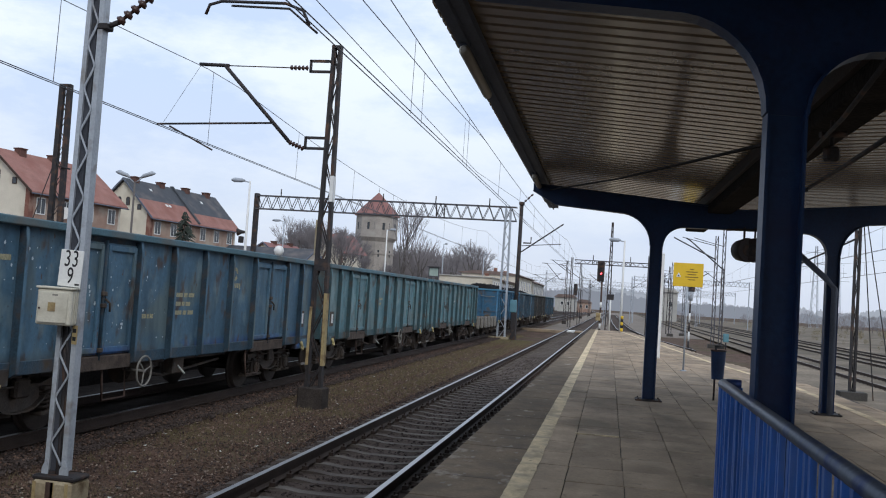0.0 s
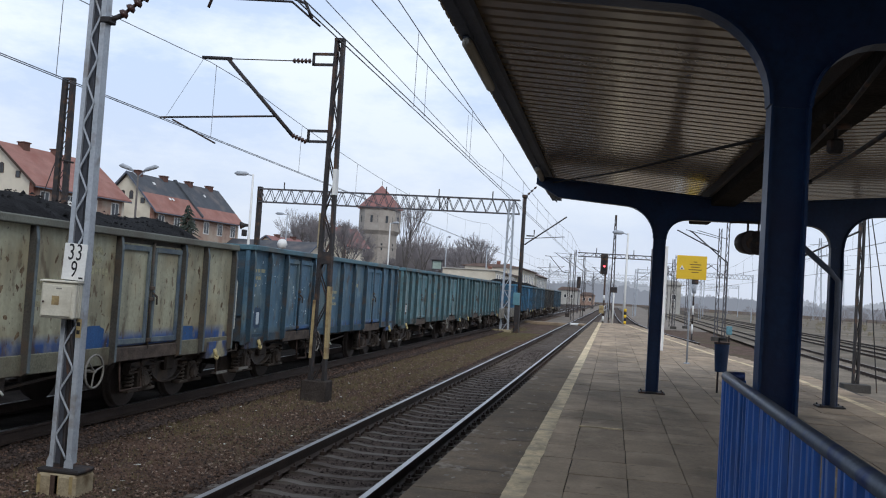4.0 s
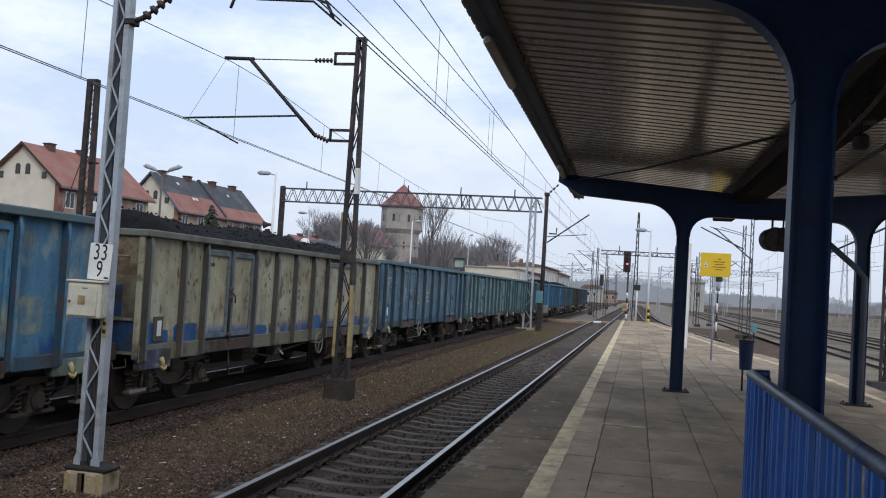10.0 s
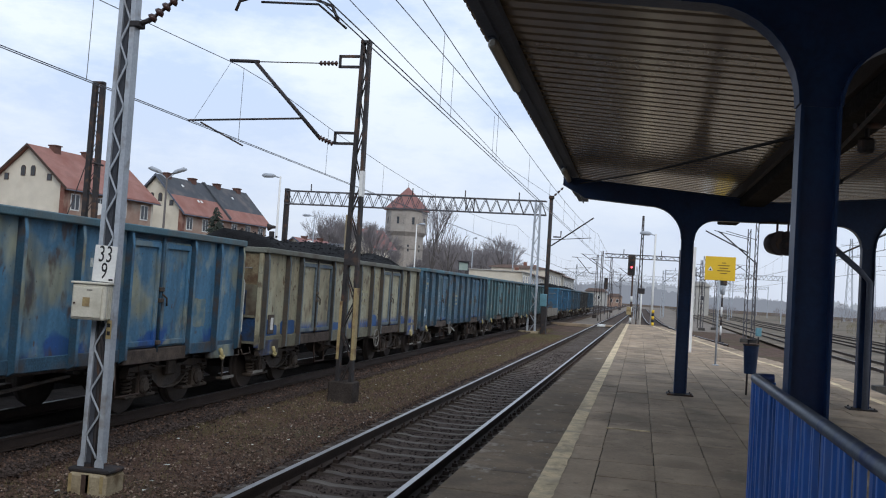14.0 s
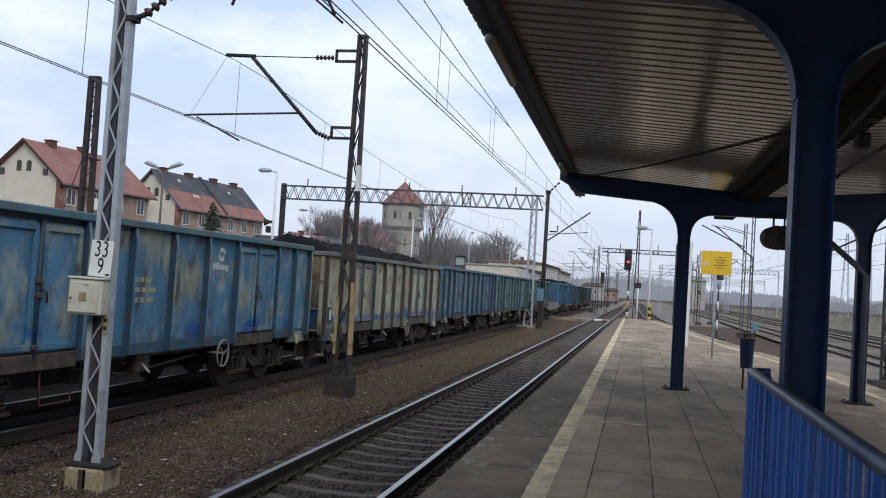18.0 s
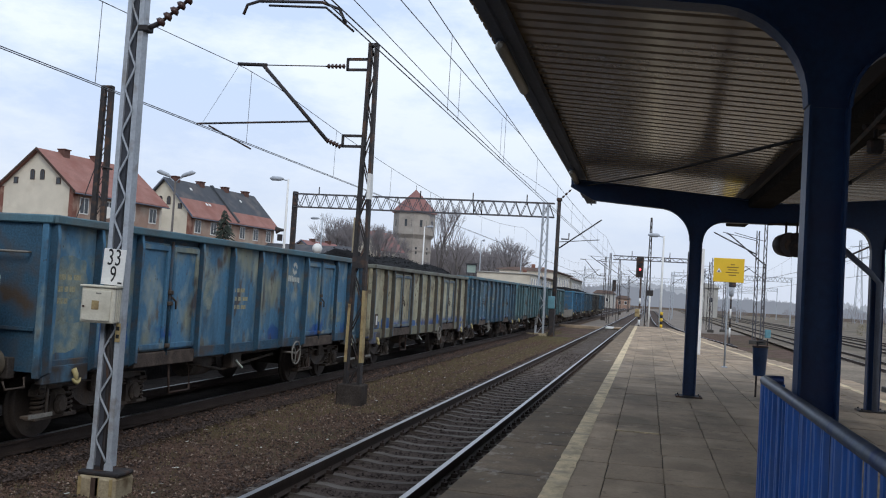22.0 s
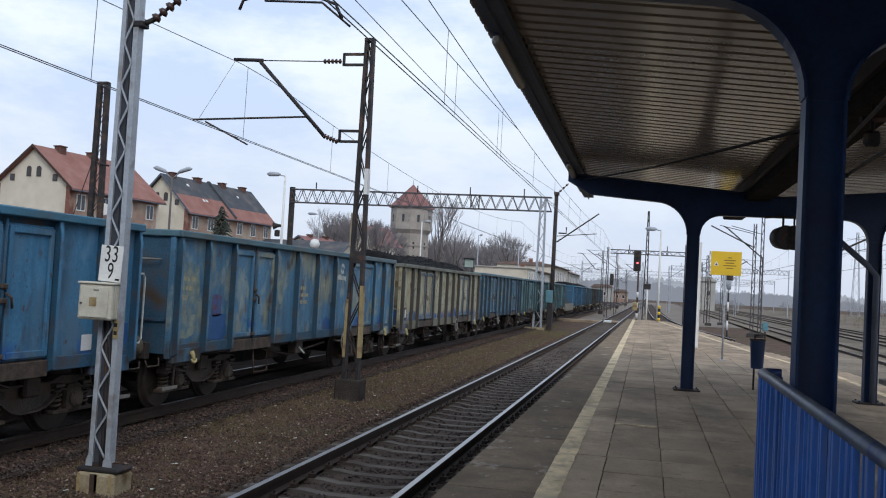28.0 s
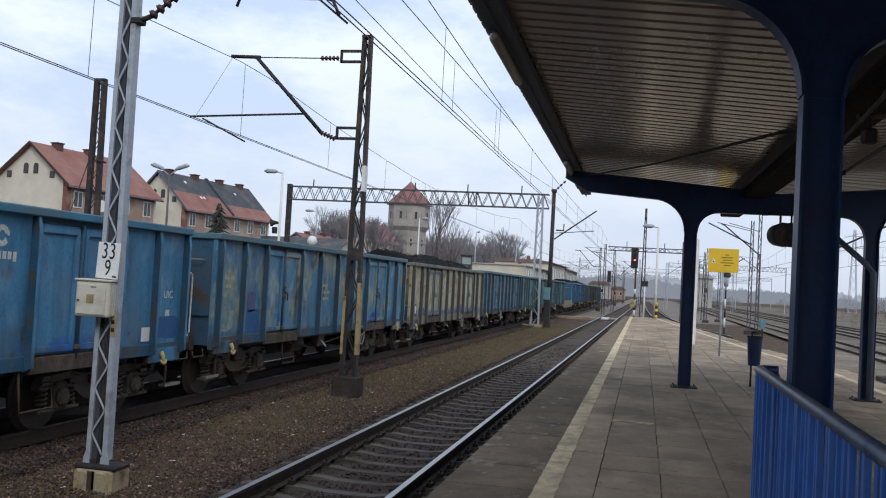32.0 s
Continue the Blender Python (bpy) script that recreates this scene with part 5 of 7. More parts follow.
def bogie(w, yc):
    """One two-axle bogie under a wagon: deep curved side frames, sprung axle boxes, wheelsets free to turn."""
    belly = [(-1.32, 0.60), (-1.26, 0.74), (-0.62, 0.78), (-0.42, 0.72), (0.42, 0.72), (0.62, 0.78), (1.26, 0.74), (1.32, 0.60), (0.62, 0.60), (0.50, 0.50),
             (0.34, 0.41), (0.15, 0.37), (-0.15, 0.37), (-0.34, 0.41), (-0.50, 0.50), (-0.62, 0.60)]
    bg = part("bogie_frame", plate(B(), belly, "x", 0.99, 1.05), m_under, w, at=pose(0, yc, 0))
    lip = B()
    for (a, b), (c, d) in zip(belly, belly[1:] + belly[:1]):
        bar(lip, (1.06, a, b), (1.06, c, d), 0.13, 0.022, up=(0, -(d - b), c - a))
    part("frame_lip", lip, m_under, bg)
    part("side_frame", plate(B(), belly, "x", -1.05, -0.99), m_under, bg)
    part("bolster", bevelled(box(B(), -1.0, 1.0, -0.2, 0.2, 0.5, 0.86), 0.03), m_under, bg)
    part("bolster_end", bevelled(box(B(), 1.05, 1.16, -0.16, 0.16, 0.56, 0.82), 0.03), m_gear, bg)
    sets = []
    for dy in (-0.9, 0.9):
        for s in (-1, 1):
            ab = part("axle_box", bevelled(box(B(), min(s * 0.98, s * 1.17), max(s * 0.98, s * 1.17), dy - 0.15, dy + 0.15, 0.29, 0.66), 0.04), m_gear, bg)
            part("spring_seat", bevelled(box(B(), min(s * 0.96, s * 1.14), max(s * 0.96, s * 1.14), dy - 0.44, dy + 0.44, 0.28, 0.335), 0.012), m_gear, ab)
        cover = tube(B(), [(1.16, dy, 0.47), (1.19, dy, 0.47), (1.20, dy, 0.47), (1.225, dy, 0.47)], [0.135, 0.135, 0.10, 0.085], 16)
        for k in range(4):
            a = math.pi / 4 + k * math.pi / 2
            tube(cover, [(1.18, dy + 0.105 * math.cos(a), 0.47 + 0.105 * math.sin(a)), (1.205, dy + 0.105 * math.cos(a), 0.47 + 0.105 * math.sin(a))], 0.018, 6)
        part("axle_cover", cover, m_gear, bg)
        for q in (-0.30, 0.30):
            coil, top = B(), []
            for k in range(41):
                a = k * math.tau / 8
                top.append((1.05 + 0.075 * math.cos(a), dy + q + 0.075 * math.sin(a), 0.34 + 0.30 * k / 40))
            tube(coil, top, 0.021, 5)
            part("coil_spring", coil, m_gear, bg)
            part("spring_cap", bevelled(box(B(), 0.97, 1.14, dy + q - 0.10, dy + q + 0.10, 0.63, 0.68), 0.01), m_under, bg)
        part("brake_hanger", tube(B(), [(1.0, dy * 0.42, 0.72), (0.98, dy * 0.40, 0.36)], 0.022, 6), m_under, bg)
        ws = B()
        tube(ws, [(-0.72, 0, 0), (0.72, 0, 0)], 0.08, 8)
        for s in (-1, 1):
            tube(ws, [(s * 0.68, 0, 0), (s * 0.685, 0, 0), (s * 0.72, 0, 0), (s * 0.725, 0, 0), (s * 0.75, 0, 0), (s * 0.82, 0, 0)], [0.30, 0.49, 0.49, 0.46, 0.455, 0.45], 26)
            box(ws, min(s * 0.82, s * 0.832), max(s * 0.82, s * 0.832), -0.06, 0.06, 0.2, 0.36)
        sets.append(part("wheelset", ws, m_wheel, w, at=pose(0, yc + dy, 0.46)))
    return sets


MOVING, WHEELS = [], []


def wagon(slot, label, paint, rim, wheel=8.05, coal=False, marks=(), sticker=None, logo=None, patches=(), end_patches=(), name="open_wagon", posts=POSTS, zb=0.90, zt=2.80, trim=None, dark=None):
    """A bogie open wagon; y runs from its near end, z from the rail head; zb and zt are the feet of the posts and the underside of the rim."""
    w = thing(name, label, "wagon", TRAIN, travelled(0) + slot * PITCH, 0, group="wagons of the freight train")
    L = LENGTH
    # post sides: panel paint darkened for shade, with brown grime mixed in
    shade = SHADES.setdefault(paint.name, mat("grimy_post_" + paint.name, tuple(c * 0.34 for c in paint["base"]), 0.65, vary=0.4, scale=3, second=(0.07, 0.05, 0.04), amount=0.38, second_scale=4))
    # ends and sills: paint halved for dirt and the dimmer light on ends
    shaded_grime = SHADES.setdefault(paint.name + "_end", mat("grimy_end_" + paint.name, tuple(c * 0.5 for c in paint["base"]), 0.7, vary=0.45, scale=2.5, second=(0.075, 0.055, 0.04), amount=0.44, second_scale=2.5))
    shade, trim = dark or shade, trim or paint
    doors = ((posts[2], posts[3]), (posts[7], posts[8]))
    for s in (1, -1):
        x0, x1 = sorted((s * 1.40, s * 1.435))
        for a, b in ((0.0, doors[0][0]), (doors[0][1], doors[1][0]), (doors[1][1], L)):
            part("side_panel", box(B(), x0, x1, a, b, 1.06, zt), paint, w)
        for a, b in doors:
            half = (b - a) / 2
            # dark lintel closes the slit above the doors, shade in its colour
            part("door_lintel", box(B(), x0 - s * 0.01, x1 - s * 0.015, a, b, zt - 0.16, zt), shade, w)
            for k in (0, 1):
                c = a + half * k
                dr = part("door", bevelled(box(B(), x0 + s * 0.005, x1 + s * 0.004, c + 0.03, c + half - 0.02, 1.09, zt - 0.09), 0.008), paint, w)
                if s == 1:
                    fr = B()
                    c0, c1 = c + 0.07, c + half - 0.06
                    for q0, q1 in ((c0, c0 + 0.07), (c1 - 0.07, c1)):
                        box(fr, 1.437, 1.478, q0, q1, 1.12, zt - 0.12)
                    for q in (1.12, zt - 0.20):
                        box(fr, 1.437, 1.478, c0 + 0.07, c1 - 0.07, q, q + 0.08)
                    part("door_frame", bevelled(fr, 0.006), trim, dr)
            if s == 1:
                m = a + half
                lk = part("door_bolt", tube(B(), [(1.475, m, 1.02), (1.475, m, zt - 0.05)], 0.022, 8), shade, w)
                for z in (1.16, 1.80, 1.97):
                    part("bolt_clamp", bevelled(box(B(), 1.455, 1.515, m - 0.055, m + 0.055, z - 0.03, z + 0.035), 0.012), m_gear, lk)
                part("bolt_lever", tube(B(), [(1.50, m + 0.02, 1.90), (1.53, m + 0.10, 1.84), (1.52, m + 0.13, 1.72)], 0.016, 6), m_gear, lk)
                part("door_sill", bevelled(box(B(), 1.39, 1.485, a + 0.04, b - 0.04, 0.87, 1.075), 0.01), m_sill, w)
        part("top_rim", bevelled(box(B(), *sorted((s * 1.38, s * 1.545)), -0.02, L + 0.02, zt - 0.015, zt + 0.095), 0.015), rim, w)
        for a, b in ((0.02, doors[0][0]), (doors[0][1], doors[1][0]), (doors[1][1], L - 0.02)):
            part("bottom_sill", bevelled(box(B(), *sorted((s * 1.36, s * 1.452)), a, b, zb + 0.02, 1.10), 0.01), shaded_grime, w)
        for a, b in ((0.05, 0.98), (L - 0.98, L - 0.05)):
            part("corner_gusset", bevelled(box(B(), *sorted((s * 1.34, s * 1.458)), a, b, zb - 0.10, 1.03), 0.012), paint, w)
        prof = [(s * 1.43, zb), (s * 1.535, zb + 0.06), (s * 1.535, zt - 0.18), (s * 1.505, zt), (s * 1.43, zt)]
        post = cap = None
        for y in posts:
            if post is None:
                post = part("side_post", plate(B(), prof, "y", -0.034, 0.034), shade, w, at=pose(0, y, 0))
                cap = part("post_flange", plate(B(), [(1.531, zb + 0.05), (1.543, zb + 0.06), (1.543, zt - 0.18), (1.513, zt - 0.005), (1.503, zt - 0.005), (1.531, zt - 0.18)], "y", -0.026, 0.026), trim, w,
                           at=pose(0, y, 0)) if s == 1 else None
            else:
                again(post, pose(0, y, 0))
                if cap:
                    again(cap, pose(0, y, 0))
    for y0, y1, s in ((0.0, 0.05, -1), (L - 0.05, L, 1)):
        part("end_wall", box(B(), -1.40, 1.40, y0, y1, 0.95, zt + 0.02), shaded_grime, w)
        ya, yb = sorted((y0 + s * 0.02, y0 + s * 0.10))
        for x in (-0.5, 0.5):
            part("end_post", box(B(), x - 0.06, x + 0.06, ya, yb, 0.95, zt), shaded_grime, w)
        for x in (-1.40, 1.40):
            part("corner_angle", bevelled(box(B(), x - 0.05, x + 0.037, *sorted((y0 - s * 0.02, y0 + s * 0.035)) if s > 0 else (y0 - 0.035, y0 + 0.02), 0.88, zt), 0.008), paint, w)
        part("end_rib", box(B(), -1.33, 1.33, *sorted((y0 + s * 0.02, y0 + s * 0.045)), 1.46, 1.50), shaded_grime, w)
        if s < 0:
            part("end_grab_rail", tube(B(), [(0.35, -0.03, 2.42), (0.36, -0.12, 2.42), (1.20, -0.12, 2.42), (1.21, -0.03, 2.42)], 0.016, 6), m_dull, w)
        part("end_rim", bevelled(box(B(), -1.5, 1.5, y0 - 0.06, y1 + 0.06, zt - 0.015, zt + 0.092), 0.015), rim, w)
        ye = 0.0 if s < 0 else L
        hb = bevelled(box(B(), -1.08, 1.08, *sorted((ye - s * 0.02, ye + s * 0.12)), 0.86, 1.12), 0.01)
        part("headstock", hb, m_under, w)
        for x in (-0.875, 0.875):
            bf = part("buffer", tube(B(), [(x, ye + s * 0.14, 1.05), (x, ye + s * 0.16, 1.05), (x, ye + s * 0.17, 1.05), (x, ye + s * 0.38, 1.05), (x, ye + s * 0.385, 1.05), (x, ye + s * 0.50, 1.05)],
                                     [0.19, 0.19, 0.135, 0.125, 0.085, 0.085], 16), m_buffer, w)
            part("buffer_head", tube(B(), [(x, ye + s * 0.50, 1.05), (x, ye + s * 0.515, 1.05), (x, ye + s * 0.54, 1.05)], [0.20, 0.24, 0.235], 20), m_gear, bf)
        if s > 0:
            part("handrail", tube(B(), [(1.40, ye + 0.03, 1.16), (1.40, ye + 0.26, 1.17), (1.40, ye + 0.31, 1.23), (1.40, ye + 0.32, 2.12), (1.40, ye + 0.27, 2.18), (1.40, ye + 0.03, 2.19)], 0.016, 8), m_pale, w, "pale bent end handrail")
        part("step_loop", tube(B(), [(1.30, ye + s * 0.1, 0.9), (1.32, ye + s * 0.1, 0.78), (1.32, ye + s * 0.46, 0.78), (1.30, ye + s * 0.48, 0.88)], 0.014, 6), m_gear, w)
        stp = part("step_plate", box(B(), 1.29, 1.40, *sorted((ye - s * 0.36, ye + s * 0.1)), 0.40, 0.43), m_under, w)
        part("step_edge", box(B(), 1.40, 1.412, *sorted((ye - s * 0.36, ye + s * 0.1)), 0.395, 0.445), m_dull, stp)
        part("step_hanger", tube(B(), [(1.36, ye - s * 0.30, 0.86), (1.36, ye - s * 0.30, 0.42)], 0.02, 6), m_under, w)
        hk, yh = B(), ye - s * 0.66
        tube(hk, [(1.462, yh, zb + 0.06), (1.50, yh, zb), (1.515, yh, zb - 0.08)], [0.04, 0.034, 0.026], 8)
        tube(hk, [(1.515, yh - 0.085, zb - 0.055), (1.52, yh - 0.045, zb - 0.095), (1.52, yh, zb - 0.11), (1.52, yh + 0.045, zb - 0.095), (1.515, yh + 0.085, zb - 0.055)], [0.012, 0.024, 0.03, 0.024, 0.012], 8)
        part("tow_hook", hk, m_hook, w, "pale yellow towing hook")
        part("brake_hose", tube(B(), [(0.5, ye + s * 0.15, 0.85), (0.5, ye + s * 0.35, 0.45), (0.45, ye + s * 0.5, 0.4)], 0.03, 7), m_black, w)
        part("coupling", tube(B(), [(0, ye + s * 0.1, 1.0), (0, ye + s * 0.56, 0.9)], 0.06, 6), m_under, w)
    part("floor", box(B(), -1.4, 1.4, 0.05, L - 0.05, 1.0, 1.10), m_under, w)
    for x in (-0.5, 0.5):
        part("centre_sill", box(B(), x - 0.08, x + 0.08, 0.1, L - 0.1, 0.72, 1.0), m_under, w)
    part("brake_cylinder", tube(B(), [(0.9, 4.6, 0.72), (0.9, 5.3, 0.72)], [0.2, 0.2], 14), m_under, w)
    part("air_tank", tube(B(), [(-0.7, 6.3, 0.7), (-0.7, 7.6, 0.7)], [0.22, 0.22], 14), m_under, w)
    st = part("shunter_step", tube(B(), [(1.40, 3.2, 0.95), (1.44, 3.2, 0.42), (1.44, 3.85, 0.42), (1.40, 3.85, 0.95)], 0.018, 6), m_rustpost, w)
    again(st, pose(0, 5.4, 0))
    part("brake_rigging", tube(B(), [(1.1, 4.3, 0.78), (1.15, 5.6, 0.60), (1.1, 8.0, 0.75)], 0.025, 6), m_under, w)
    part("valve_box", bevelled(box(B(), 1.1, 1.3, 5.7, 6.1, 0.62, 0.9), 0.02), m_under, w)
    part("valve_handle", tube(B(), [(1.3, 5.85, 0.76), (1.42, 5.9, 0.62)], 0.018, 6), m_pale, w)
    hy = wheel
    hw = B()
    ring = [(1.60, hy + 0.23 * math.cos(a * math.tau / 20), 0.80 + 0.23 * math.sin(a * math.tau / 20)) for a in range(21)]
    tube(hw, ring, 0.017, 6, cap=False)
    for a in (0.3, 2.4, 4.5):
        tube(hw, [(1.60, hy, 0.80), (1.60, hy + 0.23 * math.cos(a), 0.80 + 0.23 * math.sin(a))], 0.012, 5)
    tube(hw, [(1.3, hy, 0.80), (1.62, hy, 0.80)], 0.025, 6)
    part("brake_handwheel", hw, m_dull, w, "grey spoked brake handwheel")
    for y, z, rows, wd, mt in marks:
        for i, q in enumerate(rows):
            for a, b in ((0.0, 0.36), (0.44, 0.62), (0.70, 1.0)):
                part("text_bar", box(B(), 1.4355, 1.439, y + a * q * wd, y + b * q * wd, z - i * 0.15, z - i * 0.15 + 0.07), mt, w)
    if logo:
        ly, lz, lm = logo
        for k in (0, 180):
            lg = B()
            pts = [(0.125 * math.cos(radians(a)), 0.12 * math.sin(radians(a))) for a in range(-5, 146, 25)] + [(0.05 * math.cos(radians(a)), 0.055 * math.sin(radians(a))) for a in range(170, 19, -25)]
            plate(lg, [(u, v + 0.008) for u, v in pts], "x", 0.0, 0.003)
            part("emblem", lg, lm, w, at=pose(1.4365, ly, lz, k))
        for i in range(7):
            part("emblem_bar", box(B(), 1.4355, 1.439, ly - 0.33 + i * 0.09, ly - 0.27 + i * 0.09, lz - 0.27 - 0.025 * (i == 6), lz - 0.18 + 0.03 * (i < 3)), lm, w)
    if sticker:
        sy, sz = sticker
        hold = part("label_holder", bevelled(box(B(), 1.436, 1.462, sy - 0.02, sy + 0.26, sz - 0.02, sz + 0.36), 0.006), m_under, w)
        part("paper_label", box(B(), 1.4625, 1.466, sy + 0.07, sy + 0.20, sz + 0.06, sz + 0.30), m_white, hold, "white paper consignment label")
    if coal:
        bm = B()
        nx, ny = 12, 56
        g = [[bm.verts.new((-1.37 + 2.74 * i / nx, 0.08 + (L - 0.16) * j / ny,
                            2.62 + 0.60 * math.sin(math.pi * i / nx) ** 0.8 * max(0.0, min(1, 0.4 * j - 1.6, 0.35 * (ny - j))) * (0.95 + 0.10 * math.sin(j * 0.23 + 0.6)) + 0.07 * noise.noise((i * 0.9, j * 0.7, slot))))
              for i in range(nx + 1)] for j in range(ny + 1)]
        g_z = [[v.co.z for v in row] for row in g]
        for j in range(ny):
            for i in range(nx):
                bm.faces.new((g[j][i], g[j][i + 1], g[j + 1][i + 1], g[j + 1][i])).smooth = True
        part("coal_load", bm, m_coal, w, "heaped black coal load")
        rc = random.Random(17)
        lumps = B()
        for _ in range(1300):
            i, j, r = rc.randrange(1, nx), rc.randrange(2, ny - 1), 0.015 + 0.035 * rc.random() ** 3
            cx, cy, cz = -1.37 + 2.74 * (i + rc.uniform(-0.5, 0.5)) / nx, 0.08 + (L - 0.16) * (j + rc.uniform(-0.5, 0.5)) / ny, g_z[j][i] + 0.2 * r
            v = [lumps.verts.new((cx + r * a * rc.uniform(0.7, 1.3), cy + r * b * rc.uniform(0.7, 1.3), cz + r * c * rc.uniform(0.6, 1.1))) for a, b, c in ((1, 0, 0), (-1, 0, 0), (0, 1, 0), (0, -1, 0), (0, 0, 1))]
            for f in ((0, 2, 4), (2, 1, 4), (1, 3, 4), (3, 0, 4)):
                lumps.faces.new([v[q] for q in f])
        tagged(part("loose_coal", lumps, m_coal, w), kind="stuff")
    for y, z, wd, ht, mt in patches:
        rp = random.Random(int(y * 100))
        edge = []
        for k in range(28):
            c, s = math.cos(k * math.tau / 28), math.sin(k * math.tau / 28)
            q = rp.uniform(0.86, 1.04)
            edge.append((y + wd * (0.5 + 0.5 * math.copysign(abs(c) ** 0.35, c) * q), z + ht * (0.5 + 0.5 * math.copysign(abs(s) ** 0.35, s) * rp.uniform(0.88, 1.04))))
        part("paint_patch", plate(B(), edge, "x", 1.4352, 1.4372 + 0.0015 * (int(y * 31) % 3)), mt, w)
    for x0, x1, z0, z1, mt in end_patches:
        part("end_patch", box(B(), x0, x1, -0.004, -0.0005, z0, z1), mt, w)
    for yc in (1.75, L - 1.75):
        for ws in bogie(w, yc):
            WHEELS.append(ws)
    MOVING.append((w, slot * PITCH))
    return w


def rust_scars(w):
    """Scraped spots and short runs of rust on the side panels of a wagon."""
    rs = random.Random(33)
    bm = B()
    for _ in range(110):
        bay = rs.choice((0, 1, 3, 4, 5, 6, 8, 9))
        ya, yb = (CREAM_POSTS[bay] + 0.08, CREAM_POSTS[bay + 1] - 0.08) if bay + 1 < len(CREAM_POSTS) else (0.1, 0.4)
        cy, cz = rs.uniform(ya, yb), rs.uniform(1.2, 2.6)
        r, tall, lean = 0.010 + 0.045 * rs.random() ** 3, rs.uniform(0.8, 3.2), rs.uniform(-0.6, 0.6)
        rim = []
        for k in range(7):
            a, q = k * math.tau / 7, r * rs.uniform(0.5, 1.2)
            rim.append((cy + q * (math.cos(a) + lean * tall * math.sin(a)), cz + q * tall * math.sin(a)))
        plate(bm, rim, "x", 1.4354, 1.4382)
    tagged(part("rust_scars", bm, m_rust_scar, w, "brown scraped rust spots"), kind="stuff")


p_cream = wagon_paint("faded_cream_wagon_paint", (0.375, 0.365, 0.262), (0.30, 0.267, 0.175), 0.48, patch=(0.025, 0.08, 0.26), patch_top=1.30, patch_from=0.42, rust=0.395)
p_blue = wagon_paint("weathered_blue_wagon_paint", (0.072, 0.185, 0.295), (0.25, 0.265, 0.20), 0.41, patch=(0.022, 0.085, 0.27), patch_top=1.42, patch_from=0.57, rust=0.34)
p_bright = wagon_paint("bright_blue_wagon_paint", (0.06, 0.20, 0.345), (0.08, 0.165, 0.25), 0.42, patch=(0.03, 0.12, 0.34), patch_top=1.3, patch_from=0.55, rust=0.35)
p_dark = wagon_paint("dull_blue_wagon_paint", (0.072, 0.147, 0.215), (0.12, 0.17, 0.182), 0.42, patch=(0.03, 0.10, 0.28), patch_top=1.2, rust=0.35)
p_teal = wagon_paint("faded_teal_wagon_paint", (0.105, 0.208, 0.240), (0.15, 0.215, 0.222), 0.44, rust=0.35)
r_teal = mat("dull_teal_rim_paint", (0.075, 0.15, 0.185), 0.65, vary=0.3, scale=2, second=(0.12, 0.12, 0.11), amount=0.42)
r_olive = mat("dull_olive_rim_paint", (0.145, 0.15, 0.125), 0.7, vary=0.3, scale=2, second=(0.09, 0.075, 0.06), amount=0.42)
r_blue = mat("bright_rim_paint", (0.05, 0.165, 0.255), 0.6, vary=0.25, scale=2, second=(0.09, 0.13, 0.15), amount=0.4)

m_cream_trim = mat("grey_blue_post_paint", (0.125, 0.152, 0.160), 0.65, vary=0.4, scale=2.5, fine=18, second=(0.055, 0.085, 0.13), amount=0.42, second_scale=1.6)
# sides of the cream wagon's posts: shadow and dirt put into one dark colour
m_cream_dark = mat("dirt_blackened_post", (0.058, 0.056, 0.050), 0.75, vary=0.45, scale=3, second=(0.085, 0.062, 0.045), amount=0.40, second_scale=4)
m_pale_patch = mat("pale_scuffed_paint", (0.22, 0.255, 0.22), 0.7, vary=0.4, scale=6, second=(0.09, 0.18, 0.24), amount=0.46, second_scale=5)
m_dark_patch = mat("dark_blue_patch", (0.03, 0.06, 0.11), 0.6, vary=0.3)
m_deep_patch = mat("fresh_blue_patch", (0.024, 0.088, 0.235), 0.5, vary=0.3, scale=4)
m_rust_patch = mat("rust_stained_cream_paint", (0.19, 0.155, 0.095), 0.75, vary=0.45, scale=5, second=(0.10, 0.06, 0.035), amount=0.48, second_scale=7)
# blue of the wagon end, darkened for the shadow there and for grime
m_end_patch = mat("grimy_blue_end_paint", (0.020, 0.060, 0.150), 0.6, vary=0.45, scale=4, second=(0.035, 0.036, 0.040), amount=0.47, second_scale=4)
m_rust_scar = mat("scraped_rust", (0.20, 0.145, 0.088), 0.85, vary=0.5, scale=9, second=(0.10, 0.068, 0.043), amount=0.5, second_scale=11)
m_red_patch = mat("dull_red_sticker", (0.13, 0.06, 0.085), 0.6, vary=0.4, scale=8, second=(0.05, 0.10, 0.25), amount=0.5, second_scale=9)
m_chip = mat("white_paint_splash", (0.55, 0.62, 0.66), 0.6, vary=0.2)
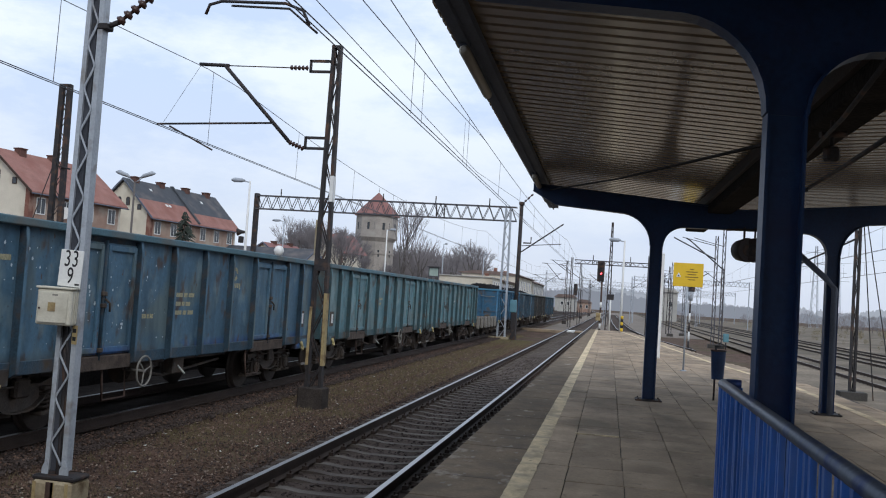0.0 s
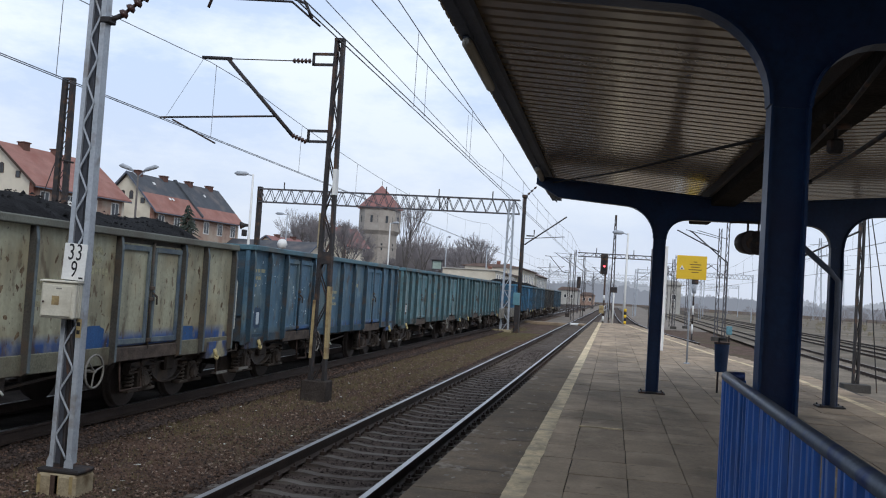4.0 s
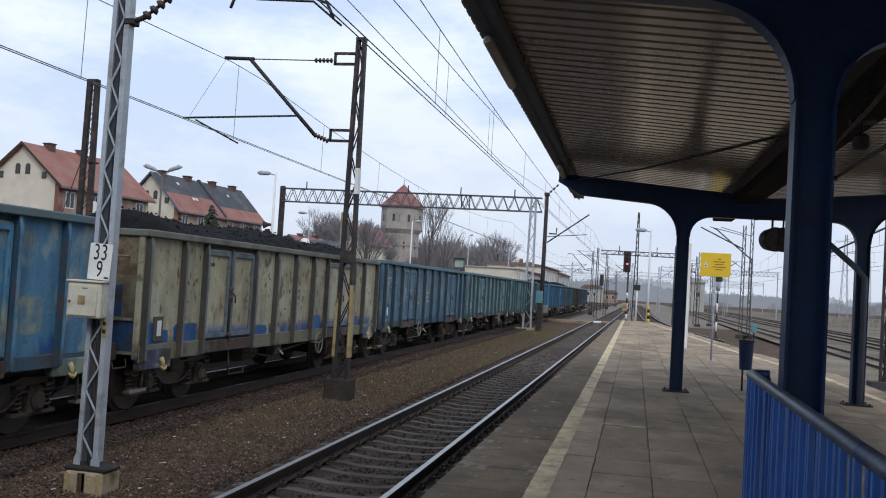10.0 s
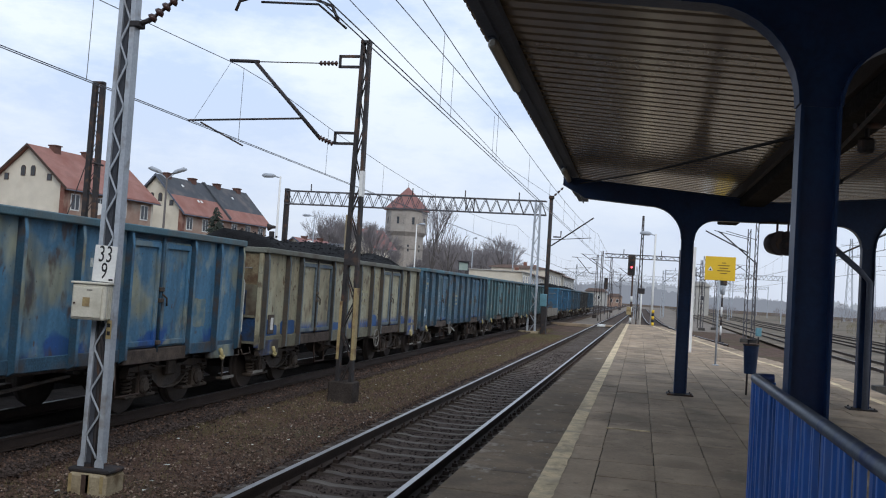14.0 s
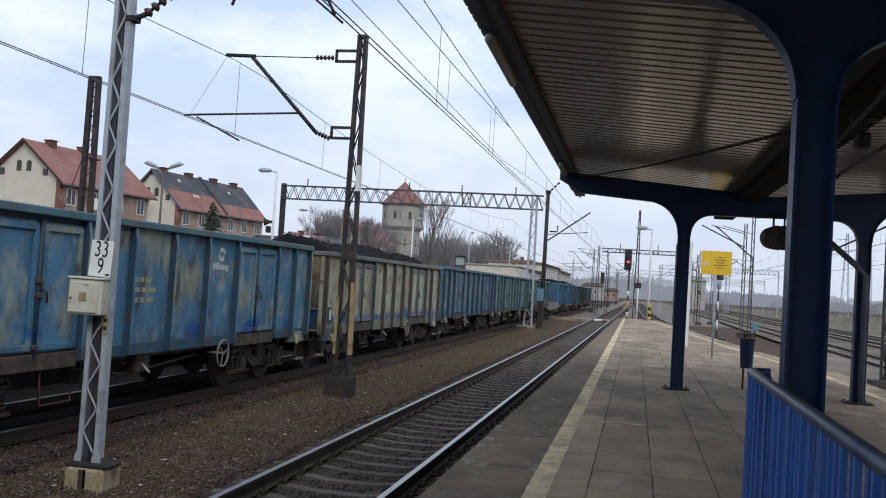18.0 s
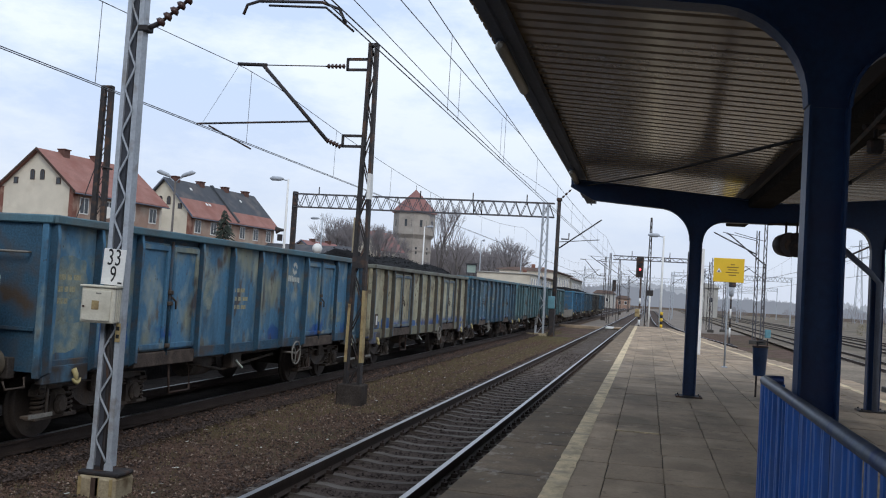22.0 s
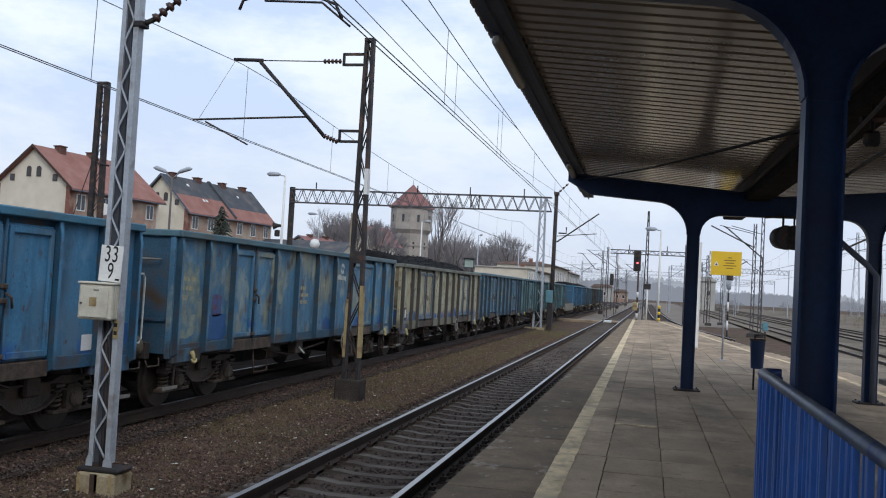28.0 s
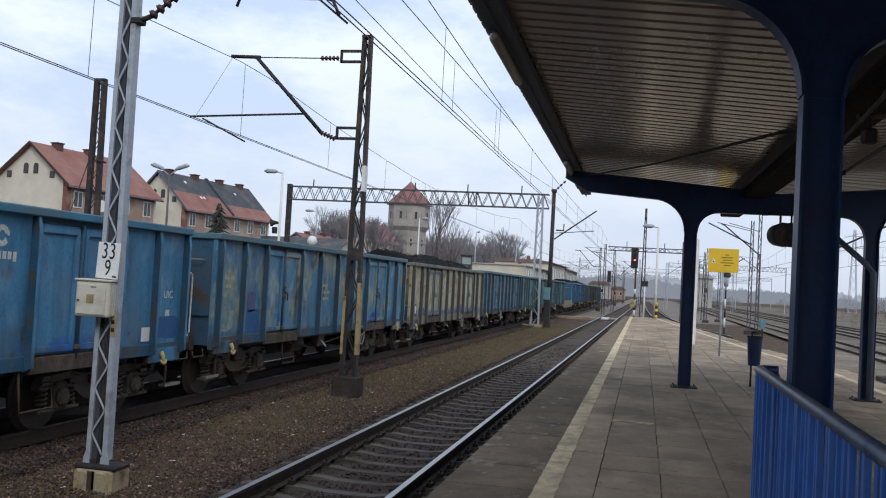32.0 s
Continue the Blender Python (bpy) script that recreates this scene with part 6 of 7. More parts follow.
wagon(-0.004, "faded cream open wagon heaped with black coal", p_cream, r_olive, coal=True, trim=m_cream_trim, dark=m_cream_dark, wheel=7.6, posts=CREAM_POSTS, zb=0.82, zt=2.74, end_patches=[(-1.34, 1.34, 1.0, 1.45, m_end_patch), (0.58, 1.12, 1.51, 1.98, m_end_patch), (0.56, 1.33, 2.1, 2.72, m_rust_patch)], sticker=(0.40, 1.16), marks=((6.35, 2.0, (1, 0.8, 0.9), 0.75, m_gold), (2.1, 2.35, (1,), 0.25, m_gold)), logo=(7.75, 2.42, m_gold),
      patches=((0.11, 1.08, 0.30, 0.36, m_deep_patch), (0.42, 1.10, 0.46, 0.22, m_deep_patch), (1.02, 1.10, 0.85, 0.30, m_deep_patch), (CREAM_POSTS[3] + 0.06, 1.08, 0.78, 0.20, m_deep_patch), (CREAM_POSTS[6] + 0.06, 1.08, 0.70, 0.34, m_deep_patch), (CREAM_POSTS[8] + 0.06, 1.08, 0.60, 0.26, m_deep_patch)))
rust_scars(MOVING[-1][0])
wagon(0.972, "dull blue open wagon with peeling paint specks", p_dark, r_teal, wheel=4.1, sticker=(11.7, 1.33), marks=((0.15, 2.35, (1, 0.7, 0.4), 0.7, m_gold), (5.3, 1.95, (1, 0.8, 1), 0.7, m_gold), (4.2, 1.6, (0.6,), 0.6, m_gold)), logo=(7.75, 2.42, m_gold),
      patches=((0.52, 1.27, 0.16, 0.28, m_chip), (0.39, 1.20, 0.38, 0.44, m_dark_patch)))
rs_chip = random.Random(21)
CHIPPED = MOVING[-1][0]
chips = B()
for _ in range(110):
    cy, cz, r = rs_chip.uniform(0.2, 5.2), rs_chip.uniform(1.15, 2.6), 0.006 + 0.02 * rs_chip.random() ** 2
    plate(chips, [(cy + r * rs_chip.uniform(0.5, 1.2) * math.cos(k * 1.257), cz + 1.3 * r * rs_chip.uniform(0.5, 1.2) * math.sin(k * 1.257)) for k in range(5)], "x", 1.436, 1.4425 if 2.02 < cy < 3.90 else 1.4375)
tagged(part("paint_spatter", chips, m_chip, CHIPPED), kind="stuff")
wagon(1.975, "faded teal open wagon on the freight train", p_teal, r_teal, sticker=(0.42, 1.3), marks=((5.2, 2.0, (1, 0.8), 0.7, m_gold),))
wagon(2.98, "faded teal open wagon on the freight train", p_teal, r_teal, wheel=4.1, marks=((5.2, 2.0, (1, 0.8), 0.7, m_pale),))
wagon(-1, "weathered blue open wagon with touched-up paint patches", p_blue, r_teal, marks=((5.15, 2.0, (0.8, 1, 0.9), 0.72, m_gold), (0.2, 2.1, (1, 0.8, 0.5), 0.5, m_gold)), logo=(8.10, 2.52, m_pale),
      patches=((0.12, 1.15, 0.75, 1.25, m_pale_patch), (1.06, 1.10, 0.86, 0.46, m_deep_patch), (1.34, 1.50, 0.36, 0.40, m_red_patch), (0.45, 1.55, 0.32, 0.32, m_pale_patch), (4.1, 1.7, 0.36, 0.5, m_pale_patch), (10.75, 1.35, 0.5, 0.5, m_pale_patch)))
wagon(-2, "bright blue open wagon with a white paper label", p_bright, r_blue, wheel=4.1, logo=(8.10, 2.52, m_pale),
      patches=((11.6, 1.16, 0.8, 0.34, m_deep_patch),))
E_WAGON = MOVING[-1][0]
part("paper_label", bevelled(box(B(), 1.438, 1.441, 11.27, 11.54, 1.14, 1.35), 0.001), m_white, E_WAGON, "white paper consignment label")
letters("text", "UIC", 0.16, m_pale, E_WAGON, pose(1.4375, 12.0, 1.83, 90, 0, 90))
part("text_bar", box(B(), 1.4355, 1.439, 11.94, 12.06, 1.50, 1.60), m_pale, E_WAGON)
p_grim = wagon_paint("grimy_dark_wagon_paint", (0.075, 0.085, 0.09), (0.06, 0.055, 0.05), 0.45)
wagon(4.60, "bright blue open wagon far ahead heaped with coal", p_bright, r_blue, coal=True, logo=(6.9, 2.2, m_pale), marks=((5.2, 1.6, (1, 0.8), 0.9, m_pale),))
wagon(5.58, "dull blue open wagon far ahead heaped with coal", p_dark, r_teal, coal=True)
wagon(6.57, "dark open wagon far ahead in the train", p_grim, r_olive)
wagon(7.56, "dull blue open wagon far ahead in the train", p_dark, r_teal)


def flat_wagon(slot, L=8.2):
    """A short low flat wagon with stake pockets."""
    w = thing("flat_wagon", "short low flat wagon with dark stakes in the freight train", "wagon", TRAIN, travelled(0) + slot * PITCH, 0, group="wagons of the freight train")
    part("deck", bevelled(box(B(), -1.4, 1.4, 0, L, 1.0, 1.16), 0.02), m_sill, w)
    for s in (-1, 1):
        part("side_sill", box(B(), s * 1.36 - 0.06, s * 1.36 + 0.06, 0.1, L - 0.1, 0.72, 1.05), m_under, w)
    sk = None
    for i in range(6):
        m = pose(0, 0.5 + i * (L - 1.0) / 5, 0)
        if sk is None:
            sk = part("stake_pocket", bevelled(box(B(), 1.42, 1.56, -0.09, 0.09, 0.62, 1.24), 0.01), m_dull, w, at=m)
        else:
            again(sk, m)
    for yc in (1.6, L - 1.6):
        for ws in bogie(w, yc):
            WHEELS.append(ws)
    MOVING.append((w, slot * PITCH))


flat_wagon(3.94)


def motions():
    """The train rolls away along its track and slows down; its wheels turn with it."""
    start = travelled(0)
    for w, offset in MOVING:
        z = w.matrix_basis.translation.z
        walk(w, [(t, pose(TRAIN, travelled(t) + offset, z)) for t in GRID])
    for ws in WHEELS:
        y = ws.matrix_basis.translation.y
        walk(ws, [(t, pose(0, y, 0.46, -math.degrees((travelled(t) - start) / 0.46))) for t in GRID])

# ---- houses, tower, far buildings ----


def window(parent, face, u, v, w, h, depth=0.0, nx=2, frame_mat=None, rim=0.1):
    """A window on a wall plane: face gives a pose whose x runs along the wall and whose -y looks out."""
    fr = B()
    box(fr, u - w / 2, u + w / 2, depth - 0.05, depth + 0.02, v - h / 2, v + h / 2)
    win = part("window", fr, frame_mat or m_frame, parent, at=face)
    for i in range(nx):
        a = u - w / 2 + rim + (w - rim) / nx * i
        part("pane", box(B(), a, a + (w - rim) / nx - rim, depth - 0.06, depth - 0.051, v - h / 2 + rim, v + h / 2 - rim), m_glass, win)


def house(x, y, rz, half, length, eave, ridge, roof_hi, roof_lo, label, chimneys=(), splits=(), wall_side=None, gable_windows=True, stack=0.36):
    """A gabled house: origin under the near end of the ridge, ridge along its own y."""
    t = thing("house", label, "house", x, y, -0.3, rz=rz, group="railway houses")
    e, r = eave + 0.3, ridge + 0.3
    drop = (r - e) / half
    wall = plate(B(), [(-half, 0), (half, 0), (half, e), (0, r), (-half, e)], "y", 0.0, 0.3)
    gb = part("gable_wall", wall, m_plaster, t, "cream plaster gable wall")
    part("gable_wall", plate(B(), [(-half, 0), (half, 0), (half, e), (0, r), (-half, e)], "y", length - 0.3, length), m_plaster, t)
    for s in (-1, 1):
        part("side_wall", box(B(), *sorted((s * half, s * (half - 0.3))), 0.3, length - 0.3, 0, e), wall_side or m_house_side, t)
    o = 0.55
    runs = [(-0.4, splits[0], 0.60), (splits[0], length + 0.4, 0.78)] if splits else [(-0.4, length + 0.4, 0.62)]
    for s in (-1, 1):
        for ya, yb, mid in runs:
            for a, b, mt, nm in ((0.0, mid, roof_hi, "upper_roof"), (mid, 1.0 + o / half, roof_lo, "lower_roof")):
                pts = [(s * half * a, r + 0.06 - drop * half * a), (s * half * b, r + 0.06 - drop * half * b), (s * half * b, r + 0.22 - drop * half * b), (s * half * a, r + 0.22 - drop * half * a)]
                part(nm, plate(B(), pts, "y", ya, yb), mt, t)
        vb = plate(B(), [(0, r + 0.0), (s * (half + o), r - drop * (half + o)), (s * (half + o), r + 0.25 - drop * (half + o)), (0, r + 0.25)], "y", -0.46, -0.401)
        part("verge_board", vb, m_rustpost if roof_hi is m_tile else m_fascia, t)
        part("corner_pier", box(B(), *sorted((s * half, s * (half - 0.42))), -0.04, 0.0, 0, e + 0.1), m_brick, t, "red brick corner pier")
        part("corner_pier", box(B(), *sorted((s * half, s * (half + 0.04))), -0.04, 0.5, 0, e), m_brick, t, "red brick corner pier")
        part("gutter", tube(B(), [(s * (half + o + 0.05), -0.4, e - drop * o + 0.05), (s * (half + o + 0.05), length + 0.4, e - drop * o + 0.05)], 0.07, 6), m_fascia, t)
        for yy in splits:
            bar_ = B()
            bar(bar_, (0, yy, r + 0.33), (s * (half + o), yy, r + 0.33 - drop * (half + o)), 0.3, 0.25)
            part("parapet", bar_, m_slate, t)
        if splits:
            for yy, u in ((4.4, 0.66), (5.0, 0.66), (3.4, 0.22), (splits[0] + 4.6, 0.30)):
                sk = B()
                bar(sk, (s * half * u, yy, r + 0.25 - drop * half * u), (s * half * (u + 0.07), yy, r + 0.25 - drop * half * (u + 0.07)), 0.34, 0.06)
                part("roof_light", sk, m_white, t, "small white roof light")
    for cy, cx in chimneys:
        ch = part("chimney", bevelled(box(B(), cx - stack, cx + stack, cy - 0.4, cy + 0.4, r - abs(cx) * drop - 0.5, r + 0.45), 0.03), m_stack, t, "sooty brick chimney")
        part("chimney_cap", bevelled(box(B(), cx - stack - 0.08, cx + stack + 0.08, cy - 0.48, cy + 0.48, r + 0.45, r + 0.56), 0.03), m_stack, ch)
    face = pose(0, 0, 0)
    if gable_windows:
        h = r - e
        for u in (-0.55, 0.55):
            zc = e + h * 0.36
            def arch(q, d):
                return [(u - q, zc - 0.45 + d), (u + q, zc - 0.45 + d)] + [(u + q * math.cos(k * math.pi / 8), zc + 0.24 + q * math.sin(k * math.pi / 8)) for k in range(9)]
            aw = part("window", plate(B(), arch(0.25, 0.0), "y", -0.05, 0.0), m_rustpost, t, "arched attic window")
            part("pane", plate(B(), arch(0.19, 0.05), "y", -0.06, -0.051), m_glass, aw)
            part("mullion", box(B(), u - 0.03, u + 0.03, -0.07, -0.061, zc - 0.4, zc + 0.42), m_rustpost, aw)
        for u in (-half * 0.58, half * 0.58):
            window(t, face, u, e + h * 0.20, 0.5, 0.6, nx=1, frame_mat=m_rustpost, rim=0.06)
    side = pose(half, 0, 0, 0, 0, 90)
    n = int(length / 2.6)
    for i in range(n):
        window(t, side, 1.4 + (length - 2.8) * i / max(1, n - 1), e - 1.35, 1.15, 1.5)
    return t


house(-53.95, 73.1, -7.0, 4.1, 12.5, 9.15, 12.5, m_tile, m_tile, "cream house with a red tiled roof beyond the tracks", chimneys=((2.8, 0.2), (7.0, 0.2)))
house(-52.75, 93.2, -7.2, 3.5, 17.8, 8.95, 12.56, m_slate, m_tile, "cream house with a dark upper and red lower roof", chimneys=((1.6, 0), (6.4, 0), (11.5, 0), (16.0, 0)), splits=(8.7,))
house(-54, 138, -10, 4.5, 10, 5.6, 8.6, m_tower_roof, m_tower_roof, "red roofed house among bare trees", chimneys=((3, 0), (8, 0)), gable_windows=False)
house(-64.6, 205, -20, 3.6, 9, 10.8, 14.6, m_tower_roof, m_tower_roof, "cream house with a steep red roof beside the tower", chimneys=((3, 0),), wall_side=m_plaster)
house(-36, 108, 84, 3.2, 15, 5.0, 6.6, m_slate, m_slate, "low shed with a dark flat-pitched roof", gable_windows=False, wall_side=m_plaster)


def water_tower(x, y):
    t = thing("water_tower", "tall old brick water tower with a pointed red roof", "tower", x, y, -0.3)
    def ring(z0, z1, r0, r1, n=8):
        bm = tube(B(), [(0, 0, z0), (0, 0, z1)], [r0, r1], n)
        for f in bm.faces:
            f.smooth = False
        return bm
    part("shaft", ring(0, 15.6, 5.0, 4.7), m_tower, t)
    part("cornice", ring(15.6, 16.6, 4.8, 5.5), m_tower, t)
    tk = part("tank_house", ring(16.6, 22.4, 5.5, 5.5), m_tower, t)
    part("roof_eaves", ring(22.3, 22.8, 6.1, 5.9), m_tower_roof, t)
    part("roof", ring(22.8, 28.6, 5.9, 0.15), m_tower_roof, t)
    part("cornice", ring(12.2, 12.7, 4.95, 4.95), m_tower, t)
    part("finial", tube(B(), [(0, 0, 28.4), (0, 0, 29.8)], 0.06, 5), m_black, t)
    for k in range(8):
        a = (k + 0.5) * math.tau / 8
        q = Matrix.Rotation(a - math.pi / 2 - math.pi, 4, "Z")
        m = Matrix.Translation((5.06 * math.cos(a), 5.06 * math.sin(a), 0)) @ q
        for u in (-1.1, 0.0, 1.1):
            part("window", bevelled(box(B(), u - 0.32, u + 0.32, -0.08, 0.08, 18.6, 20.4), 0.02), m_glass, tk, at=m)
        m2 = Matrix.Translation((4.42 * math.cos(a), 4.42 * math.sin(a), 0)) @ q
        for z in (6, 11.5):
            part("window", bevelled(box(B(), -0.45, 0.45, -0.1, 0.1, z, z + 1.8), 0.02), m_glass, tk, at=m2)


water_tower(-62.9, 240)


def long_hall():
    t = thing("station_hall", "long cream flat-roofed railway building along the tracks", "building", 0, 0, -0.3)
    part("front_block", box(B(), -23.0, -16.0, 122, 131, 0, 5.3), m_plaster, t)
    part("front_roof", box(B(), -23.2, -15.8, 121.8, 131, 5.3, 5.42), m_pale_wall, t)
    part("wall", box(B(), -22.6, -16.0, 131, 149, 0, 5.15), m_plaster, t)
    part("roof", plate(B(), [(-23.0, 5.15), (-15.4, 5.15), (-15.4, 5.3), (-17.2, 5.55), (-21.2, 5.55), (-23.0, 5.3)], "y", 130.9, 149), m_brown_roof, t, "low brown tiled roof")
    part("tall_block", box(B(), -24.5, -15.7, 149, 178, 0, 6.5), m_plaster, t)
    part("tall_roof", plate(B(), [(-25.0, 6.5), (-15.1, 6.5), (-15.1, 6.65), (-17.6, 7.0), (-22.4, 7.0), (-25.0, 6.65)], "y", 148.7, 178.3), m_brown_roof, t, "brown hipped roof")
    part("annex", box(B(), -25.5, -15.4, 178.3, 204, 0, 6.1), m_pale_wall, t)
    part("annex_roof", plate(B(), [(-26, 6.1), (-14.9, 6.1), (-17, 6.9), (-24, 6.9)], "y", 178.3, 204.5), m_brown_roof, t)
    side = pose(-16.0, 0, 0, 0, 0, 90)
    for i in range(10):
        for z in (1.9, 4.3):
            window(t, side, 124.0 + i * 2.5, z, 1.05, 1.25, nx=1)
    mid = pose(-15.7, 0, 0, 0, 0, 90)
    for i in range(9):
        for z in (2.3, 5.0):
            window(t, mid, 151 + i * 3.1, z, 1.3, 1.7)
    far = pose(-15.4, 0, 0, 0, 0, 90)
    for i in range(7):
        window(t, far, 180.5 + i * 3.6, 4.6, 1.3, 1.6)
    for cx, cy, top in ((-19.2, 140, 6.7), (-20.0, 156, 8.1), (-20.0, 170, 8.1)):
        part("chimney", box(B(), cx - 0.28, cx + 0.28, cy, cy + 0.6, 6.0, top - 0.3), m_brick, t)


long_hall()
for i, (x, y, w, h, mt) in enumerate(((-15.6, 300, 6.5, 4.6, m_pale_wall), (-10.4, 320, 4.6, 3.4, m_house_side), (11.0, 215, 5.0, 6.6, m_pale_wall))):
    t = thing("far_building", "pale plastered building far down the line", "building", x, y, -0.3, group="far buildings")
    part("wall", box(B(), -w / 2, w / 2, 0, 10, 0, h), mt, t)
    part("roof", plate(B(), [(-w / 2 - 0.4, h), (w / 2 + 0.4, h), (w / 2 - 1, h + 1.0), (-w / 2 + 1, h + 1.0)], "y", -0.4, 10.4), m_brown_roof if x < 0 else m_pale_wall, t)
    for k in range(2):
        window(t, pose(0, 0, 0), -1.0 + k * 2.0, h * 0.6, 0.9, 1.2, nx=1)

# ---- trees and far woods ----


def bare_tree(x, y, h, seed, spread=0.36, label="bare leafless tree with fine grey twigs", z=-0.3, depth=5, sparse=False):
    rs = random.Random(seed)
    t = thing("tree", label, "tree", x, y, z, group="bare trees")
    trunk, crown = B(), B()

    def grow(p, d, length, r, level):
        q = p + d * length * 0.5 + V(rs.uniform(-1, 1), rs.uniform(-1, 1), 0) * length * 0.05
        e = p + d * length
        r1 = r * 0.72
        tube(trunk if level < 3 else crown, [p, q, e], [max(r, 0.021), max((r + r1) / 2, 0.019), max(r1, 0.016)], 6 if level < 2 else 3, cap=False)
        if level == depth:
            return
        for k in range(3 if level < 2 else rs.choice((1, 2, 2) if sparse else (2, 3, 3))):
            a = rs.uniform(0, math.tau)
            side = V(math.cos(a), math.sin(a), 0)
            nd = (d + side * rs.uniform(0.4, 1.0) * (spread * 2) + V(0, 0, 0.30)).normalized()
            grow(e.lerp(p, rs.uniform(0, 0.35)), nd, length * rs.uniform(0.62, 0.82), r1 * rs.uniform(0.55, 0.8), level + 1)
        grow(e, (d + V(rs.uniform(-0.15, 0.15), rs.uniform(-0.15, 0.15), 0.1)).normalized(), length * 0.72, r1 * 0.9, level + 1)
    grow(V(0, 0, 0), V(0, 0, 1), h * 0.25, h * (0.016 if sparse else 0.017), 0)
    part("trunk", trunk, m_bark, t)
    part("crown", crown, m_twig, t)
    return t


trees = [(-64, 182, 21.5, 31), (-60, 184, 21.5, 32), (-56.5, 188, 20.5, 33), (-68, 190, 19, 34), (-62, 188, 22, 51), (-66, 224, 22, 61), (-70, 228, 24, 62), (-74, 226, 22, 63), (-68, 232, 23, 64), (-66, 194, 21, 52), (-58, 195, 19, 53), (-70, 198, 19, 54), (-52.5, 192, 13, 35), (-72, 184, 13, 36), (-34, 192, 15.5, 37), (-43.8, 190, 29, 41), (-40.2, 190, 20.5, 44), (-38.5, 199, 16, 3), (-74, 230, 17, 6), (-29.6, 195, 19.5, 8), (-66, 190, 13, 12), (-76, 205, 14, 13), (-62.5, 110, 15.5, 15), (-38, 225, 18, 16), (-84, 225, 16, 19), (-55, 225, 13, 20)]
for x, y, h, s in trees:
    bare_tree(x, y, h, s, 0.30 if h > 25 else 0.46 if x > -50 else 0.36, depth=4 if x > -50 and h < 18 else 5, sparse=x > -50 and h > 20)


def fir(x, y, h):
    t = thing("conifer", "dark green conifer in front of the house", "tree", x, y, -0.3)
    part("trunk", tube(B(), [(0, 0, 0), (0, 0, h)], [0.14, 0.02], 6), m_bark, t)
    bm = B()
    rs = random.Random(2)
    for i in range(520):
        z = 1.0 + (h - 1.0) * rs.random() ** 1.1
        r = ((h - z) / h) ** 0.62 * 3.0 * rs.uniform(0.3, 1.15) + 0.15
        a = rs.uniform(0, math.tau)
        p, q = V(0, 0, z), V(r * math.cos(a), r * math.sin(a), z - r * 0.35)
        s = V(-math.sin(a), math.cos(a), 0) * 0.13
        v = [bm.verts.new(c) for c in (p.lerp(q, 0.25) + s, q + V(0, 0, -0.06), p.lerp(q, 0.25) - s, p.lerp(q, 0.5) + V(0, 0, 0.14))]
        bm.faces.new((v[0], v[1], v[3]))
        bm.faces.new((v[1], v[2], v[3]))
    part("crown", bm, m_fir, t)


fir(-42.0, 86, 9.1)


def far_woods(name, x0, x1, y, h0, h1, n, seed, label, material):
    """A belt of bare trees far off: crowns of many thin twigs over short trunks, of uneven height."""
    rs = np.random.default_rng(seed)
    trees, twigs = n // 80, 150
    tx, ty = rs.uniform(x0, x1, trees), y + rs.uniform(-8, 8, trees)
    th = (h0 + (h1 - h0) * (0.5 + 0.5 * np.sin(tx * 0.11 + seed) * np.sin(tx * 0.037 + 2 * seed))) * rs.uniform(0.6, 1.1, trees)
    a, u, q = rs.uniform(0, math.tau, (trees, twigs)), rs.random((trees, twigs)) ** 0.5, rs.uniform(-1, 1, (trees, twigs))
    rad = 0.36 * u * np.sqrt(1 - q * q)
    px, py, pz = tx[:, None] + th[:, None] * rad * np.cos(a), ty[:, None] + th[:, None] * rad * np.sin(a), th[:, None] * (0.56 + 0.40 * q)
    ln = th[:, None] * rs.uniform(0.12, 0.3, (trees, twigs))
    dx, dz = ln * (0.6 * np.cos(a) * u + rs.normal(0, 0.15, (trees, twigs))), ln * rs.uniform(0.5, 1.0, (trees, twigs))
    w = th[:, None] * 0.006 * np.ones((trees, twigs))
    px[:, :3], py[:, :3], pz[:, :3], dx[:, :3], dz[:, :3], w[:, :3] = tx[:, None], ty[:, None], -0.4, 0.02, th[:, None] * 0.8, th[:, None] * 0.012
    v = np.stack([np.stack([px - w, py, pz], -1), np.stack([px + w, py, pz], -1), np.stack([px + dx, py, pz + dz], -1)], 2)
    m = trees * twigs
    f = (3 * np.arange(m)[:, None] + np.array([0, 1, 2])[None]).tolist()
    me = bpy.data.meshes.new(name)
    me.from_pydata(v.reshape(-1, 3).tolist(), [], f)
    me.materials.append(material)
    return tagged(new(name, me), label, "woods", kind="stuff")


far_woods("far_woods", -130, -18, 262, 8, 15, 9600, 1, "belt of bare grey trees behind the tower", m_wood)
far_woods("far_woods", -75, -38, 256, 9, 16, 22000, 4, "belt of bare brown trees behind the hall", m_twig)
far_woods("far_woods", 14, 140, 250, 2.0, 5.0, 12000, 5, "brown bare scrub beyond the yard tracks", m_twig)


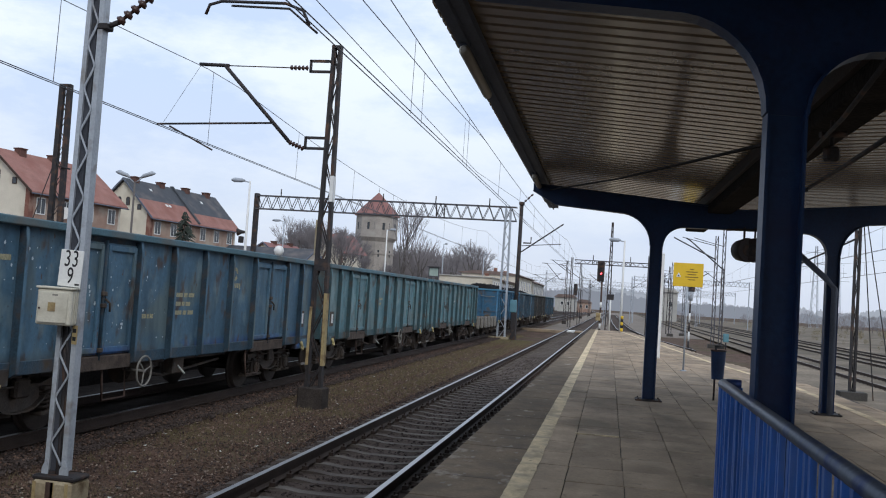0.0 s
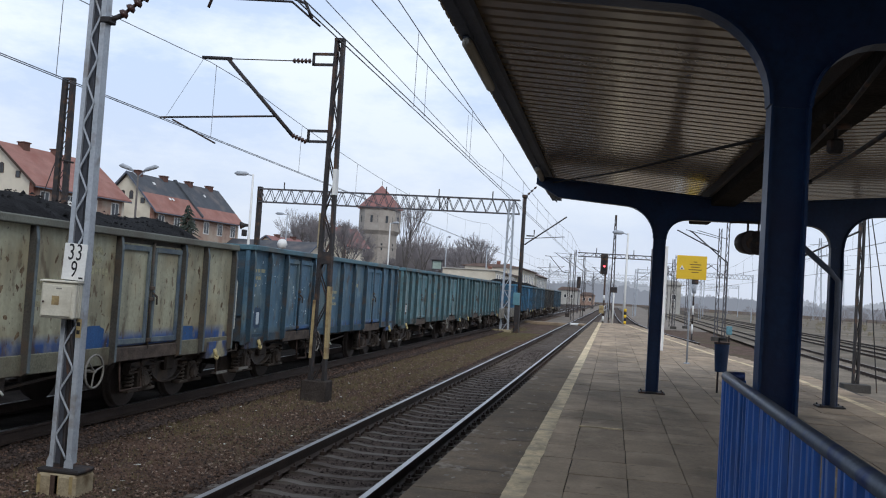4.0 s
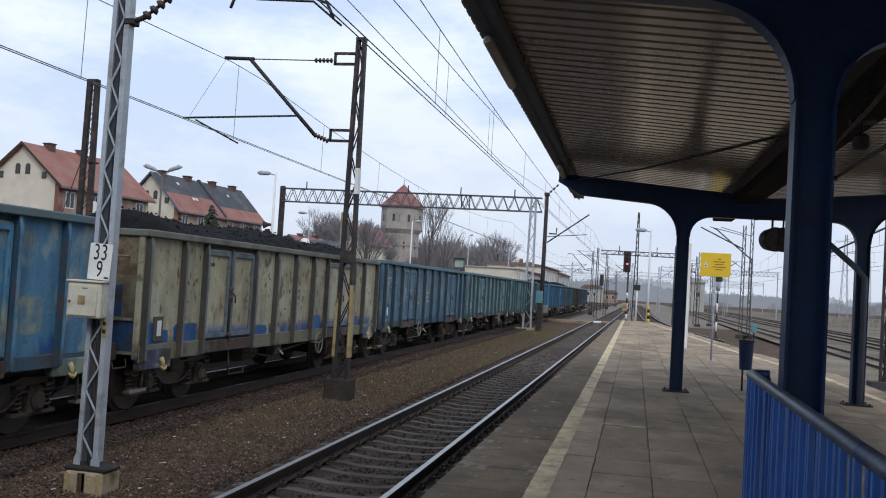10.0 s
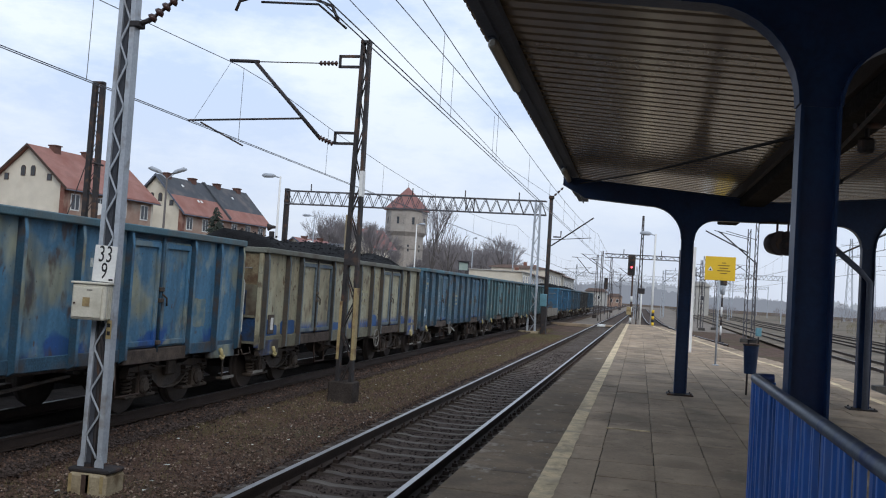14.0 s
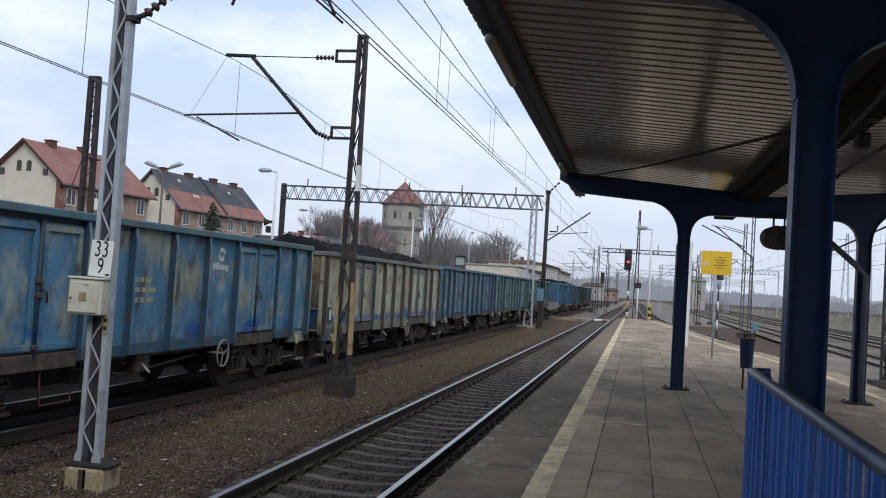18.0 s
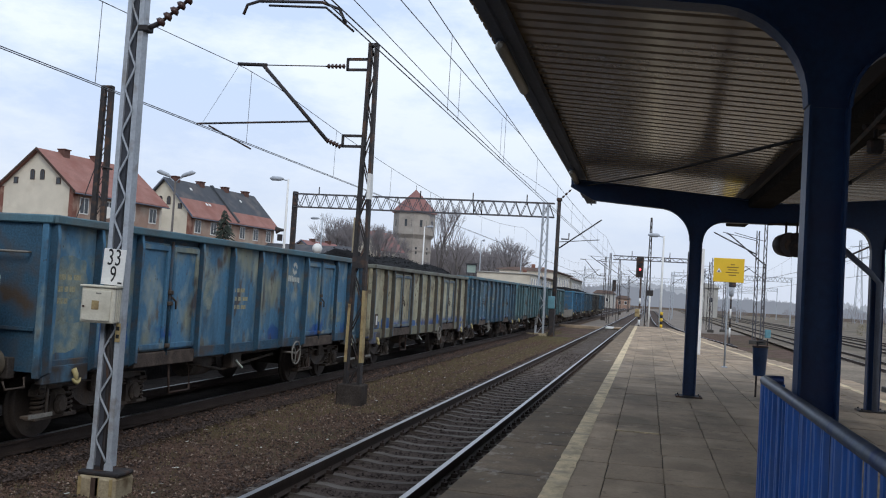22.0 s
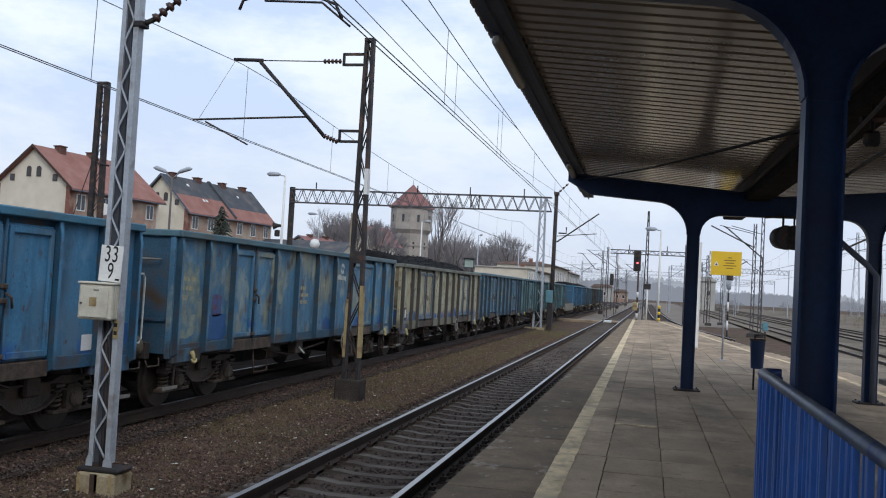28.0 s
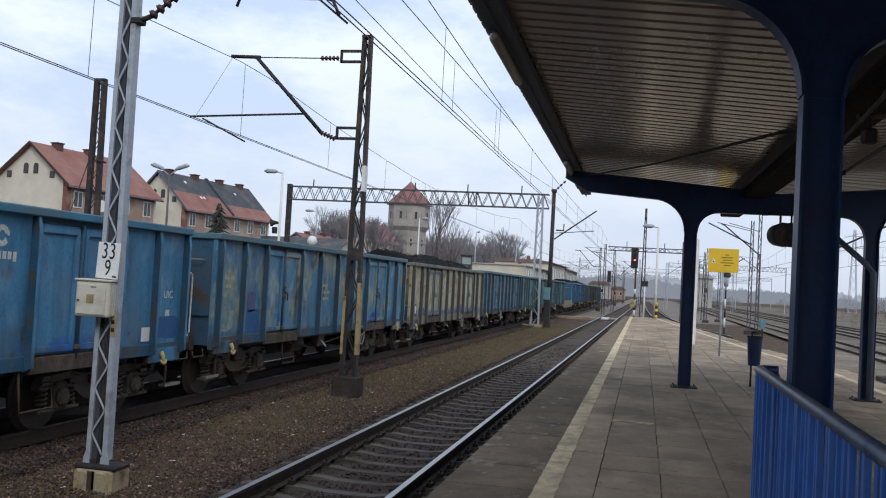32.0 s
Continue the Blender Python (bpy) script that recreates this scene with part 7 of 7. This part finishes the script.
def horizon_belt(y, x0, x1, tall, material, seed):
    """A plain far backdrop: misty woods on the horizon, with an uneven line of crowns. Their haze is a glow."""
    bm = B()
    n = int((x1 - x0) / 0.6)
    low, high = [], []
    for i in range(n + 1):
        x = x0 + (x1 - x0) * i / n
        near_line = math.exp(-((x + 15) / 45) ** 2)
        h = tall * (0.62 + 0.55 * near_line + 0.28 * noise.noise((x * 0.02, seed, 0)) + 0.16 * noise.noise((x * 0.11, seed, 3)) + 0.16 * noise.noise((x * 0.45, seed, 7)) + 0.10 * noise.noise((x * 1.9, seed, 11)))
        low.append(bm.verts.new((x, y, -3)))
        high.append(bm.verts.new((x, y, max(1.5, h))))
    for i in range(n):
        bm.faces.new((low[i], low[i + 1], high[i + 1], high[i]))
    return solid("backdrop", bm, material, "glowing hazy backdrop of woods along the far horizon", "backdrop", kind="structure")


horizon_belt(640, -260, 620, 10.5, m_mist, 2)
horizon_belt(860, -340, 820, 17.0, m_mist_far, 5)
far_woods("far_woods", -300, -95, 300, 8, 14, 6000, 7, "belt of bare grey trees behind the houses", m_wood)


for y, h in ((80, 0.7), (105, 1.0), (135, 1.3), (170, 1.8)):
    far_woods("dry_scrub", 21, 21 + y * 0.55, y, h * 0.4, h, 9000, int(y), "brown dry scrub scattered over the yard", m_dry)


def pylon(x, y, h):
    t = thing("power_pylon", "distant pale lattice power pylon", "pylon", x, y, -0.3)
    for s in (-1, 1):
        for q in (-1, 1):
            part("leg", bar(B(), (s * h * 0.045, q * h * 0.045, 0), (s * 0.25, q * 0.25, h), 0.13), m_galv, t)
    for i in range(9):
        a, b = h * 0.045 - (h * 0.045 - 0.25) * i / 9, h * 0.045 - (h * 0.045 - 0.25) * (i + 1) / 9
        for s in (-1, 1):
            part("brace", bar(B(), (s * a, -a, h * i / 9), (-s * b, -b, h * (i + 1) / 9), 0.06), m_galv, t)
    for z, r in ((0.78, 4.2), (0.92, 3.0)):
        part("cross_arm", bar(B(), (-r, 0, h * z), (r, 0, h * z), 0.16), m_galv, t)


pylon(59, 300, 25)
pylon(92, 420, 25)

t = thing("satellite_dish", "small white satellite dish on a house wall", "dish", -48.9, 76.4, 7.45)
part("dish", tube(B(), [(0, 0, 0), (0, -0.12, 0)], [0.25, 0.55], 14), m_white, t, at=pose(0, 0, 0, 0, 0, 25))
part("bracket", tube(B(), [(0, 0, 0), (-0.6, 0.4, -0.2)], 0.04, 6), m_galv, t)
t = thing("white_globe", "round white tank showing above the wagons", "tank", -22.75, 61, 4.25)
part("globe", tube(B(), [(0, 0, 0.0), (0, 0, 0.1), (0, 0, 0.35), (0, 0, 0.6), (0, 0, 0.7)], [0.1, 0.26, 0.36, 0.26, 0.1], 16), m_white, t)
part("pole", tube(B(), [(0, 0, -4.6), (0, 0, 0.1)], 0.06, 8), m_galv, t)

motions()
